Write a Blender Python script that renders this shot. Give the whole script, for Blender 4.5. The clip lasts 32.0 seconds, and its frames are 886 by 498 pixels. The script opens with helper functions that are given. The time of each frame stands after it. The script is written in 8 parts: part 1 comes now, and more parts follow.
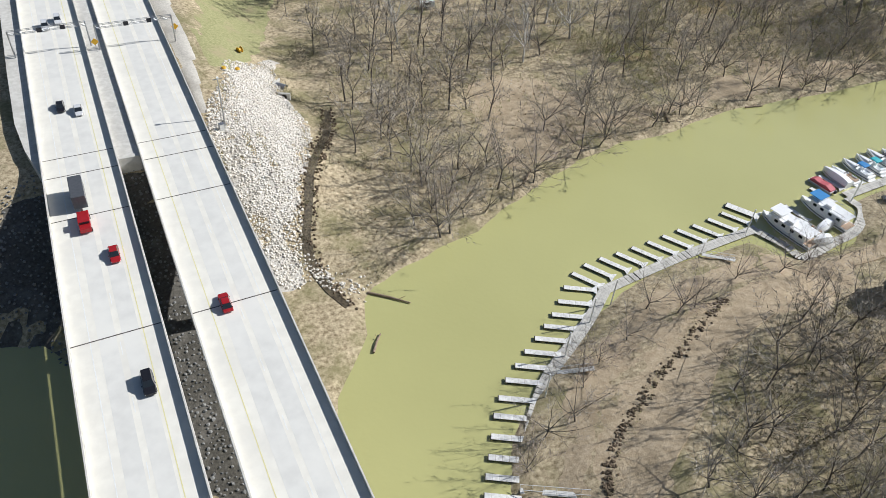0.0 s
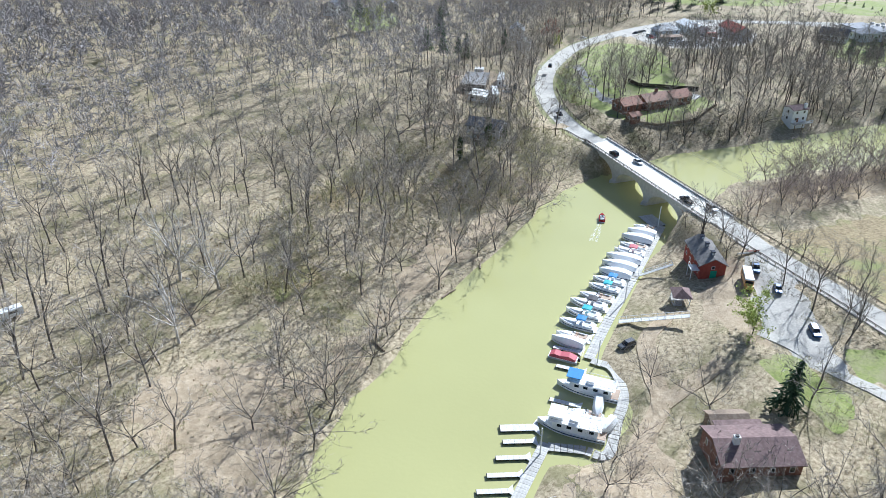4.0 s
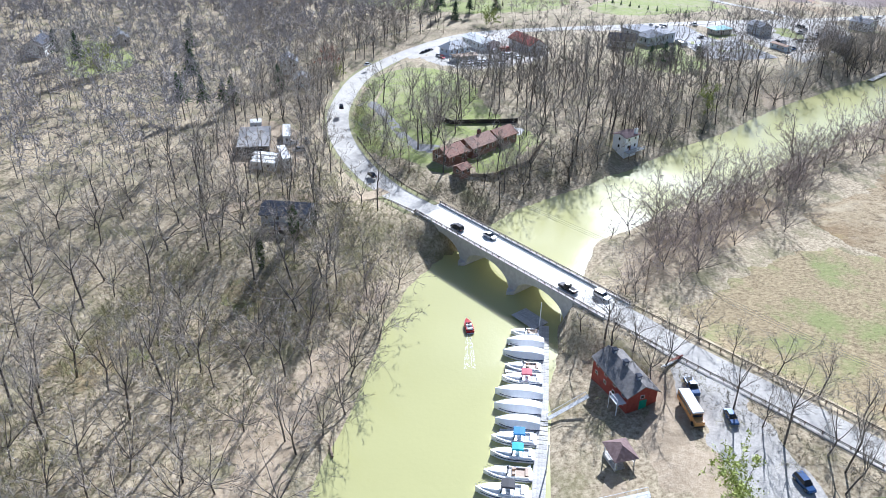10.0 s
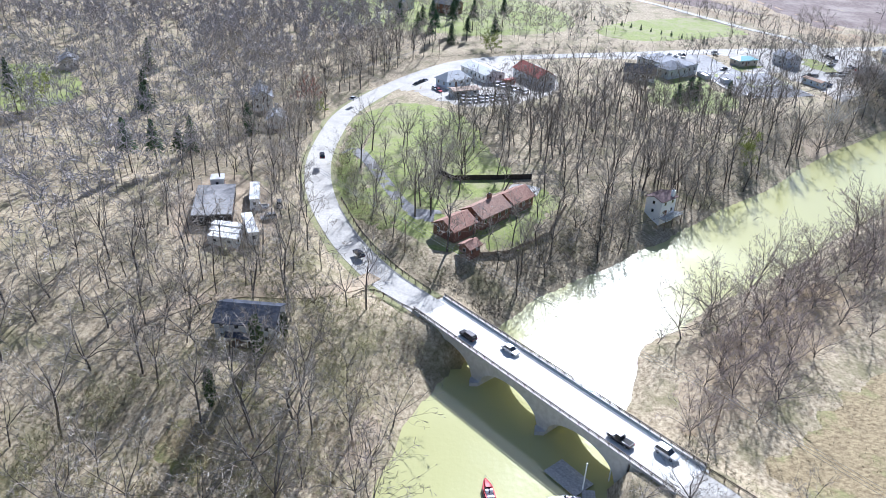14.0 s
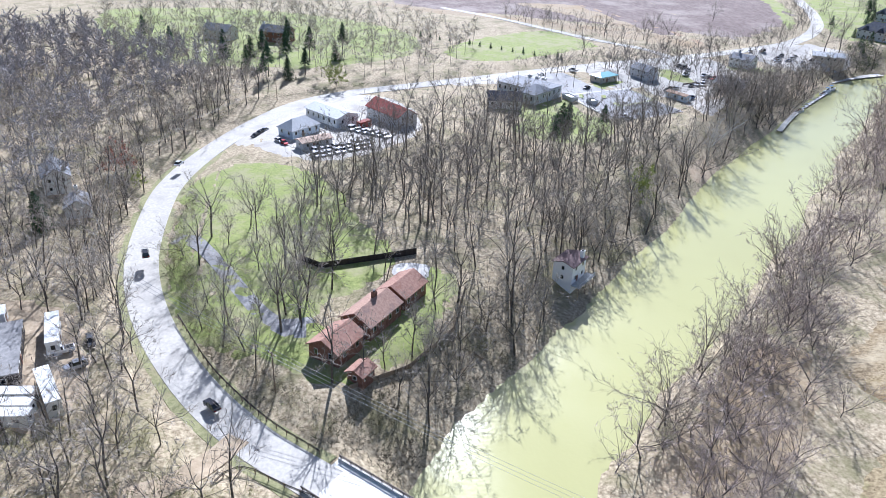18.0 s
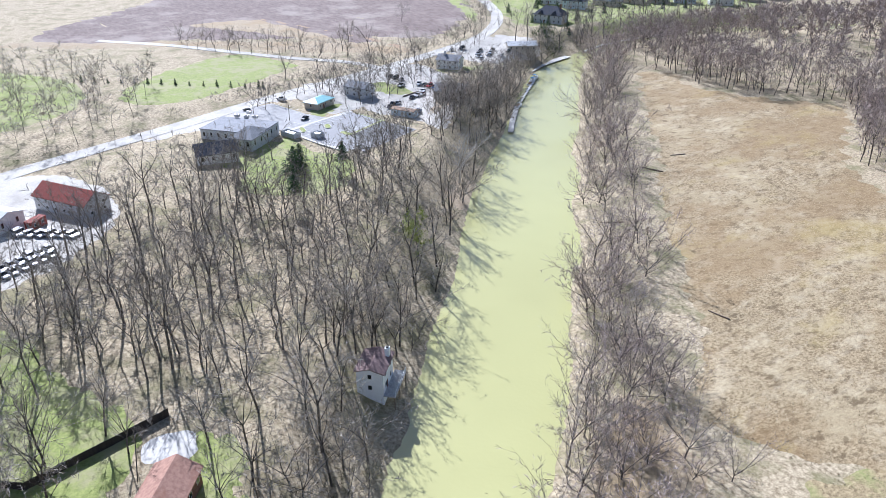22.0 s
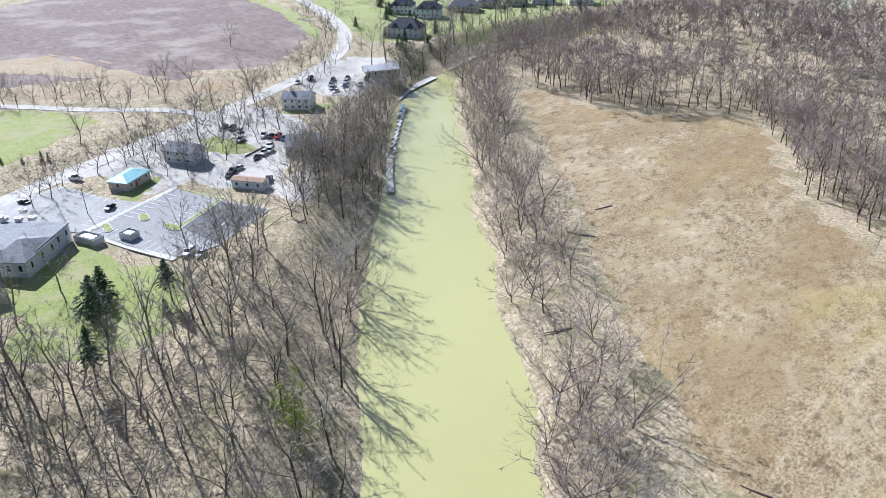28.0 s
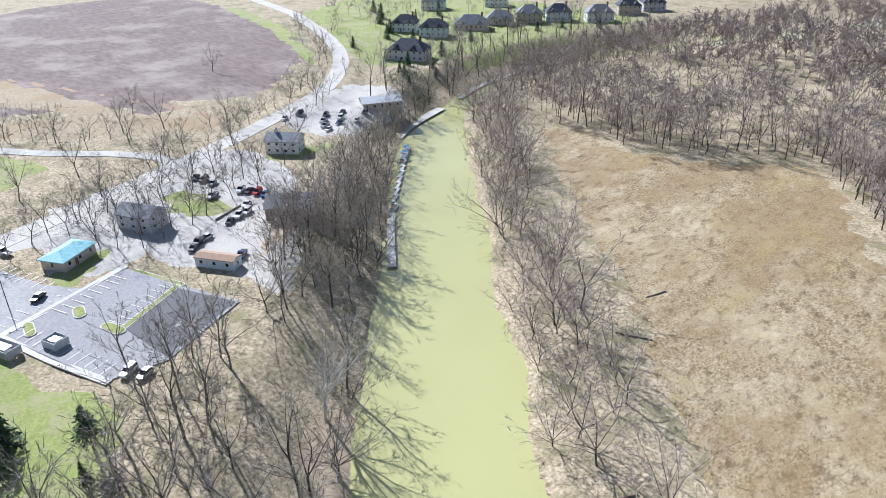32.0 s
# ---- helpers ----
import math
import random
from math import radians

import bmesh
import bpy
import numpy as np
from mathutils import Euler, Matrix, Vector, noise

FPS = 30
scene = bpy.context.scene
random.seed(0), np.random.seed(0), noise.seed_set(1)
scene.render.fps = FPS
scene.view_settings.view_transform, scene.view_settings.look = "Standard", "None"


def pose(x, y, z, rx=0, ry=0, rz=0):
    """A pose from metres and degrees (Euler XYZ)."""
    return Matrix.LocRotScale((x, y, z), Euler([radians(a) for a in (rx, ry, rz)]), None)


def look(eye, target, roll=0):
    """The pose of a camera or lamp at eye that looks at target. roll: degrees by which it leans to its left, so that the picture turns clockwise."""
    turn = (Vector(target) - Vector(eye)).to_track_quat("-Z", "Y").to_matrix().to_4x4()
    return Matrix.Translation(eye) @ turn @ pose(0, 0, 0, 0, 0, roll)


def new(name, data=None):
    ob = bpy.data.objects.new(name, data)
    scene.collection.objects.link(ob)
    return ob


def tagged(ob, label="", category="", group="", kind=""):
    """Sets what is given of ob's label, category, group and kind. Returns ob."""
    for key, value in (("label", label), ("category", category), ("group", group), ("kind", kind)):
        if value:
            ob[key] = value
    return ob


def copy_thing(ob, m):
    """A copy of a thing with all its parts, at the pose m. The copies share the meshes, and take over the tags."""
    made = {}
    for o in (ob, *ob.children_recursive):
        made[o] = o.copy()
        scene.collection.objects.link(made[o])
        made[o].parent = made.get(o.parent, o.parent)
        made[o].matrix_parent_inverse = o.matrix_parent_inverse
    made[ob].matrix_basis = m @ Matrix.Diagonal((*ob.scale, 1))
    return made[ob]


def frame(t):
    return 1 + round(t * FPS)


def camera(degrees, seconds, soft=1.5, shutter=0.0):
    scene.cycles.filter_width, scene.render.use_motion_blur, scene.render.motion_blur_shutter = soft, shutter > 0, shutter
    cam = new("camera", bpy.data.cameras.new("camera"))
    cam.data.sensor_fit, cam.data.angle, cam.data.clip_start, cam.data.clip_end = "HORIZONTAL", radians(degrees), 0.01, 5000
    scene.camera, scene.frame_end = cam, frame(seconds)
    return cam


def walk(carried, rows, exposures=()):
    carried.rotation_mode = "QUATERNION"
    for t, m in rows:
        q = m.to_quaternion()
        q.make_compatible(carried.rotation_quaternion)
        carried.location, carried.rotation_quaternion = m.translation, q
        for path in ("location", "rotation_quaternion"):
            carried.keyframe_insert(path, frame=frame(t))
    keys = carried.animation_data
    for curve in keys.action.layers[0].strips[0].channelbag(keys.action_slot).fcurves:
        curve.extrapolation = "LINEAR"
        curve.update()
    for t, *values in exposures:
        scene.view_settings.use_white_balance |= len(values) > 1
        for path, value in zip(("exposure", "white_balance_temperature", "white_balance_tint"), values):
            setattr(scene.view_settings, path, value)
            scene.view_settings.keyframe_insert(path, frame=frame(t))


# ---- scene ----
cam = camera(62.4, 32.0, 0.7)
WATER = 17.0  # the path's own zero lies this far above the water
PATH = [
    (0, (-1.273, -3.828, 94.059), (-0.501, -2.546, 92.732), 4.2),
    (0.5, (0.543, 3.454, 94.032), (1.356, 4.733, 92.727), 3.7),
    (1, (2.478, 10.674, 93.987), (3.416, 11.926, 92.74), 3.3),
    (1.5, (4.771, 17.817, 93.929), (5.833, 18.957, 92.675), 2.7),
    (2, (7.586, 24.81, 93.884), (8.737, 25.852, 92.624), 2.5),
    (2.5, (10.944, 31.442, 93.835), (12.213, 32.359, 92.591), 1.9),
    (3, (14.74, 37.553, 93.76), (16.19, 38.378, 92.658), 1.0),
    (3.5, (18.666, 43.018, 93.655), (20.223, 43.82, 92.689), 0.8),
    (4, (22.926, 47.977, 93.563), (24.508, 48.728, 92.597), 0.5),
    (4.5, (27.595, 52.535, 93.461), (29.204, 53.225, 92.493), 0.2),
    (6.5, (47.571, 69.382, 92.565), (49.29, 69.721, 91.599), 0.3),
    (7, (53.049, 73.021, 92.471), (54.774, 73.325, 91.505), 0.5),
    (7.5, (58.912, 76.12, 92.392), (60.64, 76.404, 91.428), 0.6),
    (8, (65.037, 78.751, 92.31), (66.769, 79.009, 91.345), 0.7),
    (8.5, (71.346, 81.04, 92.22), (73.08, 81.285, 91.255), 0.8),
    (9, (77.782, 83.055, 92.133), (79.517, 83.288, 91.166), 1.0),
    (9.5, (84.339, 84.843, 92.054), (86.079, 85.046, 91.088), 1.2),
    (10, (91.02, 86.462, 91.99), (92.763, 86.633, 91.025), 1.1),
    (10.5, (97.895, 88.003, 91.942), (99.639, 88.169, 90.977), 1.3),
    (11, (104.803, 89.53, 91.899), (106.547, 89.696, 90.933), 1.4),
    (11.5, (111.663, 91.079, 91.857), (113.407, 91.242, 90.891), 1.6),
    (12, (118.457, 92.636, 91.821), (120.201, 92.796, 90.855), 1.8),
    (12.5, (125.175, 94.166, 91.794), (126.919, 94.322, 90.828), 2.0),
    (13, (131.784, 95.662, 91.761), (133.529, 95.816, 90.795), 2.2),
    (13.5, (138.242, 97.112, 91.693), (139.991, 97.247, 90.732), 2.4),
    (15.5, (163.296, 102.671, 90.946), (165.063, 102.733, 90.01), 2.9),
    (16, (169.862, 103.921, 90.91), (171.632, 103.919, 89.979), 2.7),
    (16.5, (176.634, 105.042, 90.914), (178.404, 104.983, 89.985), 2.6),
    (17, (183.505, 106.044, 90.915), (185.273, 105.928, 89.989), 2.5),
    (17.5, (190.427, 106.855, 90.904), (192.189, 106.652, 89.979), 2.3),
    (18, (197.382, 107.468, 90.901), (199.133, 107.182, 89.977), 2.0),
    (18.5, (204.338, 107.864, 90.886), (206.082, 107.533, 89.964), 1.9),
    (19, (211.304, 108.068, 90.884), (213.039, 107.698, 89.962), 1.8),
    (19.5, (218.344, 107.983, 90.891), (220.066, 107.549, 89.97), 1.6),
    (20, (225.396, 107.655, 90.885), (227.102, 107.159, 89.967), 1.4),
    (20.5, (232.337, 107.085, 90.835), (234.025, 106.526, 89.919), 1.2),
    (21, (239.183, 106.237, 90.738), (240.826, 105.554, 89.825), 0.9),
    (21.5, (246.013, 105.23, 90.607), (247.577, 104.378, 89.696), 0.4),
    (22, (252.857, 103.918, 90.456), (254.336, 102.927, 89.545), -0.1),
    (22.5, (259.672, 102.164, 90.297), (261.05, 101.038, 89.385), -0.5),
    (23, (266.35, 99.863, 90.145), (267.629, 98.628, 89.229), -1.0),
    (23.5, (272.749, 97.165, 89.991), (274.005, 95.909, 89.073), -1.3),
    (24, (278.838, 94.104, 89.847), (280.093, 92.847, 88.928), -1.3),
    (24.5, (284.68, 90.704, 89.716), (285.917, 89.431, 88.794), -1.5),
    (25, (290.395, 86.903, 89.623), (291.627, 85.626, 88.701), -1.4),
    (25.5, (295.975, 82.784, 89.535), (297.205, 81.506, 88.612), -1.3),
    (27.5, (317.603, 65.299, 88.829), (318.832, 64.019, 87.906), -1.2),
    (28, (322.751, 60.869, 88.774), (323.98, 59.589, 87.851), -1.2),
    (28.5, (327.685, 56.407, 88.753), (328.914, 55.127, 87.83), -1.1),
    (29, (332.53, 51.897, 88.75), (333.758, 50.616, 87.828), -1.1),
    (29.5, (337.407, 47.328, 88.752), (338.636, 46.047, 87.831), -1.1),
    (30, (342.394, 42.744, 88.755), (343.623, 41.461, 87.836), -1.0),
    (30.5, (347.507, 38.107, 88.758), (348.735, 36.823, 87.84), -0.9),
    (31, (352.713, 33.405, 88.76), (353.942, 32.121, 87.843), -0.9),
    (31.5, (357.919, 28.747, 88.744), (359.148, 27.461, 87.829), -0.9),
    (32, (363.113, 24.108, 88.73), (364.343, 22.823, 87.817), -0.9),
]
walk(cam, [(t, pose(0, 0, WATER) @ look(eye, target, roll)) for t, eye, target, roll in PATH],
     [(0.0, 0.18, 6100, 10), (2.0, 0.25, 5950, 8), (3.0, 0.55, 5500, 7), (3.6, 0.66, 5400, 8), (7.0, 0.81, 5400, 13), (12.0, 0.85, 5350, 15), (18.0, 0.86, 5350, 17), (24.0, 0.8, 5450, 16), (32.0, 0.73, 5550, 14)])

# ---- light ----
SUN_AZ, SUN_EL = -11.0, 35.0
world = bpy.data.worlds.new("world")
scene.world = world
world.use_nodes = True
wn = world.node_tree
sky = wn.nodes.new("ShaderNodeTexSky")
sky.sky_type, sky.sun_disc = "NISHITA", False
sky.sun_elevation, sky.sun_rotation = radians(SUN_EL), radians(90 - SUN_AZ)
wn.links.new(sky.outputs[0], wn.nodes["Background"].inputs[0])
wn.nodes["Background"].inputs[1].default_value = 0.056
lamp = bpy.data.lights.new("sun", "SUN")
lamp.energy, lamp.angle, lamp.color = 5.0, radians(0.53), (1.0, 0.97, 0.92)
sun = new("sun", lamp)
sx, sy, sz = (math.cos(radians(SUN_EL)) * math.cos(radians(SUN_AZ)), math.cos(radians(SUN_EL)) * math.sin(radians(SUN_AZ)), math.sin(radians(SUN_EL)))
sun.matrix_world = look((300 + 900 * sx, 900 * sy, 900 * sz), (300, 0, 0))


# ---- materials ----
def material(name, c1, c2, size=1.0, rough=0.9, bump=0.3, c3=None, size3=12.0, part3=0.5, metal=0.0, spec=0.3, vary=0.0, detail=4.0, stretch=None):
    """Two colours mixed by fine noise of that size in metres, a third in broad patches; vary: brightness by object."""
    m = bpy.data.materials.new(name)
    m.use_nodes = True
    nt = m.node_tree
    n, l = nt.nodes, nt.links
    b = n["Principled BSDF"]
    b.inputs["Roughness"].default_value, b.inputs["Metallic"].default_value = rough, metal
    b.inputs["Specular IOR Level"].default_value = spec
    co = n.new("ShaderNodeTexCoord")
    fine = n.new("ShaderNodeTexNoise")
    fine.inputs["Scale"].default_value, fine.inputs["Detail"].default_value = 1.0 / size, detail
    fine.inputs["Roughness"].default_value = 0.5 if detail < 6 else 0.68
    where = co.outputs["Object"]
    if stretch:
        mp = n.new("ShaderNodeMapping")
        mp.inputs["Scale"].default_value = (*stretch[:2], 1)
        mp.inputs["Rotation"].default_value = (0, 0, radians(stretch[2]))
        l.new(where, mp.inputs["Vector"])
        where = mp.outputs[0]
    l.new(where, fine.inputs["Vector"])
    ramp = n.new("ShaderNodeValToRGB")
    ramp.color_ramp.elements[0].position, ramp.color_ramp.elements[1].position = 0.36, 0.64
    ramp.color_ramp.elements[0].color, ramp.color_ramp.elements[1].color = (*c1, 1), (*c2, 1)
    l.new(fine.outputs["Fac"], ramp.inputs[0])
    out = ramp.outputs[0]
    if c3:
        broad = n.new("ShaderNodeTexNoise")
        broad.inputs["Scale"].default_value, broad.inputs["Detail"].default_value = 1.0 / size3, 5.0
        broad.inputs["Roughness"].default_value = 0.65
        l.new(co.outputs["Object"], broad.inputs["Vector"])
        r3 = n.new("ShaderNodeMapRange")
        r3.inputs[1].default_value, r3.inputs[2].default_value = 0.62 - 0.28 * part3, 0.78 - 0.28 * part3
        l.new(broad.outputs["Fac"], r3.inputs[0])
        mix = n.new("ShaderNodeMix")
        mix.data_type = "RGBA"
        l.new(r3.outputs[0], mix.inputs[0])
        l.new(out, mix.inputs[6])
        mix.inputs[7].default_value = (*c3, 1)
        soft = n.new("ShaderNodeMix")
        soft.data_type, soft.inputs[0].default_value = "RGBA", 0.25
        l.new(mix.outputs[2], soft.inputs[6])
        l.new(out, soft.inputs[7])
        out = soft.outputs[2]
    if vary:
        info = n.new("ShaderNodeObjectInfo")
        rr = n.new("ShaderNodeMapRange")
        rr.inputs[3].default_value, rr.inputs[4].default_value = 1 - vary, 1 + vary
        l.new(info.outputs["Random"], rr.inputs[0])
        hs = n.new("ShaderNodeHueSaturation")
        l.new(rr.outputs[0], hs.inputs["Value"])
        l.new(out, hs.inputs["Color"])
        out = hs.outputs[0]
    l.new(out, b.inputs["Base Color"])
    if bump:
        bp = n.new("ShaderNodeBump")
        bp.inputs["Strength"].default_value, bp.inputs["Distance"].default_value = bump, size * 0.4
        l.new(fine.outputs["Fac"], bp.inputs["Height"])
        l.new(bp.outputs[0], b.inputs["Normal"])
    return m


LITTER = material("leaf_litter", (0.20, 0.153, 0.088), (0.58, 0.485, 0.325), 0.9, 0.95, 0.3, (0.20, 0.185, 0.085), 11.0, 0.5, detail=14.0)
GRASS = material("lawn_grass", (0.20, 0.24, 0.065), (0.33, 0.36, 0.115), 0.8, 0.95, 0.2, (0.35, 0.32, 0.18), 8.0, 0.6, detail=12.0)
DRYGRASS = material("dry_grass", (0.26, 0.195, 0.12), (0.47, 0.385, 0.255), 0.8, 0.95, 0.08, (0.32, 0.235, 0.125), 18.0, 0.55, detail=15.0, stretch=(1.0, 0.75, 25))
BROWNFIELD = material("ploughed_field", (0.14, 0.10, 0.085), (0.23, 0.175, 0.15), 3.0, 0.95, 0.3, (0.34, 0.29, 0.245), 34.0, 0.5, detail=12.0, stretch=(0.35, 1.0, 60))
ASPHALT = material("worn_asphalt", (0.46, 0.435, 0.38), (0.56, 0.53, 0.465), 0.8, 0.85, 0.08, (0.40, 0.375, 0.33), 9.0, 0.5, spec=0.2)
GREYDRIVE = material("grey_drive", (0.25, 0.245, 0.235), (0.33, 0.32, 0.305), 0.8, 0.85, 0.1, (0.21, 0.205, 0.2), 5.0, 0.5)
DARKASPHALT = material("fresh_asphalt", (0.10, 0.10, 0.10), (0.13, 0.13, 0.13), 0.6, 0.85, 0.15, (0.15, 0.145, 0.14), 8.0, 0.4)
CONCRETE = material("concrete", (0.52, 0.50, 0.45), (0.62, 0.60, 0.55), 1.2, 0.85, 0.12, (0.46, 0.44, 0.40), 7.0, 0.45)
DECKCON = material("deck_concrete", (0.72, 0.69, 0.61), (0.78, 0.75, 0.665), 2.0, 0.85, 0.03, (0.67, 0.645, 0.58), 14.0, 0.5)
GRAVEL = material("pale_gravel", (0.42, 0.395, 0.345), (0.58, 0.545, 0.48), 0.5, 0.95, 0.5, (0.34, 0.31, 0.27), 9.0, 0.4, detail=8.0)
DIRT = material("pale_dirt", (0.40, 0.31, 0.20), (0.52, 0.42, 0.29), 1.2, 0.95, 0.5, (0.30, 0.235, 0.15), 7.0, 0.5, detail=8.0)
ROCK = material("riprap_rock", (0.50, 0.46, 0.40), (0.68, 0.64, 0.57), 0.8, 0.9, 0.4, vary=0.2)
BARK = material("grey_bark", (0.072, 0.062, 0.052), (0.18, 0.158, 0.134), 0.5, 0.95, 0.2, vary=0.3)
TWIG = material("grey_twigs", (0.285, 0.25, 0.205), (0.49, 0.44, 0.375), 2.5, 0.95, 0.0, (0.20, 0.168, 0.128), 14.0, 0.45, vary=0.22)
TWIGRED = material("reddish_twigs", (0.31, 0.255, 0.225), (0.51, 0.43, 0.385), 2.5, 0.95, 0.0, (0.23, 0.175, 0.15), 14.0, 0.45, vary=0.2)
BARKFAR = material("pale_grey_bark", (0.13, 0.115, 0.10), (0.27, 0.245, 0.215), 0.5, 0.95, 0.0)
# hillside twigs, bluer than the near ones: distance haze put into the colour
TWIGHAZE = material("lilac_grey_twigs", (0.285, 0.262, 0.247), (0.47, 0.44, 0.42), 2.5, 0.95, 0.0, (0.225, 0.20, 0.187), 20.0, 0.45)
TWIGTAN = material("tan_twigs", (0.34, 0.31, 0.16), (0.54, 0.49, 0.30), 2.5, 0.95, 0.0, (0.26, 0.26, 0.10), 9.0, 0.55, vary=0.25)
TWIGPALE = material("pale_branches", (0.42, 0.39, 0.35), (0.62, 0.59, 0.54), 1.5, 0.9, 0.1, vary=0.12)
BUDRED = material("red_buds", (0.30, 0.11, 0.075), (0.44, 0.18, 0.12), 1.5, 0.9, 0.0, vary=0.1)
BUDGREEN = material("budding_leaves", (0.28, 0.32, 0.07), (0.46, 0.50, 0.16), 1.5, 0.9, 0.0, vary=0.15)
FIR = material("conifer_needles", (0.035, 0.07, 0.03), (0.085, 0.14, 0.06), 1.2, 0.9, 0.0, vary=0.3)
IVY = material("ivy_leaves", (0.03, 0.055, 0.018), (0.07, 0.11, 0.03), 0.8, 0.8, 0.0, vary=0.2)


def field_material():
    """Matted dead grass: fine straw, clumps a few metres wide, and broad ochre, pale and brown drifts."""
    m = material("matted_grass", (0.16, 0.112, 0.055), (0.46, 0.365, 0.215), 0.6, 0.95, 0.5, (0.42, 0.34, 0.20), 26.0, 0.5, detail=15.0, stretch=(1.0, 0.6, 25))
    n, l = m.node_tree.nodes, m.node_tree.links
    b = n["Principled BSDF"]
    out = b.inputs["Base Color"].links[0].from_socket
    co = n.new("ShaderNodeTexCoord")
    for size, lo, hi, colour, most, seed in ((2.6, 0.52, 0.62, (0.13, 0.09, 0.046), 0.8, 3.0), (4.5, 0.5, 0.66, (0.54, 0.455, 0.30), 0.6, 40.0), (42.0, 0.46, 0.56, (0.25, 0.165, 0.075), 0.55, 90.0), (24.0, 0.53, 0.66, (0.40, 0.31, 0.10), 0.4, 170.0)):
        mp = n.new("ShaderNodeMapping")
        mp.inputs["Location"].default_value = (seed, seed, 0)
        mp.inputs["Rotation"].default_value = (0, 0, radians(40))
        mp.inputs["Scale"].default_value = (1.0, 0.55, 1.0)
        l.new(co.outputs["Object"], mp.inputs["Vector"])
        t = n.new("ShaderNodeTexNoise")
        t.inputs["Scale"].default_value, t.inputs["Detail"].default_value, t.inputs["Roughness"].default_value = 1.0 / size, 9.0, 0.7
        l.new(mp.outputs[0], t.inputs["Vector"])
        r = n.new("ShaderNodeMapRange")
        r.inputs[1].default_value, r.inputs[2].default_value, r.inputs[4].default_value = lo, hi, most
        l.new(t.outputs["Fac"], r.inputs[0])
        mix = n.new("ShaderNodeMix")
        mix.data_type = "RGBA"
        l.new(r.outputs[0], mix.inputs[0])
        l.new(out, mix.inputs[6])
        mix.inputs[7].default_value = (*colour, 1)
        out = mix.outputs[2]
    l.new(out, b.inputs["Base Color"])
    return m


MATTED = field_material()
THICKET = material("dark_thicket", (0.10, 0.085, 0.058), (0.24, 0.205, 0.14), 2.0, 0.95, 0.0, (0.17, 0.175, 0.07), 9.0, 0.5, vary=0.3)


def water_material():
    m = bpy.data.materials.new("murky_water")
    m.use_nodes = True
    n, l = m.node_tree.nodes, m.node_tree.links
    b = n["Principled BSDF"]
    b.inputs["IOR"].default_value = 1.6
    geo = n.new("ShaderNodeNewGeometry")
    broad = n.new("ShaderNodeTexNoise")
    broad.inputs["Scale"].default_value, broad.inputs["Detail"].default_value = 0.02, 3.0
    l.new(geo.outputs["Position"], broad.inputs["Vector"])
    ramp = n.new("ShaderNodeValToRGB")
    ramp.color_ramp.elements[0].position, ramp.color_ramp.elements[1].position = 0.3, 0.7
    ramp.color_ramp.elements[0].color, ramp.color_ramp.elements[1].color = (0.425, 0.41, 0.175, 1), (0.475, 0.46, 0.20, 1)
    l.new(broad.outputs["Fac"], ramp.inputs[0])
    l.new(ramp.outputs[0], b.inputs["Base Color"])
    wind = n.new("ShaderNodeTexNoise")
    wind.inputs["Scale"].default_value, wind.inputs["Detail"].default_value = 0.035, 3.0
    l.new(geo.outputs["Position"], wind.inputs["Vector"])
    gust = n.new("ShaderNodeMapRange")
    gust.inputs[1].default_value, gust.inputs[2].default_value, gust.inputs[3].default_value, gust.inputs[4].default_value = 0.35, 0.65, 0.07, 0.15
    l.new(wind.outputs["Fac"], gust.inputs[0])
    l.new(gust.outputs[0], b.inputs["Roughness"])
    rip = n.new("ShaderNodeTexNoise")
    rip.inputs["Scale"].default_value, rip.inputs["Detail"].default_value = 0.9, 4.0
    l.new(geo.outputs["Position"], rip.inputs["Vector"])
    bp = n.new("ShaderNodeBump")
    bp.inputs["Strength"].default_value, bp.inputs["Distance"].default_value = 0.10, 0.25
    l.new(rip.outputs["Fac"], bp.inputs["Height"])
    l.new(bp.outputs[0], b.inputs["Normal"])
    return m


MURK = water_material()


# ---- building helpers ----
def link_mesh(name, me, mat, parent=None, label=""):
    if mat is not None:
        me.materials.append(mat)
    ob = new(name, me)
    if parent is not None:
        ob.parent = parent
    if label:
        ob["label"] = label
    return ob


def part(name, bm, mat, parent=None, label=""):
    me = bpy.data.meshes.new(name)
    bm.normal_update()
    bm.to_mesh(me)
    bm.free()
    return link_mesh(name, me, mat, parent, label)


def from_arrays(name, verts, faces, mat, parent=None, label="", smooth=False):
    me = bpy.data.meshes.new(name)
    me.from_pydata(verts.tolist() if hasattr(verts, "tolist") else verts, [], faces.tolist() if hasattr(faces, "tolist") else faces)
    if smooth:
        me.polygons.foreach_set("use_smooth", [True] * len(me.polygons))
    me.update()
    return link_mesh(name, me, mat, parent, label)


def thing(name, m, label="", category="", group="", kind=""):
    ob = new(name)
    ob.empty_display_size = 0.3
    ob.matrix_basis = m
    return tagged(ob, label, category, group, kind)


def box(bm, x0, x1, y0, y1, z0, z1, m=None):
    v = [bm.verts.new((x, y, z)) for z in (z0, z1) for x, y in ((x0, y0), (x1, y0), (x1, y1), (x0, y1))]
    if m is not None:
        for p in v:
            p.co = m @ p.co
    for f in ((3, 2, 1, 0), (4, 5, 6, 7), (0, 1, 5, 4), (1, 2, 6, 5), (2, 3, 7, 6), (3, 0, 4, 7)):
        bm.faces.new([v[i] for i in f])
    return v


def boxed(*dims, m=None):
    bm = bmesh.new()
    box(bm, *dims, m=m)
    return bm


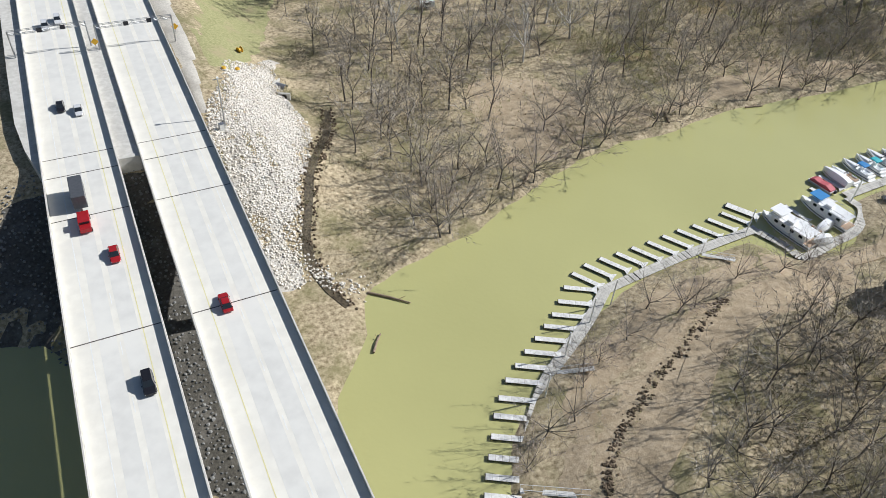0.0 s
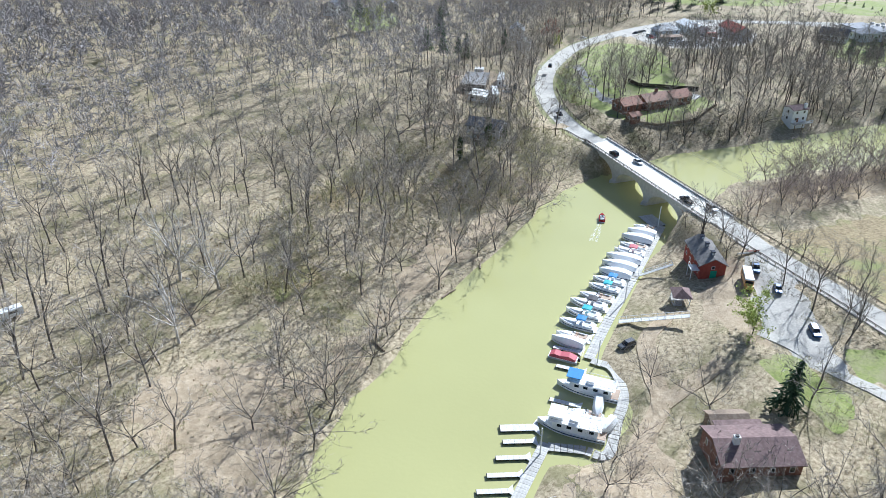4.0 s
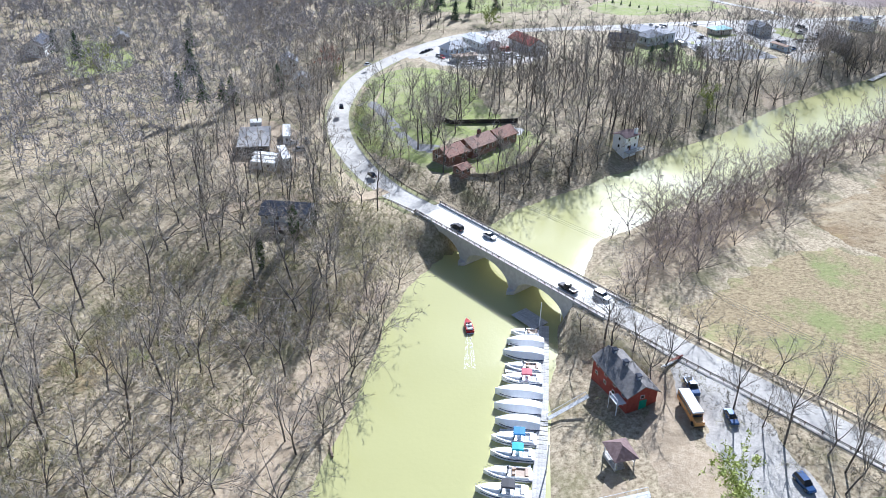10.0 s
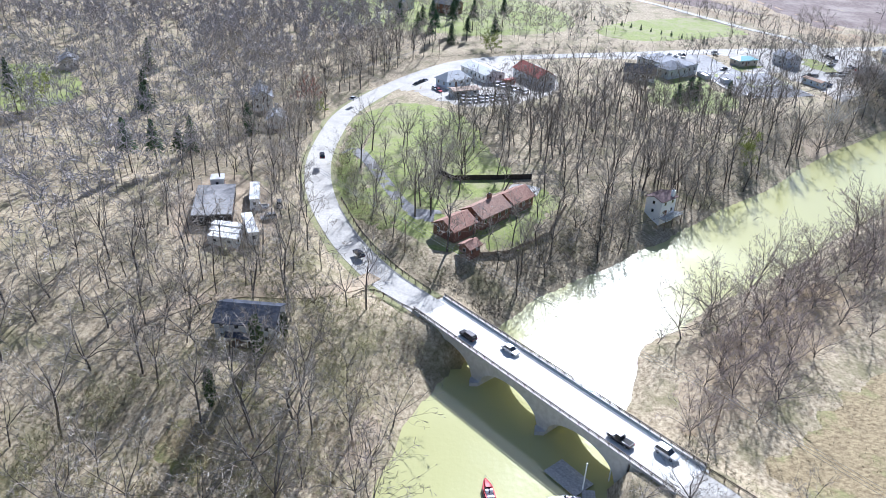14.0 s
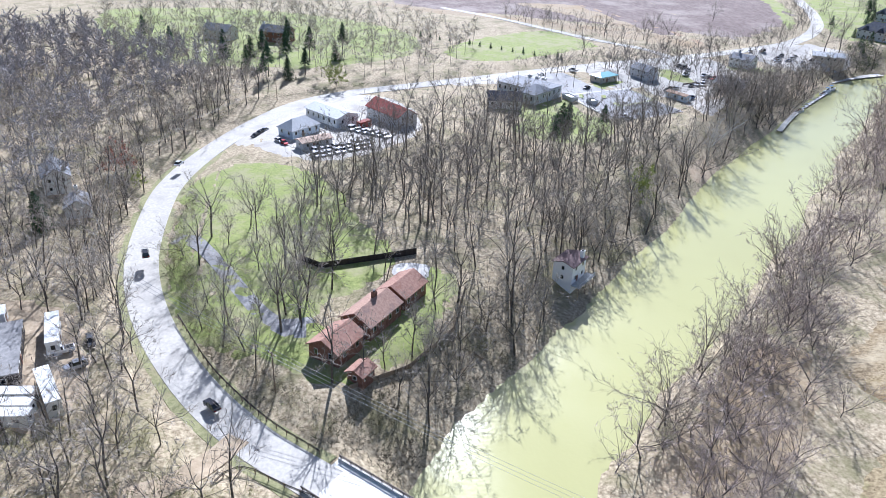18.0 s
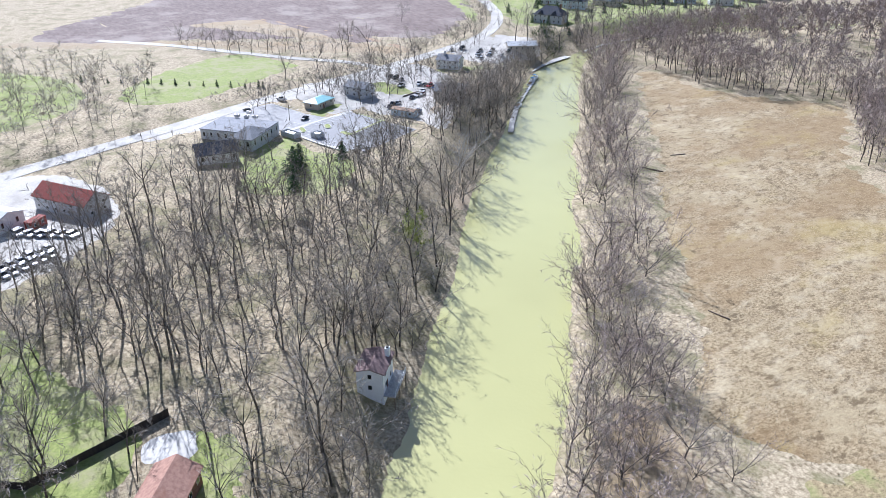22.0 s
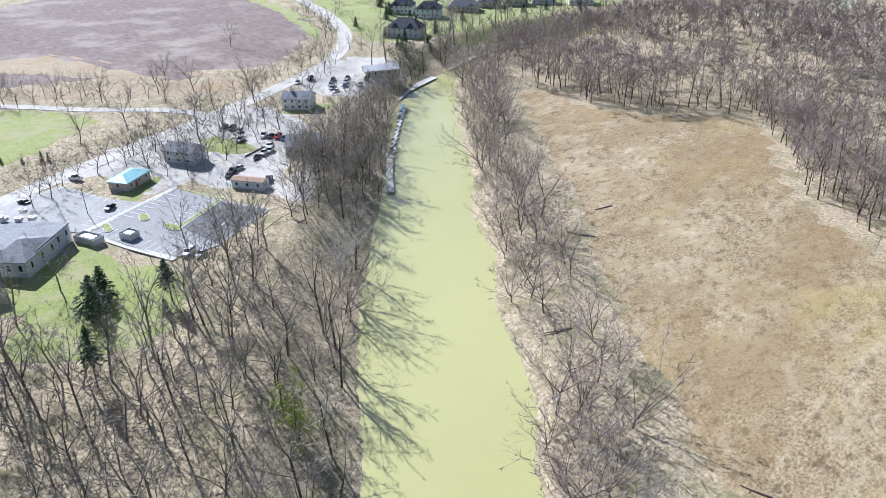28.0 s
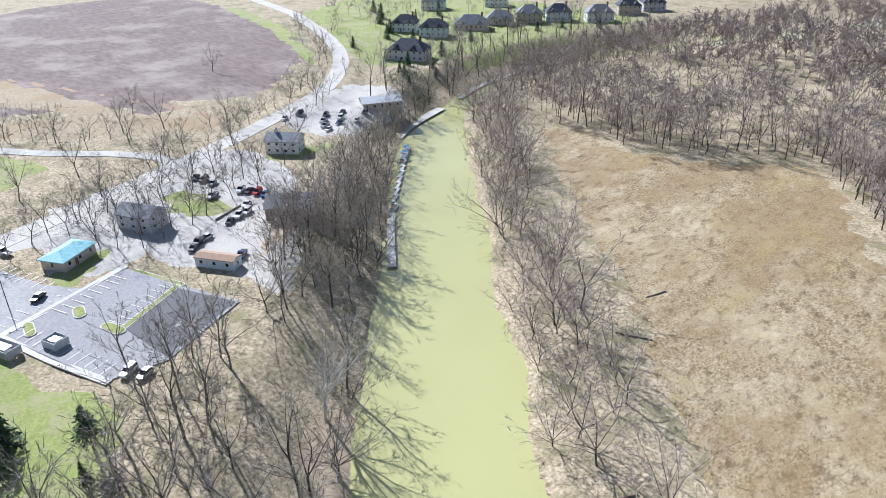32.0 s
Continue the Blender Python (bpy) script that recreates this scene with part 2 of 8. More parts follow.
def tube(bm, p, q, r0, r1, n=6):
    p, q = Vector(p), Vector(q)
    turn = (q - p).to_track_quat("Z", "Y").to_matrix()
    rings = [[bm.verts.new(c + turn @ Vector((r * math.cos(a * 2 * math.pi / n), r * math.sin(a * 2 * math.pi / n), 0))) for a in range(n)] for c, r in ((p, r0), (q, r1))]
    for a in range(n):
        bm.faces.new((rings[0][a], rings[0][(a + 1) % n], rings[1][(a + 1) % n], rings[1][a]))
    bm.faces.new(rings[1])
    bm.faces.new(rings[0][::-1])
    return bm


def solid(bm, outline, z0, z1):
    """An upright prism over an outline of (x, y), counter-clockwise."""
    lo = [bm.verts.new((x, y, z0)) for x, y in outline]
    hi = [bm.verts.new((x, y, z1)) for x, y in outline]
    bm.faces.new(hi)
    bm.faces.new(lo[::-1])
    for i in range(len(lo)):
        j = (i + 1) % len(lo)
        bm.faces.new((lo[i], lo[j], hi[j], hi[i]))
    return bm


def smooth(a, b, x):
    t = np.clip((x - a) / (b - a), 0, 1)
    return t * t * (3 - 2 * t)


def spline(points, step):
    """Points along a smooth curve through the given ones, about step apart."""
    p = np.array(points, float)
    q = np.vstack([2 * p[0] - p[1], p, 2 * p[-1] - p[-2]])
    out = []
    for i in range(1, len(q) - 2):
        a, b, c, d = q[i - 1:i + 3]
        k = max(1, int(round(np.linalg.norm(c - b) / step)))
        for u in np.arange(k) / k:
            out.append(0.5 * (2 * b + (c - a) * u + (2 * a - 5 * b + 4 * c - d) * u * u + (3 * b - a - 3 * c + d) * u ** 3))
    out.append(p[-1])
    return np.array(out)


def seg_dist(xy, line):
    """Distance of each point to an open line, and the place along it (0 to its number of segments)."""
    best, where = np.full(len(xy), 1e9), np.zeros(len(xy))
    for i in range(len(line) - 1):
        a, d = line[i], line[i + 1] - line[i]
        u = np.clip(((xy - a) @ d) / (d @ d + 1e-12), 0, 1)
        r = np.hypot(*(xy - a - u[:, None] * d).T)
        hit = r < best
        best[hit], where[hit] = r[hit], i + u[hit]
    return best, where


def inside(xy, poly):
    x, y = xy[:, 0], xy[:, 1]
    res = np.zeros(len(xy), bool)
    for i in range(len(poly)):
        (x0, y0), (x1, y1) = poly[i - 1], poly[i]
        if y0 != y1:
            res ^= ((y0 > y) != (y1 > y)) & (x < (x1 - x0) * (y - y0) / (y1 - y0) + x0)
    return res


# ---- plan of the valley ----
BANK_N = spline([(-900, 330), (-400, 190), (-120, 140), (-30, 118), (-14, 98), (-4, 60), (8, 42), (18, 56), (27, 76), (38, 88), (41, 97), (56, 103), (70, 105), (86, 111), (108, 118),
                 (125, 122), (150, 121), (174, 122), (195, 120), (220, 118), (239, 117), (263, 113), (278, 108), (306, 93), (328, 75), (341, 61), (362, 41), (386, 20),
                 (409, -4), (434, -25), (458, -47), (492, -82), (514, -107), (538, -131), (565, -158), (588, -185), (604, -212), (616, -244), (626, -268),
                 (633, -300), (633, -340), (626, -390), (600, -460), (540, -600), (460, -900)], 6)
BANK_S = spline([(-900, -120), (-400, -110), (-60, -70), (10, -25), (32, 16), (44.5, 44), (54, 56), (64.5, 62.5), (75, 67.5), (87.5, 73.5), (99, 75), (115, 75.5), (131, 74), (138.5, 64.5), (158, 63.5),
                 (170, 74), (190, 75), (210, 74.4), (232, 73.4), (247, 70.5), (254, 66.5), (272, 65), (299, 57), (308, 47), (324, 34), (341, 13), (353, 0), (366, -12), (386, -31), (404, -52),
                 (428, -69), (448, -93), (471, -110), (500, -141), (532, -171), (560, -198), (597, -239), (615, -275), (621, -310), (614, -370), (586, -450), (520, -590), (430, -900)], 6)
BANK_N, BANK_S = (np.array([(a[0] + 1.5 * noise.noise(Vector((a[0] * 0.11, a[1] * 0.11, k))), a[1] + 1.5 * noise.noise(Vector((a[0] * 0.11, a[1] * 0.11, k + 5)))) for a in line]) for k, line in ((1.5, BANK_N), (2.5, BANK_S)))
RIVER = np.vstack([BANK_N, BANK_S[::-1]])
ROAD_S = np.array([(249.5, 63.5), (233.5, 45.5), (214, 23), (201, 9), (150, -48), (60, -150), (-60, -290)], float)
ROAD_N = spline([(296.5, 111), (302, 117), (312, 127), (330, 140), (356, 153), (384, 161), (415, 163.5), (440, 162.5), (468, 155), (500, 141), (528, 123), (545, 99), (557, 65), (572, 20), (588, -24),
                 (606, -84), (628, -145), (657, -202), (714, -255), (800, -299), (900, -333), (1200, -400)], 5)


def shape_land(xy):
    """Height of the ground at each point: the river's bed, its banks and the land behind."""
    xy = np.atleast_2d(np.asarray(xy, float))
    x, y = xy[:, 0], xy[:, 1]
    dn, _ = seg_dist(xy, BANK_N)
    ds, _ = seg_dist(xy, BANK_S)
    wet = inside(xy, RIVER)
    d = np.minimum(dn, ds)
    north = dn < ds
    roll = 0.5 * np.sin(x * 0.045 + 1.3 * np.sin(y * 0.031)) + 0.4 * np.sin(y * 0.06 + x * 0.021) + 0.25 * np.sin(x * 0.19 + y * 0.13) * np.sin(y * 0.17)
    up = smooth(225, 300, x)
    flood = 1.0 * smooth(0, 2.5, d) + 1.2 * smooth(6, 40, d) + 2.2 * smooth(50, 120, d) + 10 * smooth(110, 300, d)
    terrace = 1.3 * smooth(0, 3, d) + 8.7 * smooth(2, 24, d) + 2.2 * smooth(50, 110, d)
    hn = flood * (1 - up) + terrace * up + 13.3 * smooth(102, 150, y) * smooth(60, 27, x) * smooth(-50, -20, x)
    hn += 7.5 * smooth(50, 25, np.hypot(x - 285, y - 140)) * (1 - up) * smooth(2, 24, d)
    side = (x - 249.5) * 0.75 - (y - 63.5) * 0.66
    east = smooth(-4, 22, side)
    marina = 1.3 * smooth(0, 3, d) + 2.2 * smooth(6, 14, d) + 3.0 * smooth(14, 30, d)
    meadow = 1.2 * smooth(0, 3, d) + 0.9 * smooth(3, 25, d)
    hs = marina * (1 - east) + meadow * east
    h = np.where(north, hn, hs) + roll * smooth(4, 30, d) * 0.45
    for line, z, half in ((ROAD_S, 8.0, 6.0), (ROAD_N, 10.0, 6.0)):
        r, w = seg_dist(xy, line)
        zz = z if line is ROAD_S else 8.05 + 3.85 * smooth(0, 90, w)
        k = smooth(half + 11, half, r)
        h = h * (1 - k) + (zz - 0.12) * k
    k = smooth(52, 30, np.abs(x - 3 - 0.037 * (y - 60)))
    h = h * (1 - k) + np.minimum(h, 16.5) * k
    h = np.where(wet, -2.2 * smooth(0, 6, d) - 0.05, h)
    return h


def on_grid(values, xy):
    """Values of the ground's grid, between its points."""
    xy = np.atleast_2d(np.asarray(xy, float))
    i = np.clip(np.searchsorted(gx, xy[:, 0]) - 1, 0, len(gx) - 2)
    j = np.clip(np.searchsorted(gy, xy[:, 1]) - 1, 0, len(gy) - 2)
    u, v = (xy[:, 0] - gx[i]) / (gx[i + 1] - gx[i]), (xy[:, 1] - gy[j]) / (gy[j + 1] - gy[j])
    z = values.reshape(len(gx), len(gy))
    return (1 - u) * (1 - v) * z[i, j] + u * (1 - v) * z[i + 1, j] + (1 - u) * v * z[i, j + 1] + u * v * z[i + 1, j + 1]


def land(xy):
    """Heights of the built ground."""
    return on_grid(gz, xy)


def ground_z(x, y):
    return float(land((x, y))[0])


# ---- ground and water ----
def axis(lo, hi, step, far):
    mid = np.arange(lo, hi + step / 2, step)
    grow = step * 1.35 ** np.arange(1, 26)
    out = np.cumsum(grow)
    out = out[out < far]
    return np.concatenate([lo - out[::-1], mid, hi + out])


gx, gy = axis(-70, 720, 3.0, 3800), axis(-330, 330, 3.0, 3800)
XX, YY = np.meshgrid(gx, gy, indexing="ij")
flat = np.column_stack([XX.ravel(), YY.ravel()])
gz = shape_land(flat)
jit = np.random.RandomState(4)
gz = gz + jit.normal(0, 0.05, len(gz)) * (gz > 0.6)
nx, ny = len(gx), len(gy)
to_bank = np.minimum(seg_dist(flat, BANK_N)[0], seg_dist(flat, BANK_S)[0]) * np.where(inside(flat, RIVER), -1, 1)
to_road = np.minimum(seg_dist(flat, ROAD_N)[0], seg_dist(flat, np.vstack([[(296, 110)], ROAD_S]))[0] - 0.5)
ii = (np.arange(nx - 1)[:, None] * ny + np.arange(ny - 1)[None, :]).ravel()
ground = from_arrays("ground", np.column_stack([flat, gz]), np.column_stack([ii, ii + ny, ii + ny + 1, ii + 1]), LITTER, smooth=True)
tagged(ground, "tan leaf-littered valley ground with bare earth and dry grass", "ground", kind="structure")
wv = np.array([(-3500, -3500, 0), (3500, -3500, 0), (3500, 3500, 0), (-3500, 3500, 0)], float)
river = from_arrays("water", wv, np.array([(0, 1, 2, 3)]), MURK)
tagged(river, "murky yellow-green river water lying still", "river", kind="structure")


def patch(name, outline, mat, label, category, lift=0.14, step=4.0, wobble=0.0, height=None, seed=1):
    """A sheet of ground cover inside an outline, laid just over the land."""
    from mathutils.geometry import delaunay_2d_cdt
    o = spline(list(outline) + [outline[0]], min(step, 1.8))[:-1] if wobble >= 0 else np.array(outline, float)
    if wobble > 0:
        o = o + np.array([noise.noise_vector(Vector((p[0] * 0.13, p[1] * 0.13, seed)))[:2] for p in o]) * wobble
        o = o + np.array([noise.noise_vector(Vector((p[0] * 0.6, p[1] * 0.6, seed)))[:2] for p in o]) * min(wobble, 2.5) * 0.5
    lo, hi = o.min(0), o.max(0)
    g = np.array([(a, b) for a in np.arange(lo[0], hi[0], step) for b in np.arange(lo[1], hi[1], step)] or [(1e9, 1e9)])
    g = g[inside(g, o)]
    if len(g):
        g = g[seg_dist(g, np.vstack([o, o[:1]]))[0] > step * 0.4]
    pts = np.vstack([o, g]) if len(g) else o
    n = len(o)
    v, e, f, *_ = delaunay_2d_cdt([Vector(p) for p in pts], [(i, (i + 1) % n) for i in range(n)], [], 1, 1e-4)
    p2 = np.array([tuple(a) for a in v])
    z = (land(p2) if height is None else np.full(len(p2), height)) + lift
    if height is None and wobble >= 0:
        z[seg_dist(p2, np.vstack([o, o[:1]]))[0] < 0.02] -= lift + 0.14
    ob = from_arrays(name, np.column_stack([p2, z]), [list(a) for a in f], mat, smooth=True)
    return tagged(ob, label, category, kind="structure")


def ribbon(name, line, half, mat, label, category, z=None, lift=0.16, wobble=0.0, thick=0.0):
    """A strip along a line, over the land or at given heights."""
    p = np.asarray(line, float)
    t = np.gradient(p, axis=0)
    t /= np.linalg.norm(t, axis=1)[:, None]
    nrm = np.column_stack([-t[:, 1], t[:, 0]])
    w = np.array([half * (1 + wobble * noise.noise(Vector((a[0] * 0.2, a[1] * 0.2, 3)))) for a in p])[:, None]
    rows = [p + nrm * w * k for k in (-1.02, -0.99, 0, 0.99, 1.02)]
    verts = []
    for k, r in enumerate(rows):
        zz = (land(r) if z is None else np.broadcast_to(z, len(p))) + lift - (0.3 if k in (0, 4) else 0)
        verts.append(np.column_stack([r, zz]))
    n = len(p)
    v = np.vstack(verts)
    f = [(k * n + i, (k * n + i + 1), ((k + 1) * n + i + 1), (k + 1) * n + i) for k in range(4) for i in range(n - 1)]
    ob = from_arrays(name, v, f, mat)
    return tagged(ob, label, category, kind="structure")


RUSTGRASS = material("rusty_grass", (0.30, 0.20, 0.12), (0.42, 0.30, 0.19), 1.5, 0.95, 0.1, (0.36, 0.28, 0.19), 12.0, 0.4, detail=10.0)
VERGE = material("mown_verge", (0.215, 0.215, 0.095), (0.36, 0.345, 0.175), 0.7, 0.95, 0.2, (0.34, 0.28, 0.17), 9.0, 0.4, detail=12.0)
MEADOW = material("yellowing_meadow", (0.19, 0.14, 0.075), (0.45, 0.36, 0.20), 0.7, 0.95, 0.4, (0.23, 0.27, 0.085), 14.0, 0.5, detail=14.0, stretch=(1.0, 0.6, 30))


FLOODSAND = [(94, 121), (108, 122), (131, 133), (133, 150), (124, 162), (112, 168), (100, 160), (92, 140)]


# ---- ground cover ----
patch("field", [(330, -8), (348, -36), (374, -62), (404, -88), (432, -118), (459, -147), (500, -182), (540, -222), (556, -240), (530, -252), (512, -238), (474, -250), (446, -272), (424, -248), (400, -200), (360, -166), (318, -128), (270, -90), (262, -50), (300, -20)],
      MATTED, "tan field of matted dry grass", "field", wobble=5.0, seed=2, step=5.0)
patch("field", [(258, 40), (275, 26), (292, 8), (302, -18), (285, -40), (255, -38), (215, -28), (206, -4), (224, 16), (243, 34)], MEADOW, "yellowing green meadow beside the road", "field", wobble=4.0, seed=3)
patch("field", [(662, -120), (682, -135), (668, -168), (716, -234), (762, -266), (880, -298), (1000, -300), (1040, -220), (1000, -120), (900, -20), (800, 60), (735, -40), (705, -95)], BROWNFIELD,
      "reddish-brown ploughed field", "field", wobble=4.0, seed=4, step=8.0)
patch("field", [(648, -152), (664, -128), (700, -95), (735, -40), (800, 60), (780, 70), (715, -30), (660, -88), (640, -120)], DRYGRASS, "pale strip of dry grass at the field's edge", "field", wobble=3.0, seed=5, step=6.0)
LAWNS = [
    [(326, 98), (338, 86), (352, 78), (366, 74), (373, 82), (363, 90), (350, 96), (337, 105)],
    [(536, -5), (513, -8), (501, -15), (484, -14), (470, 0), (474, 10), (504, 4), (524, 2)],
    [(589, -70), (585.5, -86.5), (563, -88.5), (558.5, -77), (572, -68)],
    [(600, -120), (590, -150), (582, -142), (590, -118)],
    [(905, -306), (802, -282), (726, -245), (700, -226), (714, -226), (811, -266), (900, -290)],
    [(396, 156), (360, 150), (338, 134), (326, 118), (322, 104), (335, 100), (350, 112), (366, 96), (384, 90), (402, 98), (430, 108), (452, 128), (442, 155)],
    [(466, 8), (486, -12), (505, -6), (502, 22), (484, 34)],
    [(640, -60), (602, 8), (612, 40), (650, 30), (690, -30), (672, -52)],
    [(585, 120), (620, 60), (690, 60), (760, 150), (760, 260), (640, 230), (600, 190)],
    [(568, -36), (552, -22), (546, -30), (563, -48)],
    [(500, -12), (530, 2), (528, 34), (505, 30), (490, 2)],
    [(742, -272), (820, -330), (790, -400), (700, -345), (668, -285), (690, -252)],
    [(660, -300), (690, -345), (665, -400), (640, -390), (640, -320)],
    [(400, 290), (430, 272), (468, 300), (470, 330), (430, 312)],
    [(186, 26), (176, 12), (158, -14), (176, -18), (192, 0), (196, 16)],
    [(176, 42), (184, 38), (180, 26), (168, 18), (158, 24), (168, 34)],
]
for k, o in enumerate(LAWNS):
    patch("lawn", o, GRASS, "mown green lawn with worn yellow patches", "lawn", wobble=2.5, seed=10 + k, lift=0.19)
patch("lawn", [(640, -310), (650, -272), (690, -245), (760, -290), (840, -320), (860, -420), (760, -470), (640, -480), (620, -420)], GRASS, "wide green lawns between the far houses", "lawn", wobble=6.0, seed=29, step=8.0)
patch("verge", [(31, 172), (41, 180), (49.5, 194), (58, 212), (70, 236), (82, 261), (92, 282), (88, 305), (58, 300), (47, 262), (38, 224), (31, 196)], VERGE, "worn grass verge on the highway embankment", "grass", wobble=1.5, seed=31)
patch("shore_dirt", [(62, 58.5), (76, 66), (88, 71), (100, 72.5), (116, 73), (130, 71.5), (138, 62), (152, 61), (150, 55), (126, 46), (104, 52), (92, 48), (78, 38), (62, 26), (44, 22), (52, 40), (60, 54)], DIRT, "bare pale dirt bank behind the docks", "dirt", wobble=2.5, seed=32)
patch("shore_dirt", [(112, 128), (150, 125), (196, 124), (236, 121), (262, 117), (258, 124), (230, 131), (204, 146), (180, 138), (150, 136), (125, 140)], DIRT, "bare pale sandy bank under the trees", "dirt", wobble=5.0, seed=33)
patch("shore_dirt", [(524, -66), (534, -100), (556, -142), (570, -160), (586, -176), (592, -160), (566, -122), (545, -86)], DIRT, "bare trodden bank beside the boat docks", "dirt", wobble=2.0, seed=34)
patch("shore_dirt", [(229, 54), (216, 56), (203, 58), (190, 52), (182, 38), (196, 40), (210, 44), (230, 48)], DIRT, "trodden pale dirt yard round the red house", "dirt", wobble=2.0, seed=39)
patch("gravel_lot", [(229, 48), (231, 43), (222, 34), (198, 26), (182, 20), (177, 26), (186, 36), (196, 43), (208, 45), (218, 50)], GRAVEL, "pale gravel parking yard below the road", "gravel", wobble=2.0, seed=35, lift=0.2)
patch("gravel_lot", [(484, 150), (502, 142), (530, 124), (543, 104), (538, 84), (510, 70), (480, 72), (460, 88), (450, 104), (452, 120), (466, 138)], GRAVEL, "pale gravel yard round the shops", "gravel", wobble=1.0, seed=36)
patch("gravel_lot", [(598, -150), (630, -152), (652, -205), (636, -226), (614, -215), (600, -180), (590, -160)], GRAVEL, "pale gravel car park by the river", "gravel", wobble=1.0, seed=37)
patch("gravel_lot", [(600, -88), (606, -100), (590, -122), (560, -112), (536, -80), (530, -62), (548, -50), (572, -64), (586, -58)], GRAVEL, "pale gravel car park between the houses", "gravel", wobble=0.8, seed=38)

patch("gravel_lot", [(604, -44), (590, -30), (582, 6), (566, 40), (552, 46), (558, 8), (578, -14), (572, -30), (556, -24), (548, -46), (560, -66), (556, -80), (536, -62), (514, -60), (506, -70), (540, -100), (590, -124), (612, -110)], GRAVEL, "pale trodden gravel round the village car parks", "gravel", wobble=1.0, seed=46, lift=0.09)
patch("field", [(794, -92), (710, -115), (651, -131), (655, -138), (712, -122), (800, -100)], RUSTGRASS, "rust-coloured strip of dead grass", "field", wobble=2.0, seed=47, step=6.0, lift=0.26)
patch("field", [(800, -98), (735, -108), (690, -113), (640, -124), (644, -112), (682, -102), (740, -72), (800, -40)], DRYGRASS, "pale strip of mown dry grass", "field", wobble=2.0, seed=48, step=6.0, lift=0.22)
patch("shore_dirt", [(470, -49), (466.5, -55), (452, -44), (446, -34), (456, -33), (465, -38)], DIRT, "bare tan bank under the sycamore", "dirt", wobble=1.5, seed=49, lift=0.2)

patch("gravel_lot", [(312, 164), (326, 158), (356, 167), (362, 190), (342, 197), (318, 188)], DIRT, "bare trodden yard between white trailers", "dirt", wobble=1.5, seed=50, lift=0.1)
ribbon("shoulder", ROAD_N[1:40], 6.6, VERGE, "worn grass verge beside the road", "grass", z=(8.05 + 3.85 * smooth(0, 90, np.arange(len(ROAD_N))))[1:40], lift=-0.03, wobble=0.15)

patch("field", [(264, 58), (298, 50), (316, 32), (338, 6), (332, -12), (312, 0), (290, 22), (268, 42)], DRYGRASS, "sunlit dry grass under the bank trees", "grass", wobble=3.0, seed=52, lift=0.1)
patch("shore_dirt", FLOODSAND, DIRT, "pale silty clearing on the flood plain", "dirt", wobble=5.0, seed=53, lift=0.1)

for k, o in enumerate(([(206, 176), (222, 168), (234, 176), (226, 190), (210, 188)], [(150, 160), (168, 152), (176, 164), (160, 172)], [(236, 150), (250, 146), (254, 158), (242, 162)])):
    patch("moss", o, MEADOW, "greening grass on the wood's floor", "grass", wobble=4.0, seed=54 + k, lift=0.1)

# ---- roads ----
ribbon("road", ROAD_N, 4.5, ASPHALT, "sun-bleached asphalt country road", "road", z=8.05 + 3.85 * smooth(0, 90, np.arange(len(ROAD_N))), lift=0.05)
ribbon("road", np.array([(251, 63.0), (243, 54)] + [tuple(p) for p in spline(ROAD_S[1:], 8)], float), 4.2, ASPHALT, "sun-bleached asphalt road climbing to the bridge", "road", z=8.0, lift=0.05)
for pts, w, label in (([(311, 128), (304, 133), (298.5, 137), (296, 146), (295, 158), (288, 170), (276, 182)], 2.6, "pale dirt side lane"), ([(607, -88), (622, -91), (659, -64), (700, -38), (780, 20)], 3.0, "narrow asphalt side road"),
                      ([(127, 59), (140, 60), (158, 58), (168, 62), (180, 66), (190, 64), (197, 62)], 2.2, "rutted dirt track along the docks"), ([(158, 58), (166, 53), (176, 47)], 2.2, "rutted dirt track"),
                      ([(190, 41), (187, 33), (181, 25), (176, 13), (160, -10)], 1.8, "pale concrete drive"), ([(60, 33), (70, 38), (82, 44), (94, 51), (112, 55), (127, 58)], 3.0, "graded dirt track"),
                      ([(397, 154), (392, 148), (384, 143), (375, 138), (363, 132), (352, 126), (344, 119)], 2.2, "curving grey asphalt drive")):
    ribbon("drive", spline(pts, 3), w, DIRT if "dirt" in label else GREYDRIVE if "grey" in label else ASPHALT, label, "drive", wobble=0.06, lift=0.2)
patch("forecourt", [(337, 120), (346, 127), (355, 123), (351, 114), (342, 112)], GREYDRIVE, "grey asphalt forecourt before the house", "drive", lift=0.22)


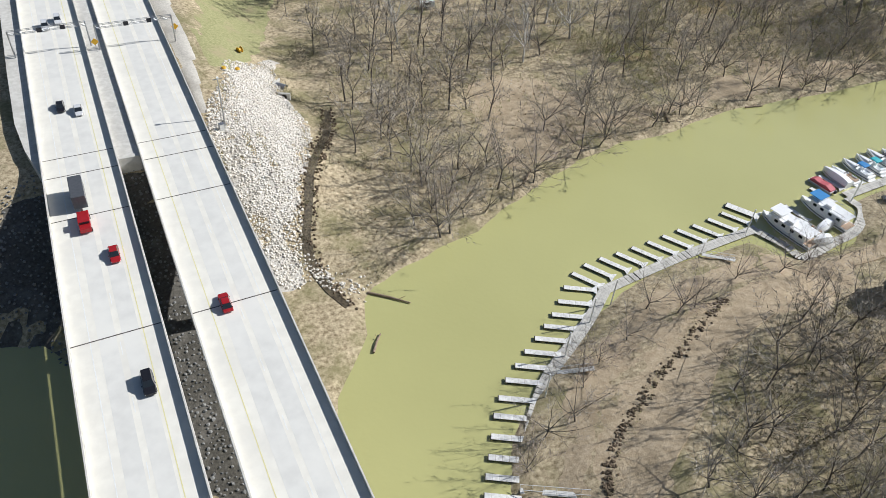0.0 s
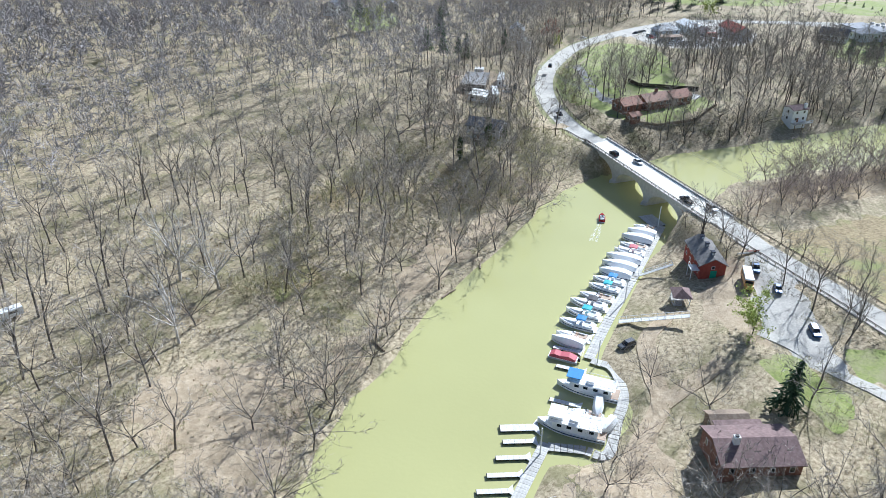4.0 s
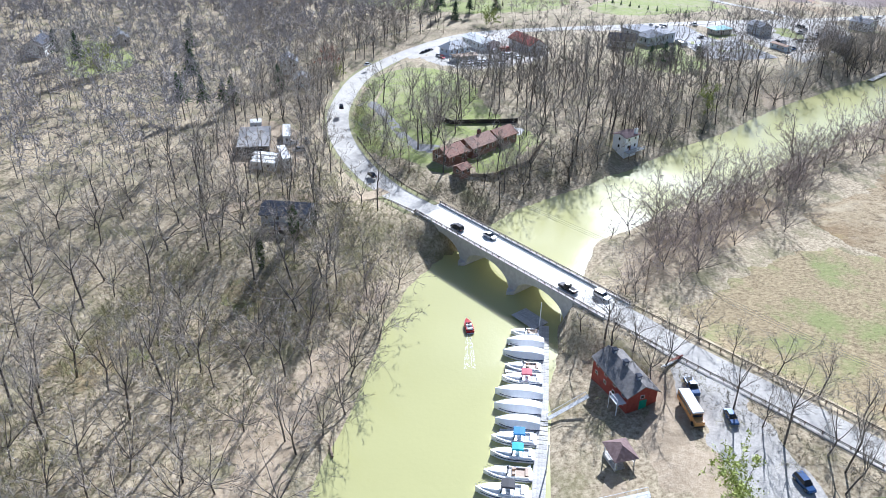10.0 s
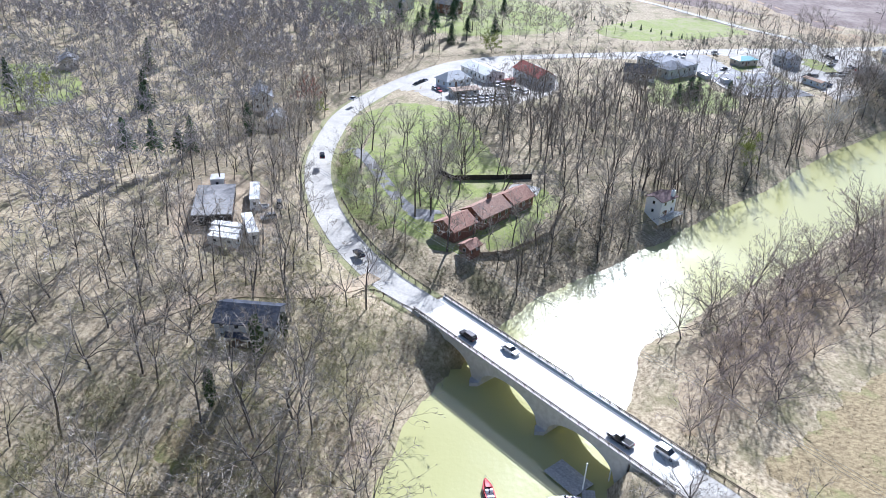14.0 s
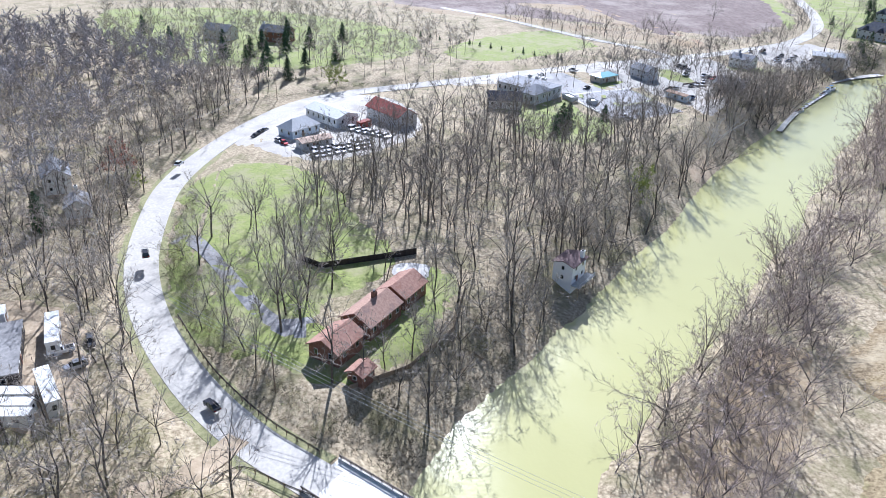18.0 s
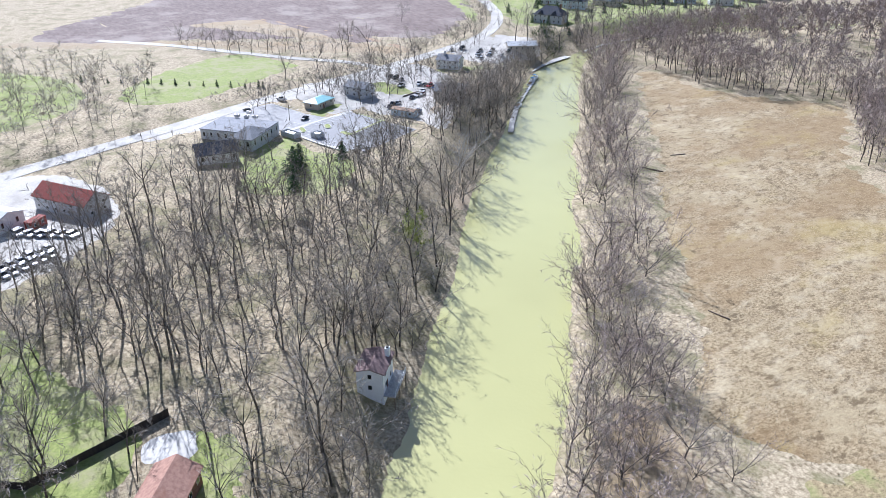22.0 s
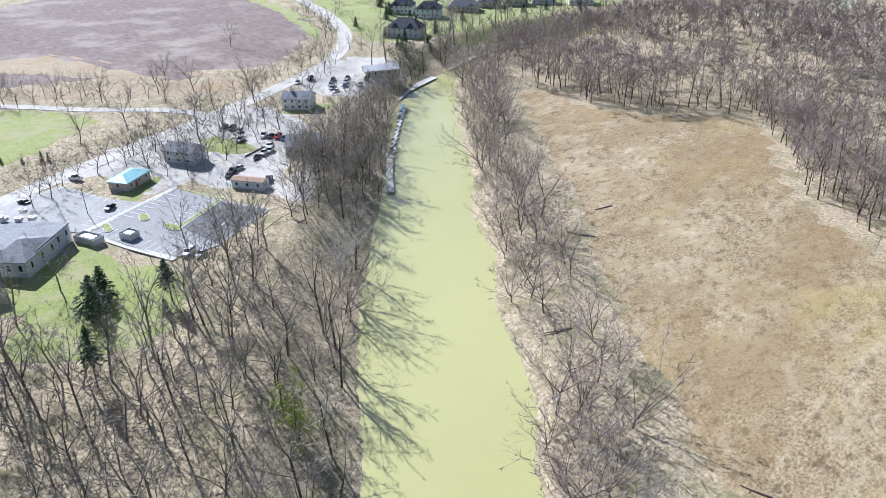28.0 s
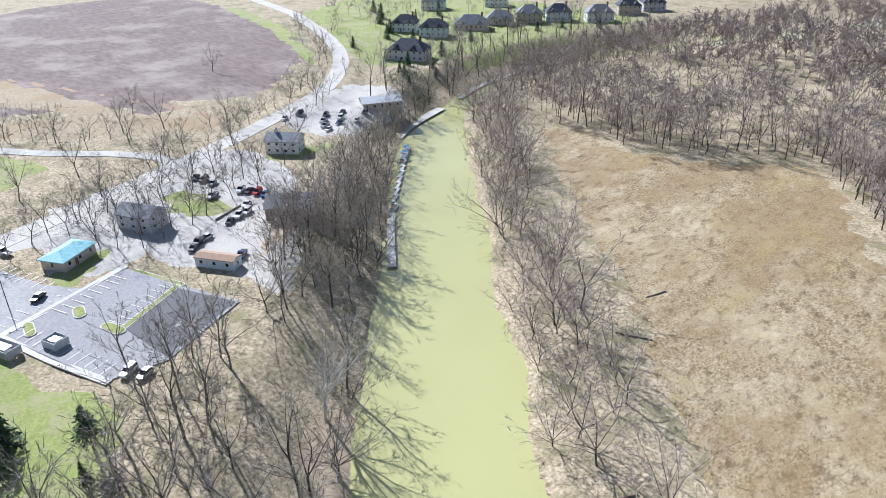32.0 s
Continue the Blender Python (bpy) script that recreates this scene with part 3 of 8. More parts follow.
# ---- trees ----
def grow(seed, height=19.0, leaders=4, fork=0.38, spread=0.6, branches=6, subs=3, twigs=590, lean=0.0, stem=0.27, twig_l=1.35, twig_w=0.06, low=2, leafy=0, lod=0):
    """A bare tree: arrays of its forking trunk and leaders, and of its crown of branches and sprays of twigs."""
    r = np.random.RandomState(seed)
    tv, tf, cv, cf = [], [], [], []
    k19 = height / 19

    def limb(vv, ff, pts, radii, n, tri=False):
        base = len(vv)
        for i, (p, rad) in enumerate(zip(pts, radii)):
            d = pts[min(i + 1, len(pts) - 1)] - pts[max(i - 1, 0)]
            d = d / (math.sqrt(d @ d) + 1e-9)
            a = np.array((d[1] * 0.2 - d[2] * 0.9, d[2] * 0.3 - d[0] * 0.2, d[0] * 0.9 - d[1] * 0.3))
            a /= math.sqrt(a @ a) + 1e-9
            b = np.array((d[1] * a[2] - d[2] * a[1], d[2] * a[0] - d[0] * a[2], d[0] * a[1] - d[1] * a[0]))
            for k in range(n):
                t = 2 * math.pi * k / n
                vv.append(p + rad * (math.cos(t) * a + math.sin(t) * b))
        for i in range(len(pts) - 1):
            for k in range(n if n > 2 else 1):
                q = base + i * n
                f = (q + k, q + (k + 1) % n, q + n + (k + 1) % n, q + n + k)
                if tri:
                    ff.extend((f[:3], (f[0], f[2], f[3])))
                else:
                    ff.append(f)

    def curve(p, d, length, n, bend, rise):
        out = [np.array(p, float)]
        d = np.array(d, float)
        d /= math.sqrt(d @ d)
        for _ in range(n):
            d = d + r.normal(0, bend, 3) + (0, 0, rise)
            d /= math.sqrt(d @ d)
            out.append(out[-1] + d * length / n)
        return out

    bole = curve((0, 0, -0.4), (lean, lean * 0.5, 1), height * fork, 3, 0.07, 0.0)
    thick = stem * k19
    limb(tv, tf, bole[::(1, 1, 3, 3)[lod]], thick * np.linspace(1, 0.72, 4)[::(1, 1, 3, 3)[lod]], (6, 4, 3, 3)[lod])
    segs = []
    turn0 = r.uniform(0, 6.28)
    for i in range(leaders + low):
        side = i >= leaders
        a = turn0 + i * 2.4 + r.uniform(-0.4, 0.4)
        tilt = spread * (r.uniform(0.25, 0.6) if i == 0 else r.uniform(0.7, 1.25)) + (0.35 if side else 0)
        out = np.array((math.cos(a) * math.sin(tilt), math.sin(a) * math.sin(tilt), math.cos(tilt))) + np.array((lean, lean * 0.5, 0)) * 0.6
        p0 = bole[-1] if not side else bole[1] + (bole[3] - bole[1]) * r.uniform(0.2, 0.95)
        L = height * (1 - fork) * r.uniform(0.86, 1.1) * (1.0 + 0.25 * tilt) * (0.7 if side else 1)
        pts = curve(p0, out, L, 5, 0.13, 0.05)
        rad = thick * (0.32 if side else 0.5 if i else 0.62) * np.array((1, 0.8, 0.6, 0.42, 0.26, 0.1))
        keep = (slice(None), slice(None), slice(None, None, 2), slice(None, None, 5))[lod]
        if lod == 2:
            limb(tv, tf, [pts[0], pts[2], pts[5]], rad[[0, 2, 5]], 3)
        else:
            limb(tv, tf, pts[keep], rad[keep], (4, 3, 3, 3)[lod])
        segs += [(pts[k], pts[k + 1], 0.35) for k in (3, 4)]
        for j in range(branches):
            f = 0.12 + 0.85 * (j + r.rand()) / branches
            k = min(int(f * 5), 4)
            q = pts[k] + (pts[k + 1] - pts[k]) * (f * 5 - k)
            d = pts[k + 1] - pts[k]
            d = d / math.sqrt(d @ d) + r.normal(0, 0.55, 3) + out * (0.4, 0.4, 0)
            bl = L * r.uniform(0.32, 0.52) * (1.15 - 0.6 * f)
            br = curve(q, d, bl, 3, 0.15, 0.07)
            w = thick * 0.2 * (1.15 - 0.6 * f)
            if lod == 0:
                limb(cv, cf, br, w * np.array((1, 0.72, 0.45, 0.12)), 3, True)
            else:
                limb(cv, cf, [br[0], br[3]] if lod > 1 else [br[0], br[2], br[3]], [w, w * 0.3] if lod > 1 else [w, w * 0.55, w * 0.15], 2, True)
            segs += [(br[k], br[k + 1], 1.0) for k in range(3)]
            for _ in range(subs):
                k = r.randint(3)
                q2 = br[k] + (br[k + 1] - br[k]) * r.rand()
                d2 = (br[k + 1] - br[k]) * 3 / bl + r.normal(0, 0.6, 3)
                sb = curve(q2, d2, bl * r.uniform(0.35, 0.6), 2, 0.18, 0.06)
                if lod < 2:
                    limb(cv, cf, sb if lod == 0 else [sb[0], sb[2]], w * (np.array((0.5, 0.35, 0.12)) if lod == 0 else np.array((0.5, 0.15))), 2, True)
                segs += [(sb[0], sb[1], 1.0), (sb[1], sb[2], 1.2)]
    P, Q, W = np.array([a for a, _, _ in segs]), np.array([b for _, b, _ in segs]), np.array([w for *_, w in segs])
    W = W * np.linalg.norm(Q - P, axis=1)
    pick = r.choice(len(P), twigs, p=W / W.sum())
    unit = lambda v: v / (np.linalg.norm(v, axis=1)[:, None] + 1e-9)
    base = P[pick] + (Q - P)[pick] * r.rand(twigs)[:, None]
    way = unit(unit((Q - P)[pick]) * 0.8 + r.normal(0, 0.5, (twigs, 3)) + (0, 0, 0.12))
    L = (twig_l * k19 * r.uniform(0.5, 1.5, twigs))[:, None]
    tris = []
    for at, off, size in ((0.0, 0.0, 1.0), (0.3, 0.55, 0.7), (0.55, 0.55, 0.5)):
        p = base + way * L * at
        d = unit(way + r.normal(0, 1, (twigs, 3)) * off)
        s = unit(np.cross(d, r.normal(0, 1, (twigs, 3)))) * twig_w * 0.5 * (0.6 + 0.4 * size)
        tris.append(np.stack([p - s, p + s, p + d * L * size], 1))
    if leafy:
        for _ in range(leafy):
            c = base + way * L * r.rand(twigs)[:, None] + r.normal(0, 0.25, (twigs, 3))
            tris.append(np.stack([c + r.normal(0, 0.2, (twigs, 3)) for _ in range(3)], 1))
    tv3 = np.vstack(tris).reshape(-1, 3)
    n = len(cv)
    cv = np.vstack([np.array(cv).reshape(-1, 3), tv3])
    cf = np.vstack([np.array(cf, int).reshape(-1, 3), np.arange(len(tv3)).reshape(-1, 3) + n])
    return np.array(tv), np.array(tf), cv, cf


def conifer(seed, height=14.0, wide=0.24, open_=0.0):
    """A conifer: a straight stem and whorls of drooping, needled boughs."""
    r = np.random.RandomState(seed)
    bm = bmesh.new()
    tube(bm, (0, 0, -0.3), (0, 0, height * 0.97), height * 0.016, 0.03, 6)
    tv = [np.array(v.co) for v in bm.verts]
    tf = [tuple(v.index for v in f.verts) for f in (bm.verts.index_update() or bm.faces)]
    bm.free()
    cv, cf = [], []
    rows = int(height * 1.6)
    for i in range(rows):
        u = i / rows
        z = height * (0.08 + open_ + (0.9 - open_) * u)
        L = height * wide * (1 - u) ** 0.85 + 0.3
        n = 9 if open_ < 0.2 else 6
        for k in range(n):
            a = 2 * math.pi * k / n + i * 0.7 + r.normal(0, 0.2)
            l2 = L * r.uniform(0.65, 1.15)
            d = np.array((math.cos(a), math.sin(a), 0))
            s = np.array((-math.sin(a), math.cos(a), 0))
            for q in range(5):
                f0, f1 = q / 5, (q + 1.25) / 5
                w = 0.28 * l2 * (1 - 0.5 * f0) * r.uniform(0.5, 1.1)
                p = d * l2 * f0 + (0, 0, z - 0.35 * l2 * f0 ** 1.3)
                e = d * l2 * f1 + s * w * r.choice((-1, 1)) + (0, 0, z - 0.38 * l2 * f1 ** 1.3 + r.normal(0, 0.12))
                h = s * r.choice((-1, 1)) * 0.22 * r.uniform(0.6, 1.3) + (0, 0, 0.12)
                b = len(cv)
                cv.extend((p - h, p + h, e + h * 0.6, e - h * 0.6))
                cf.append((b, b + 1, b + 2, b + 3))
    return tv, tf, cv, cf


def tree_thing(name, arrays, bark, leaf, label, category="tree"):
    tv, tf, cv, cf = arrays
    ob = thing(name, pose(0, 0, -60), label, category)
    from_arrays("trunk", tv, tf, bark, ob, smooth=True)
    from_arrays("crown", cv, cf, leaf, ob)
    return ob


RECIPES = {
    "grey": [dict(seed=100 + k, height=18, leaders=4, fork=0.34, spread=0.62, branches=6) for k in range(5)],
    "tall": [dict(seed=200 + k, height=23, leaders=3, fork=0.5, spread=0.38, branches=7, low=3) for k in range(4)],
    "red": [dict(seed=300 + k, height=15, leaders=5, fork=0.14, spread=0.6, branches=6, lean=0.25, stem=0.24) for k in range(4)],
    "spread": [dict(seed=400 + k, height=17, leaders=5, fork=0.22, spread=0.85, branches=6, lean=0.2, stem=0.28) for k in range(4)],
    "pale": [dict(seed=500 + k, height=22, leaders=5, fork=0.3, spread=0.8, branches=8, subs=4, stem=0.45, twigs=300, twig_w=0.09) for k in range(2)],
    "shrub": [dict(seed=600 + k, height=5.5, leaders=7, fork=0.06, spread=0.85, branches=4, subs=2, twigs=300, stem=0.22, twig_l=3.2, twig_w=0.045, low=0) for k in range(3)],
}
GROWN = {k: [grow(**a) for a in v] for k, v in RECIPES.items()}
LIGHT = {k: [grow(**{**a, "branches": 4, "subs": 2, "twigs": 165, "twig_w": 0.125, "twig_l": a.get("twig_l", 1.5) * 1.1, "lod": 1}) for a in v] for k, v in RECIPES.items()}
LOOKS = {"grey": ("tree", BARK, TWIG, "bare grey-brown tree with a fine twiggy crown"), "tall": ("tree", BARK, TWIG, "tall slender bare woodland tree"), "red": ("tree", BARK, TWIGRED, "bare reddish-brown riverbank tree leaning outwards"),
         "spread": ("tree", BARK, TWIG, "old bare tree with wide spreading limbs"), "pale": ("tree", TWIGPALE, TWIGPALE, "bare pale-barked sycamore with white branches"), "shrub": ("shrub", BARK, TWIGTAN, "tangled tan shrub without leaves")}
KINDS = {k: [tree_thing(LOOKS[k][0], a, LOOKS[k][1], LOOKS[k][2], LOOKS[k][3], LOOKS[k][0]) for a in v] for k, v in GROWN.items()}
KINDS |= {
    "fir": [tree_thing("conifer", conifer(700 + k, 14, 0.3), BARK, FIR, "dark green conifer with drooping boughs", "conifer") for k in range(2)],
    "round": [tree_thing("conifer", conifer(740 + k, 11, 0.42), BARK, FIR, "broad dark green conifer on the lawn", "conifer") for k in range(2)],
    "pine": [tree_thing("pine", conifer(720 + k, 17, 0.2, 0.35), BARK, FIR, "tall pine with a bare lower trunk", "pine") for k in range(2)],
    "bud": [tree_thing("tree", grow(800 + k, 11, 5, 0.15, 0.6, twigs=320, leafy=7), BARK, BUDGREEN, "small tree breaking into yellow-green leaf") for k in range(2)],
    "redbud": [tree_thing("tree", grow(810, 9, 5, 0.15, 0.7, twigs=300, leafy=6), BARK, BUDRED, "small round tree flushed with red buds")],
    "ivied": [tree_thing("tree", grow(820, 15, 3, 0.5, 0.45, twigs=260), BARK, TWIG, "tree with its trunk wrapped in dark ivy")],
}
ri = np.random.RandomState(31)
n_ivy = 1500
h_ivy, a_ivy = ri.uniform(0, 1, n_ivy), ri.uniform(0, 6.283, n_ivy)
r_ivy = (0.25 + 1.1 * np.sin(np.pi * np.clip(h_ivy, 0.03, 0.97)) ** 0.7) * ri.uniform(0.7, 1.1, n_ivy)
c_ivy = np.column_stack([r_ivy * np.cos(a_ivy), r_ivy * np.sin(a_ivy), h_ivy * 10.5])
v_ivy = (c_ivy[:, None, :] + ri.normal(0, 0.24, (n_ivy, 3, 3))).reshape(-1, 3)
from_arrays("ivy", v_ivy, np.arange(n_ivy * 3).reshape(-1, 3), IVY, KINDS["ivied"][0], "dark green ivy")
TEMPLATES = [o for v in KINDS.values() for o in v]
rt = np.random.RandomState(77)


def plant(kind, x, y, size=1.0, group="", turn=None):
    src = KINDS[kind][rt.randint(len(KINDS[kind]))]
    z = ground_z(x, y)
    ob = copy_thing(src, pose(x, y, z, rt.normal(0, 2), rt.normal(0, 2), rt.uniform(0, 360) if turn is None else turn))
    ob.scale = [size * rt.uniform(0.9, 1.1)] * 2 + [size * rt.uniform(0.9, 1.12)]
    if group:
        ob["group"] = group
    return ob


def scatter(n, poly, gap, keep, seed):
    """Up to n places inside an outline, no two nearer than gap, dropped where keep says no."""
    r = np.random.RandomState(seed)
    poly = np.array(poly, float)
    lo, hi = poly.min(0), poly.max(0)
    c = r.uniform(lo, hi, (n * 14, 2))
    c = c[inside(c, poly)]
    c = c[keep(c)] if len(c) else c
    cells, out = {}, []
    for p in c:
        k = (int(p[0] // gap), int(p[1] // gap))
        if any(np.hypot(*(p - q)) < gap for a in (-1, 0, 1) for b in (-1, 0, 1) for q in cells.get((k[0] + a, k[1] + b), ())):
            continue
        cells.setdefault(k, []).append(p)
        out.append(p)
        if len(out) >= n:
            break
    return np.array(out).reshape(-1, 2)


CLEAR = []  # round clearings: x, y, radius
CLEAR += [(104, 130, 8), (120, 142, 7), (112, 158, 6), (486, 18, 13), (216, 50, 20), (200, 40, 16), (190, 30, 12), (144, 40, 15), (279, 151, 9), (266, 151, 6), (336, 180, 13), (345, 173, 8), (325, 168, 9), (176, 134, 9), (190, 133, 7), (516, 30, 11), (348, 104, 12), (334, 110, 7), (357, 93, 7), (373, 42, 8), (377, 37, 5), (365, 47, 5), (360, 53, 4), (502, -6, 15), (520, -12, 12), (486, -2, 12), (360, 128, 10), (494, 106, 34), (466, 108, 18), (545, 15, 26), (540, -30, 36),
          (562, -60, 24), (570, -95, 32), (615, -165, 42), (116, 214, 6), (113, 208, 5), (545, -95, 13), (530, 40, 15), (20, 180, 38), (24, 130, 26), (8, 60, 28), (40, 160, 16), (636, -240, 18), (100, 62, 16), (440, 330, 15), (600, -130, 16)]


def open_ground(c):
    ok = (on_grid(to_bank, c) > 1.5) & (on_grid(to_road, c) > 7.5)
    for x, y, r in CLEAR:
        ok &= np.hypot(c[:, 0] - x, c[:, 1] - y) > r
    return ok


def strip(line, a, b, near, far):
    """The outline of a strip beside a bank, between two places along it, from near to far off it (to its left if positive)."""
    p = line[a:b]
    t = np.gradient(p, axis=0)
    t /= np.linalg.norm(t, axis=1)[:, None]
    n = np.column_stack([-t[:, 1], t[:, 0]])
    return np.vstack([p + n * near, (p + n * far)[::-1]])


def along(line, x0, x1):
    i = int(np.argmin(np.abs(line[:, 0] - x0) + 1e-3 * np.abs(line[:, 1])))
    j = int(np.argmin(np.abs(line[:, 0] - x1) + 1e-3 * np.abs(line[:, 1])))
    return min(i, j), max(i, j) + 1


def fill(places, kinds, shares, lo, hi, group=""):
    pick = rt.choice(len(kinds), len(places), p=np.array(shares) / sum(shares))
    for p, k in zip(places, pick):
        plant(kinds[k], p[0], p[1], rt.uniform(lo, hi), group)


def join(name, arrays_at, bark, leaf, label, category="woods"):
    """Many trees, given as (arrays, x, y, z, size, turn), as one mesh of bark and one of twigs."""
    root = thing(name, pose(0, 0, 0), label, category, kind="stuff")
    for k, (nm, mt) in enumerate((("trunks", bark), ("twigs", leaf))):
        vs, fs, n = [], [], 0
        for arr, x, y, z, s, a in arrays_at:
            v, f = np.asarray(arr[2 * k], float), np.asarray(arr[2 * k + 1], np.int32)
            c, d = math.cos(a) * s, math.sin(a) * s
            vs.append(np.column_stack([v[:, 0] * c - v[:, 1] * d + x, v[:, 0] * d + v[:, 1] * c + y, v[:, 2] * s + z]))
            fs.append(f + n)
            n += len(v)
        v, f = np.vstack(vs), np.vstack(fs)
        me = bpy.data.meshes.new(nm)
        me.vertices.add(len(v))
        me.vertices.foreach_set("co", v.ravel())
        me.loops.add(f.size)
        me.loops.foreach_set("vertex_index", f.ravel())
        me.polygons.add(len(f))
        me.polygons.foreach_set("loop_start", np.arange(0, f.size, f.shape[1], dtype=np.int32))
        me.update(calc_edges=True)
        link_mesh(nm, me, mt, root)["kind"] = "stuff"


def stand(places, kinds, shares, lo, hi, things, label, leaf=TWIG):
    """The first few of the places as trees of their own, the rest joined."""
    fill(places[:things], kinds, shares, lo, hi)
    rest = places[things:]
    if len(rest):
        z = land(rest)
        pool = [g for k, w in zip(kinds, shares) for g in LIGHT[k] * max(1, int(round(w)))]
        join("woodland", [(pool[rt.randint(len(pool))], p[0], p[1], h, rt.uniform(lo, hi), rt.uniform(0, 6.28)) for p, h in zip(rest, z)], BARK, leaf, label)


grove = lambda c: open_ground(c) & (np.array([noise.noise(Vector((a[0] * 0.03, a[1] * 0.03, 57))) for a in c]) > -0.28)
# the north bank before the bridge, and the wood behind it
a, b = along(BANK_N, 60, 262)
fill(scatter(34, strip(BANK_N, a, b, 1.5, 22), 6.5, open_ground, 1), ["spread", "grey", "red", "shrub"], [4, 3, 2, 3], 0.7, 1.05)
stand(scatter(165, [(56, 116), (110, 140), (180, 150), (262, 128), (300, 150), (290, 200), (250, 250), (120, 240), (62, 200)], 6.2, grove, 2), ["grey", "tall", "spread"], [6, 4, 3], 0.75, 1.12, 34, "grey leafless trees on the flood plain")
fill(scatter(40, [(56, 116), (110, 140), (180, 150), (262, 128), (290, 130), (300, 170), (250, 200), (120, 200), (62, 180)], 7.0, open_ground, 22), ["shrub"], [1], 0.7, 1.2)
# both banks past the bridge
a, b = along(BANK_S, 300, 600)
stand(scatter(280, strip(BANK_S, a, b, -1.0, -21), 3.5, open_ground, 3), ["red", "spread", "grey"], [6, 3, 2], 0.7, 1.25, 55, "reddish-brown leafless trees along the bank", TWIGRED)
a, b = along(BANK_N, 312, 600)
stand(scatter(175, strip(BANK_N, a, b, 0.8, 28), 4.4, open_ground, 4), ["tall", "grey", "spread"], [5, 5, 2], 0.7, 1.05, 34, "grey leafless trees on the steep bank")
stand(scatter(175, [(384, 36), (440, 0), (500, -50), (520, -10), (492, 40), (470, 100), (440, 118), (404, 118), (390, 84)], 4.4, open_ground, 5), ["tall", "grey", "spread"], [6, 5, 1], 0.7, 1.05, 10, "grey leafless wood inside the road's bend")
fill(scatter(26, [(330, 126), (345, 140), (392, 154), (402, 130), (384, 92), (364, 92)], 6.0, open_ground, 6), ["grey", "tall", "spread"], [4, 3, 2], 0.6, 0.9)
stand(scatter(32, [(264, 60), (298, 52), (318, 34), (342, 4), (338, -26), (312, -6), (290, 20), (268, 40)], 4.0, open_ground, 41), ["red", "spread"], [5, 2], 0.6, 0.95, 25, "reddish-brown leafless trees on the point", TWIGRED)
stand(scatter(80, [(76, 36), (96, 46), (128, 50), (140, 26), (120, -10), (60, -30), (50, 10)], 3.4, open_ground, 42), ["grey", "spread"], [3, 2], 0.6, 0.95, 0, "grey leafless trees behind the dirt bank")
stand(scatter(22, [(256, 120), (292, 128), (300, 150), (296, 172), (262, 172), (240, 150)], 6.0, open_ground, 43), ["grey", "tall", "red"], [3, 2, 1], 0.6, 0.9, 0, "grey leafless trees round the grey house")
stand(scatter(150, [(300, 142), (330, 160), (384, 171), (440, 173), (500, 153), (546, 134), (562, 152), (470, 184), (400, 202), (340, 196), (292, 206), (285, 165)], 5.6, open_ground, 44), ["grey", "tall"], [3, 2], 0.6, 0.9, 0, "grey leafless trees behind the road's bend")
fill(scatter(40, strip(ROAD_N, 2, 24, -13, -7), 3.5, lambda c: np.ones(len(c), bool), 45), ["shrub"], [1], 0.5, 0.9)
# round the marina
fill(scatter(34, [(60, 20), (92, 44), (120, 44), (132, 52), (160, 52), (182, 38), (176, 10), (130, -20), (70, -20)], 5.5, open_ground, 7), ["grey", "spread", "shrub"], [5, 2, 3], 0.6, 0.95)
fill(scatter(26, strip(ROAD_S, 0, 4, -14, -6.5), 4.0, lambda c: np.ones(len(c), bool), 8), ["grey", "tall", "shrub"], [3, 2, 2], 0.55, 0.75)
fill(scatter(16, [(44, 42), (60, 58), (90, 66), (130, 66), (168, 66), (172, 60), (130, 58), (92, 60), (62, 48)], 6.0, open_ground, 9), ["spread", "red"], [2, 2], 0.5, 0.7)
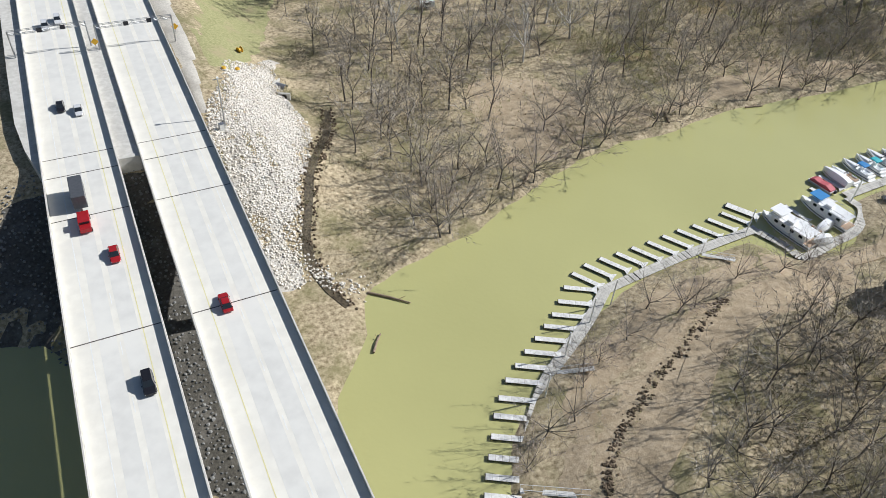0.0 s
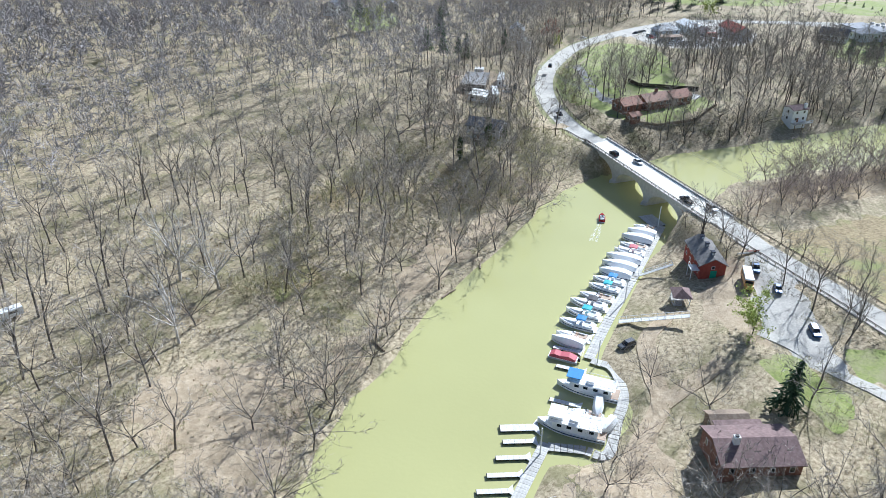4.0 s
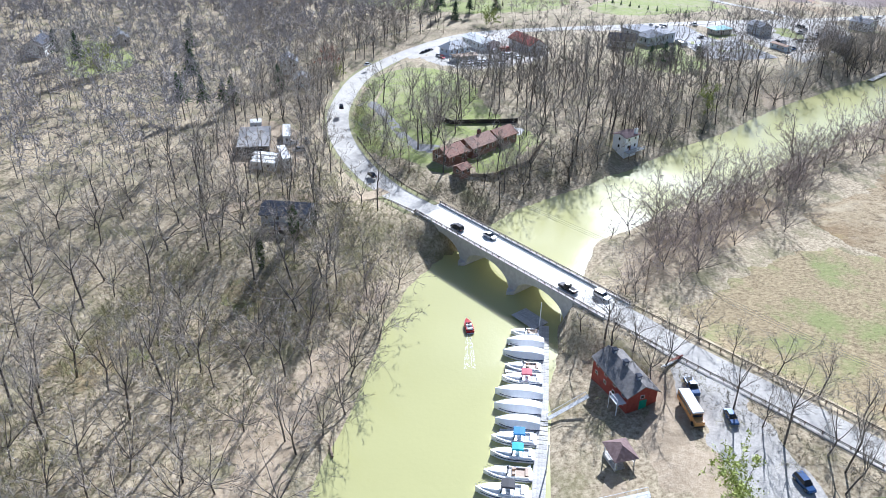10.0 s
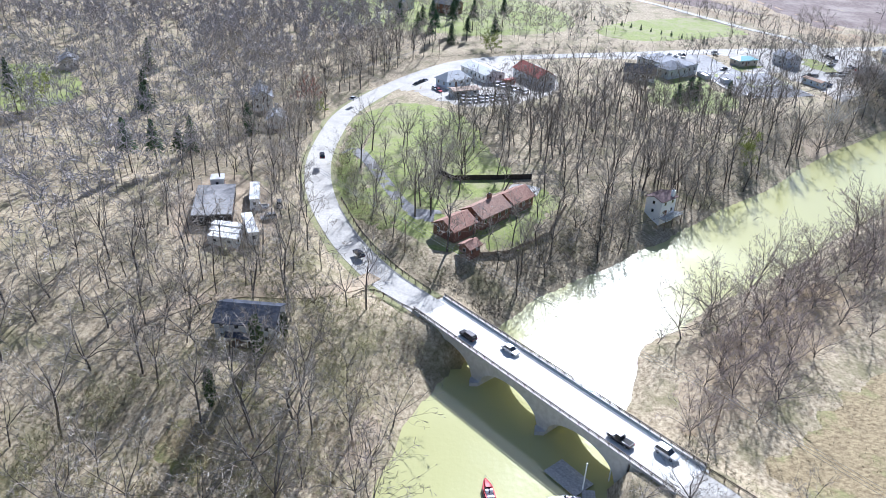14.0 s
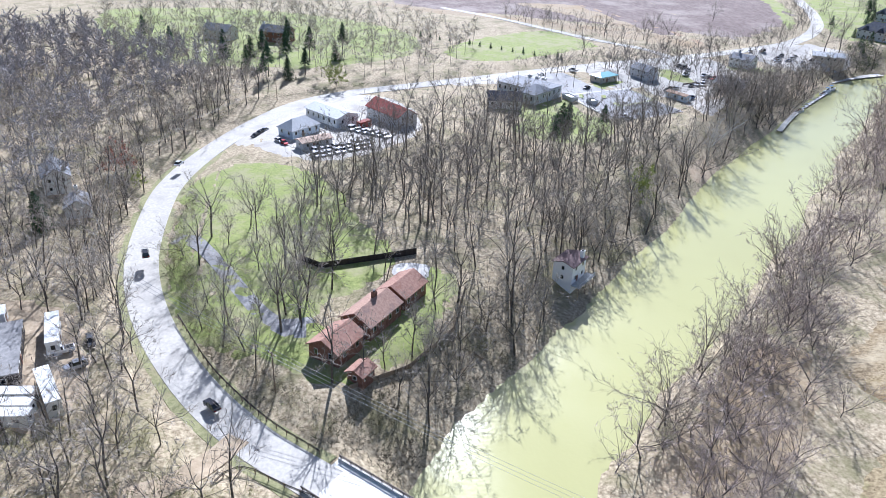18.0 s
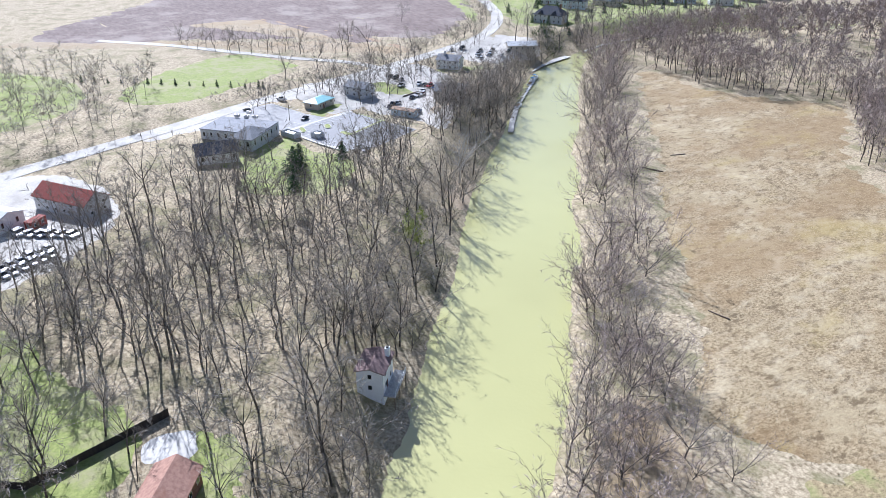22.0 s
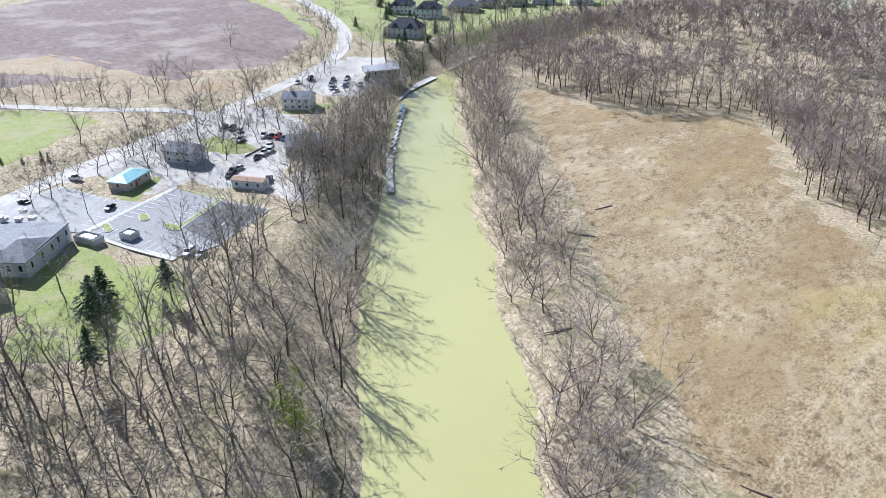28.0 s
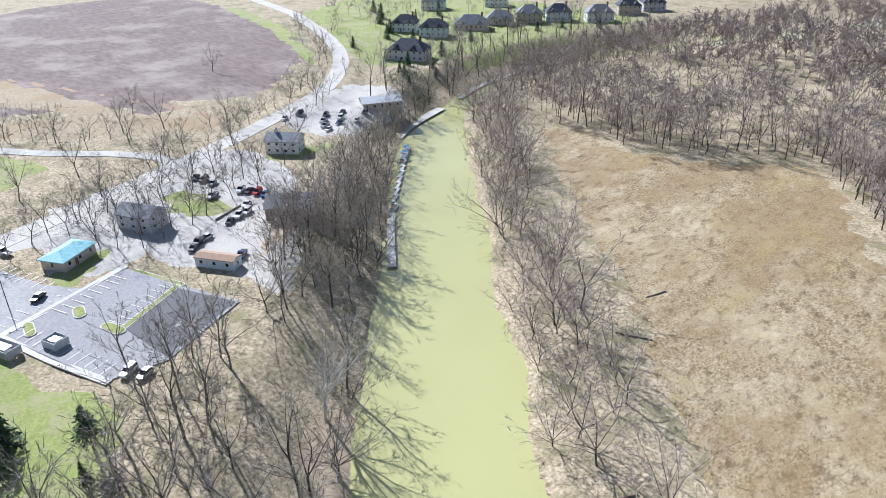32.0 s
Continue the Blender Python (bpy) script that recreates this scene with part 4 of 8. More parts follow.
# single trees that stand out
for kind, x, y, s in (("spread", 71, 60.5, 0.5), ("spread", 92.2, 67, 0.6), ("spread", 96.4, 62.5, 0.75), ("red", 100.4, 62, 0.75), ("spread", 106.4, 37.3, 0.9), ("grey", 66.7, 164, 0.85), ("grey", 70, 148, 0.8), ("spread", 60.6, 112.5, 0.85), ("spread", 180, 142, 0.75), ("tall", 199.8, 129, 0.7), ("red", 203, 122, 0.85), ("spread", 134.6, 131.6, 0.85), ("spread", 126, 137, 0.8), ("spread", 155, 126, 0.8), ("grey", 186, 144.7, 0.9), ("spread", 97, 152, 0.9), ("grey", 223, 159, 1.0), ("grey", 220, 135, 0.95), ("grey", 234, 134, 1.05),
                      ("pale", 128, 170, 0.75), ("pale", 152, 178, 0.8), ("pale", 150, 190, 1.0), ("pale", 96, 196, 0.95), ("pale", 120, 250, 1.0), ("pale", 180, 300, 1.05), ("pale", 466.5, -46.8, 0.95), ("spread", 526, -87, 1.0), ("spread", 531, -92, 0.9), ("red", 521, -82, 1.1), ("grey", 725.5, -177, 0.8), ("spread", 452, -38, 1.0), ("spread", 424, -79, 0.9), ("spread", 350, 0, 0.9), ("spread", 312, 40, 0.85), ("spread", 386, -33, 0.8),
                      ("fir", 162.5, 33.5, 0.95), ("bud", 188, 42.5, 1.0), ("ivied", 269.3, 146, 1.0), ("ivied", 278, 143, 0.65), ("ivied", 254.6, 151.3, 0.8), ("redbud", 443, 179, 1.0), ("bud", 436, 172, 0.6), ("pine", 560, 140, 1.0), ("pine", 572, 138, 1.1), ("fir", 566, 128, 0.9), ("pine", 580, 160, 1.1), ("pine", 596, 142, 1.2), ("fir", 604, 104, 0.8), ("pine", 618, 100, 1.0), ("pine", 361, 209, 1.0), ("pine", 366, 203, 0.9), ("pine", 357, 216, 1.05), ("fir", 401, 191, 0.9), ("pine", 421, 306, 1.1), ("round", 497, 5, 1.0), ("round", 491, 10, 1.1), ("pine", 482, -6, 0.85), ("fir", 477, -2, 0.35), ("pine", 462, 22, 0.9), ("bud", 422, 0, 1.05),
                      ("fir", 470, 262, 1.2), ("fir", 420, 240, 1.2), ("pine", 400, 230, 1.0), ("fir", 380, 205, 0.9), ("pine", 405, 285, 1.2), ("bud", 410, 280, 1.4), ("pine", 590, 130, 1.1), ("pine", 600, 118, 1.1), ("pine", 575, 120, 0.9), ("fir", 612, 150, 1.0), ("fir", 585, 150, 0.9),
                      ("pine", 610, 190, 1.0), ("pine", 630, 130, 1.1), ("fir", 620, 165, 1.1), ("pine", 640, 210, 1.1), ("bud", 555, 105, 1.1), ("fir", 606, -24, 0.25), ("fir", 662, -262, 0.6), ("fir", 656, -250, 0.5), ("fir", 720, -300, 0.7), ("fir", 760, -330, 0.8), ("fir", 775, -345, 0.8),
                      ("fir", 740, -345, 0.7), ("fir", 648, -246, 0.5), ("fir", 641, -240, 0.45), ("fir", 634, -236, 0.45), ("grey", 600, -60, 0.7), ("grey", 588, -48, 0.7), ("grey", 616, -40, 0.8), ("grey", 574, -64, 0.7), ("grey", 622, -62, 0.8), ("grey", 612, -118, 0.8), ("grey", 600, -140, 0.8), ("grey", 632, -174, 0.8),
                      ("grey", 660, -96, 0.9), ("grey", 668, -72, 0.8), ("grey", 690, -60, 0.8), ("grey", 652, -110, 0.9), ("grey", 700, -40, 0.9), ("grey", 646, -136, 0.8), ("grey", 680, -110, 0.7)):
    plant(kind, x, y, s)
for k in range(14):
    plant("fir", 606 + 5.0 * k + rt.uniform(-1, 1), -22 + 5.5 * k, rt.uniform(0.18, 0.3), "young conifers in a row")


# ---- far woods, joined ----
def woods(name, places, arrays, lo, hi, bark, leaf, label, seed):
    r = np.random.RandomState(seed)
    z = land(places)
    join(name, [(arrays[r.randint(len(arrays))], p[0], p[1], h, r.uniform(lo, hi), r.uniform(0, 6.283)) for p, h in zip(places, z)], bark, leaf, label)


FARTREES = [grow(900 + k, 19, 3, 0.4, 0.5, 4, 2, 100, stem=0.15, twig_w=0.22, twig_l=2.7, low=1, lod=2) for k in range(6)]
FARBUSH = [grow(950 + k, 5, 5, 0.05, 0.9, 2, 1, 60, stem=0.16, twig_w=0.075, twig_l=4.2, low=0, lod=2) for k in range(4)]
hill = scatter(1180, [(60, 205), (120, 244), (250, 254), (292, 202), (340, 190), (400, 196), (470, 180), (560, 150), (620, 230), (660, 330), (560, 470), (440, 560), (200, 520), (60, 400)], 6.6, open_ground, 11)
FARTHER = [grow(970 + k, 19, 3, 0.4, 0.5, 3, 1, 70, stem=0.16, twig_w=0.42, twig_l=3.2, low=0, lod=3) for k in range(5)]
away = (hill[:, 1] > 330) | (hill[:, 0] > 500)
woods("woodland", hill[away], FARTHER, 0.85, 1.2, BARKFAR, TWIGHAZE, "distant grey leafless woodland on the hillside", 32)
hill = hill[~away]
woods("woodland", hill, FARTREES, 0.85, 1.2, BARKFAR, TWIGHAZE, "grey leafless woodland on the hillside", 12)
east_w = scatter(760, [(560, -246), (530, -256), (512, -240), (474, -254), (446, -276), (422, -246), (398, -200), (358, -170), (318, -132), (250, -90), (200, -300), (330, -620), (520, -700), (590, -430), (612, -330), (606, -280)], 5.8, open_ground, 13)
away = east_w[:, 1] < -330
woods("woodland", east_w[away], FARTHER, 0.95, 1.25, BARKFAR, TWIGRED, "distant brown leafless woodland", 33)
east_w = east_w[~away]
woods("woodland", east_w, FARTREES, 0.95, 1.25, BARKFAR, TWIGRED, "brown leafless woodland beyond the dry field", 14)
bend_w = scatter(150, [(560, 60), (590, 40), (640, 20), (700, 60), (770, 170), (740, 260), (640, 240), (580, 160)], 10.0, open_ground, 25)
woods("woodland", bend_w, FARTREES, 0.7, 1.0, BARK, TWIG, "scattered leafless trees round the far lawns", 26)
rim = scatter(230, [(556, -244), (530, -256), (512, -242), (474, -254), (446, -276), (422, -246), (398, -200), (358, -170), (318, -132), (304, -150), (344, -190), (380, -222), (404, -268), (440, -304), (480, -280), (512, -268), (540, -282), (570, -262)], 4.3, lambda c: open_ground(c) & (np.array([noise.noise(Vector((a[0] * 0.09, a[1] * 0.09, 31))) for a in c]) > -0.12), 71)
woods("woodland", rim, LIGHT["tall"] + LIGHT["grey"] * 2, 0.7, 1.05, BARK, TWIGRED, "brown leafless trees at the edge of the dry field", 72)
verge_w = np.vstack([scatter(80, strip(ROAD_N, *along(ROAD_N[:, :], 600, 800), 5.5, 13), 4.0, lambda c: np.ones(len(c), bool), 73), scatter(40, strip(ROAD_N, *along(ROAD_N, 576, 780), -12, -5.5), 5.0, lambda c: np.ones(len(c), bool), 74)])
woods("woodland", verge_w, LIGHT["grey"] + LIGHT["spread"], 0.4, 0.75, BARK, TWIG, "leafless trees along the roadside", 75)
house_w = np.vstack([scatter(7, [(318, 96), (330, 84), (350, 76), (372, 68), (392, 74), (380, 84), (356, 84), (340, 96), (326, 104)], 4.2, open_ground, 76), scatter(9, [(338, 120), (352, 112), (372, 104), (392, 112), (380, 132), (352, 134)], 6.0, open_ground, 77), scatter(14, [(366, 54), (384, 50), (394, 34), (384, 26), (379, 36)], 3.6, lambda c: np.hypot(c[:, 0] - 371, c[:, 1] - 43) > 11, 78)])
woods("woodland", house_w, LIGHT["tall"] + LIGHT["grey"], 0.65, 0.9, BARK, TWIG, "grey leafless trees close round the houses", 79)
edge_w = scatter(34, [(640, -132), (662, -96), (720, -56), (760, -20), (730, -14), (684, -44), (640, -84)], 7.0, open_ground, 34)
woods("woodland", edge_w, LIGHT["grey"], 0.5, 0.75, BARK, TWIG, "leafless trees along the side road", 35)
town_w = scatter(46, [(560, 10), (590, -10), (606, -70), (600, -110), (580, -130), (556, -76), (552, -50), (566, -44), (580, -40)], 6.0, lambda c: seg_dist(c, ROAD_N)[0] > 6, 36)
woods("woodland", town_w, LIGHT["grey"], 0.55, 0.85, BARK, TWIG, "leafless trees between the village houses", 37)
river_w = scatter(85, [(515, -64), (540, -84), (560, -124), (590, -168), (606, -206), (598, -196), (570, -158), (540, -124), (512, -94)], 4.0, lambda c: open_ground(c) | (c[:, 1] < -70), 38)
woods("woodland", river_w, LIGHT["grey"] + LIGHT["spread"], 0.65, 1.0, BARK, TWIG, "leafless trees along the village bank", 39)
lane = spline([(498, 155), (514, 150), (528, 144), (542, 122), (556, 95), (563, 72)], 1.1)
woods("hedge", lane + rt.normal(0, 0.4, lane.shape), FARBUSH, 0.28, 0.42, BARK, IVY, "low dark hedge along the road", 40)
hedge_w = scatter(130, [(575, 30), (596, -22), (614, -82), (632, -130), (664, -196), (716, -246), (800, -290), (806, -280), (720, -236), (676, -180), (642, -122), (622, -76), (604, -16), (584, 34)], 4.0, lambda c: np.ones(len(c), bool), 27)
woods("hedgerow", hedge_w[seg_dist(hedge_w, ROAD_N)[0] > 6.5], FARBUSH, 0.8, 1.3, BARK, TWIG, "leafless hedgerow beside the road", 28)
DENSE = [grow(960 + k, 5, 6, 0.05, 0.9, 3, 1, 125, stem=0.2, twig_w=0.1, twig_l=3.6, low=0, lod=2) for k in range(4)]
clumpy = lambda c: open_ground(c) & (np.array([noise.noise(Vector((a[0] * 0.035, a[1] * 0.035, 21))) for a in c]) > 0.08)
dark_b = scatter(95, [(56, 112), (120, 130), (200, 132), (262, 122), (300, 140), (300, 200), (200, 240), (80, 240), (60, 200)], 2.4, clumpy, 81)
woods("thicket", dark_b, DENSE, 0.5, 1.0, BARK, THICKET, "dark olive-brown thickets of tangled brush", 82)
gully = spline([(51, 178), (55, 169), (56.6, 160), (52, 149), (45.5, 138), (39.5, 124), (35, 113)], 1.2)
woods("thicket", np.vstack([gully + rt.normal(0, 0.7, gully.shape), np.array([(57, 195), (60.5, 190), (65, 182), (68, 177), (62, 186), (59, 197), (64, 188)])]), DENSE, 0.18, 0.4, BARK, THICKET, "dark brush along the drainage ditch", 83)
edge_b = scatter(150, strip(BANK_N, *along(BANK_N, 330, 560), 0.6, 9), 2.2, lambda c: ~inside(c, RIVER) & (np.hypot(c[:, 0] - 371, c[:, 1] - 42) > 10), 84)
woods("thicket", edge_b, DENSE, 0.4, 0.85, BARK, THICKET, "dark brush overhanging the steep bank", 85)
inner_b = scatter(110, strip(ROAD_N, 2, 30, -13, -6.8), 2.4, lambda c: np.ones(len(c), bool), 86)
woods("thicket", inner_b, DENSE, 0.3, 0.6, BARK, THICKET, "brown scrub between the road and the lawn", 87)
slope_b = scatter(90, [(296, 104), (310, 92), (330, 76), (360, 48), (372, 52), (350, 74), (326, 96), (312, 112), (300, 110)], 2.4, open_ground, 88)
woods("thicket", slope_b, DENSE, 0.4, 0.8, BARK, THICKET, "dark brush on the steep bank below the house", 89)
town_b = scatter(60, [(650, -262), (700, -252), (760, -290), (840, -330), (800, -430), (700, -470), (640, -440), (640, -320)], 11.0, lambda c: seg_dist(c, ROAD_N)[0] > 8, 90)
woods("woodland", town_b, FARTREES, 0.4, 0.75, BARK, TWIG, "leafless trees among the far houses", 91)
for x, y, s in ((664, -292, 0.7), (680, -262, 0.55), (700, -304, 0.7), (716, -268, 0.5), (678, -334, 0.6), (702, -368, 0.7), (666, -388, 0.6), (660, -408, 0.6), (640, -424, 0.6), (730, -312, 0.7), (750, -380, 0.8), (800, -360, 0.8), (690, -430, 0.7), (620, -446, 0.6), (648, -268, 0.5), (640, -262, 0.45)):
    plant("fir", x, y, s)
yard_b = scatter(100, [(268, 128), (300, 138), (318, 150), (330, 158), (310, 168), (270, 160)], 3.4, open_ground, 92)
woods("thicket", yard_b, DENSE, 0.5, 1.0, BARK, TWIGTAN, "tall tan scrub beside the lane", 93)
bend_b = scatter(95, [(440, 180), (500, 160), (560, 150), (600, 190), (640, 240), (560, 262), (480, 245), (440, 215)], 7.0, open_ground, 94)
woods("woodland", bend_b, FARTREES, 0.7, 1.0, BARK, TWIG, "grey leafless trees above the road's bend", 95)
bank_b = scatter(85, [(238, 120), (262, 115), (282, 110), (292, 114), (299, 124), (296, 136), (276, 138), (262, 132), (244, 130)], 1.9, lambda c: open_ground(c) & (on_grid(to_bank, c) > 6.5), 96)
woods("thicket", bank_b, DENSE, 0.35, 0.8, BARK, TWIGTAN, "tan-brown brush on the slope beside the bridge", 97)
road_b = np.vstack([scatter(70, strip(ROAD_S, 0, 4, -12, -5.5), 2.2, lambda c: np.ones(len(c), bool), 98), scatter(40, strip(ROAD_S, 0, 3, 5.6, 10), 2.2, lambda c: np.ones(len(c), bool), 99)])
woods("thicket", road_b, DENSE, 0.25, 0.6, BARK, THICKET, "brown scrub on the road embankment", 100)
outer_w = scatter(48, strip(ROAD_N, 2, 34, 6.5, 15), 4.0, lambda c: np.hypot(c[:, 0] - 300, c[:, 1] - 134) > 9, 101)
woods("woodland", outer_w, LIGHT["grey"] + LIGHT["tall"] + LIGHT["shrub"], 0.5, 0.9, BARK, TWIG, "leafless trees and shrubs along the road's outer edge", 102)
corner_b = scatter(70, [(612, -222), (622, -240), (640, -254), (656, -250), (650, -236), (630, -224)], 2.2, lambda c: np.ones(len(c), bool), 108)
woods("hedge", corner_b, DENSE, 0.4, 0.85, BARK, IVY, "dark evergreen hedge at the river's corner", 109)
tan_b = scatter(150, [(150, 140), (190, 142), (214, 130), (262, 126), (276, 138), (268, 160), (250, 186), (200, 190), (150, 176)], 3.2, lambda c: open_ground(c) & (np.array([noise.noise(Vector((a[0] * 0.04, a[1] * 0.04, 13))) for a in c]) > -0.1), 110)
woods("thicket", tan_b, DENSE, 0.6, 1.3, BARK, TWIGTAN, "tall tan and olive thickets under the trees", 111)
dock_b = scatter(110, [(98, 50), (128, 50), (142, 28), (122, 0), (92, 8), (82, 34)], 2.4, open_ground, 112)
woods("thicket", dock_b, DENSE, 0.4, 0.95, BARK, THICKET, "dark brown brush behind the dirt bank", 113)
shore_w = np.vstack([scatter(46, strip(BANK_N, *along(BANK_N, 330, 590), 0.0, 4), 4.0, lambda c: np.hypot(c[:, 0] - 371, c[:, 1] - 42) > 13, 103), scatter(15, strip(BANK_N, *along(BANK_N, 62, 270), 0.2, 3.5), 8.0, lambda c: np.ones(len(c), bool), 104)])
woods("woodland", shore_w, LIGHT["spread"] + LIGHT["red"], 0.75, 1.2, BARK, TWIG, "bare trees leaning out over the water's edge", 105)
shore_b = scatter(120, strip(BANK_N, *along(BANK_N, 46, 270), 0.0, 4), 1.6, lambda c: np.array([noise.noise(Vector((a[0] * 0.07, a[1] * 0.07, 5))) for a in c]) > 0.0, 106)
woods("thicket", shore_b, DENSE, 0.15, 0.45, BARK, THICKET, "dark roots and brush along the waterline", 107)
brush = scatter(240, [(58, 112), (120, 126), (262, 120), (300, 140), (300, 200), (200, 260), (80, 240)], 3.0, open_ground, 15)
woods("underbrush", brush, FARBUSH, 0.4, 0.9, BARK, TWIGTAN, "tangled leafless underbrush on the wood's floor", 16)
east_b = scatter(330, strip(BANK_S, *along(BANK_S, 300, 600), -1, -22), 2.5, open_ground, 17)
woods("underbrush", east_b, FARBUSH, 0.4, 0.8, BARK, TWIGRED, "tangled brown brush along the bank", 18)
west_b = scatter(240, np.vstack([strip(BANK_N, *along(BANK_N, 312, 560), 1, 30)]), 3.0, open_ground, 19)
woods("underbrush", west_b, FARBUSH, 0.4, 0.85, BARK, TWIG, "tangled grey brush under the bank trees", 20)
mar_b = scatter(420, [(60, 20), (92, 44), (128, 50), (160, 56), (192, 62), (214, 66), (240, 64), (206, 62), (182, 36), (176, 10), (130, -20), (70, -20)], 2.4, lambda c: open_ground(c) | ((c[:, 1] > 60) & (c[:, 1] < 68)), 29)
woods("underbrush", mar_b, FARBUSH, 0.3, 0.7, BARK, TWIGTAN, "tangled tan brush on the marina bank", 30)
scar = spline([(109, 59.5), (100, 58.5), (94, 57), (86, 53), (81, 51.5), (76, 48), (69, 44), (61, 38.5), (55, 33)], 0.9)
scar = scar + rt.normal(0, 0.35, scar.shape)
woods("dead_stalks", scar, FARBUSH, 0.14, 0.26, BARK, TWIGTAN, "line of dead stalks along an eroded bank edge", 31)

def tuft(seed):
    r = np.random.RandomState(seed)
    v, f = [], []
    for k in range(9):
        a, t = r.uniform(0, 6.283), r.uniform(0.25, 0.95)
        d = np.array((math.cos(a) * t, math.sin(a) * t, 1.0)) * r.uniform(0.4, 0.9)
        s = np.array((-math.sin(a), math.cos(a), 0)) * r.uniform(0.05, 0.1)
        c = np.array((r.normal(0, 0.16), r.normal(0, 0.16), -0.05))
        b = len(v)
        v.extend((c - s, c + s, c + d + s * 0.3, c + d - s * 0.3))
        f.append((b, b + 1, b + 2, b + 3))
    return v, f


def tufts(name, places, lo, hi, mats, label, seed):
    """Clumps of dead grass, one mesh for each colour."""
    r = np.random.RandomState(seed)
    kinds = [tuft(seed + k) for k in range(6)]
    root = thing(name, pose(0, 0, 0), label, "grass", kind="stuff")
    for j, mt in enumerate(mats):
        own = places[j::len(mats)]
        vs, fs, n = [], [], 0
        for (x, y), z in zip(own, land(own)):
            v, f = kinds[r.randint(6)]
            a, s = r.uniform(0, 6.283), r.uniform(lo, hi)
            c, d = math.cos(a) * s, math.sin(a) * s
            v = np.array(v)
            vs.append(np.column_stack([v[:, 0] * c - v[:, 1] * d + x, v[:, 0] * d + v[:, 1] * c + y, v[:, 2] * s + z + 0.1]))
            fs.append(np.array(f) + n)
            n += len(v)
        from_arrays("grass_tufts", np.vstack(vs), np.vstack(fs), mt, root)["kind"] = "stuff"


STRAW = material("pale_straw", (0.44, 0.37, 0.24), (0.60, 0.52, 0.36), 1.5, 0.95, 0.0)
RUSSET = material("russet_stalks", (0.24, 0.165, 0.09), (0.36, 0.26, 0.15), 1.5, 0.95, 0.0)
DRYTUFT = material("dry_tufts", (0.34, 0.27, 0.165), (0.48, 0.39, 0.26), 1.5, 0.95, 0.0)
rough_ground = lambda c: open_ground(c) & (np.array([noise.noise(Vector((a[0] * 0.06, a[1] * 0.06, 9))) for a in c]) > -0.15)
tufts("dry_grass", scatter(5200, [(330, -8), (350, -30), (374, -56), (404, -82), (432, -112), (459, -142), (500, -178), (520, -220), (440, -250), (400, -200), (350, -160), (300, -110), (280, -60), (300, -20)], 1.1, rough_ground, 61), 0.2, 0.5, (STRAW, DRYTUFT, DRYTUFT), "clumps of dead straw-coloured grass", 62)
tufts("dry_grass", scatter(1500, [(258, 40), (292, 8), (302, -18), (285, -40), (255, -38), (215, -28), (206, -4), (224, 16), (243, 34)], 1.0, open_ground, 63), 0.2, 0.5, (STRAW, DRYTUFT), "clumps of dead grass in the meadow", 64)
tufts("dead_weeds", scatter(1900, [(40, 100), (110, 122), (180, 124), (262, 118), (290, 140), (250, 200), (120, 200), (62, 180)], 1.2, open_ground, 65), 0.3, 0.85, (RUSSET, STRAW, TWIGTAN), "dead weeds on the flood plain", 66)
fill(scatter(14, strip(ROAD_S, 0, 4, 6.5, 13), 6.0, lambda c: np.ones(len(c), bool), 67), ["grey", "shrub", "tall"], [3, 3, 1], 0.45, 0.7)


# ---- paints and building materials ----
def plain(name, c, rough=0.5, metal=0.0, spec=0.5, dirt=0.12, size=0.6):
    d = tuple(max(0.0, v * (1 - dirt)) for v in c)
    return material(name, d, c, size, rough, 0.03, metal=metal, spec=spec)


WHITE = plain("white_gelcoat", (0.86, 0.86, 0.85), 0.3, dirt=0.06)
WHITEPAINT = plain("white_paint", (0.80, 0.80, 0.77), 0.6)
COVER = plain("white_boat_cover", (0.88, 0.89, 0.89), 0.6, dirt=0.05)
NAVY = plain("navy_canvas", (0.03, 0.05, 0.12), 0.7)
BLACKCANVAS = plain("black_canvas", (0.025, 0.025, 0.03), 0.7)
BLUECANVAS = plain("blue_canvas", (0.02, 0.21, 0.50), 0.7)
TEALCANVAS = plain("turquoise_canvas", (0.03, 0.42, 0.48), 0.7)
REDCANVAS = plain("faded_red_canvas", (0.50, 0.10, 0.12), 0.7)
TANSEAT = plain("tan_vinyl", (0.42, 0.30, 0.20), 0.6)
GLASSDARK = plain("dark_glass", (0.02, 0.025, 0.03), 0.08, spec=0.6)
STEEL = plain("galvanised_steel", (0.45, 0.46, 0.47), 0.4, 0.8)
DARKSTEEL = plain("weathered_steel", (0.07, 0.055, 0.045), 0.7, 0.3)
RUBBER = plain("black_rubber", (0.02, 0.02, 0.02), 0.8)
FLOATBLACK = plain("black_float", (0.03, 0.03, 0.03), 0.6)
DOCKWOOD = material("weathered_dock_boards", (0.42, 0.40, 0.36), (0.58, 0.56, 0.51), 0.5, 0.85, 0.1, vary=0.12)
DOCKWHITE = material("pale_dock_deck", (0.62, 0.61, 0.58), (0.76, 0.75, 0.72), 0.6, 0.8, 0.08, vary=0.06)
TIMBER = material("grey_timber", (0.20, 0.15, 0.105), (0.32, 0.25, 0.18), 0.4, 0.9, 0.2, vary=0.15)
FENCEWOOD = material("dark_fence_boards", (0.035, 0.03, 0.028), (0.07, 0.06, 0.05), 0.4, 0.9, 0.1, vary=0.15)
REDWALL = material("red_boards", (0.26, 0.055, 0.04), (0.33, 0.08, 0.055), 0.8, 0.8, 0.1)
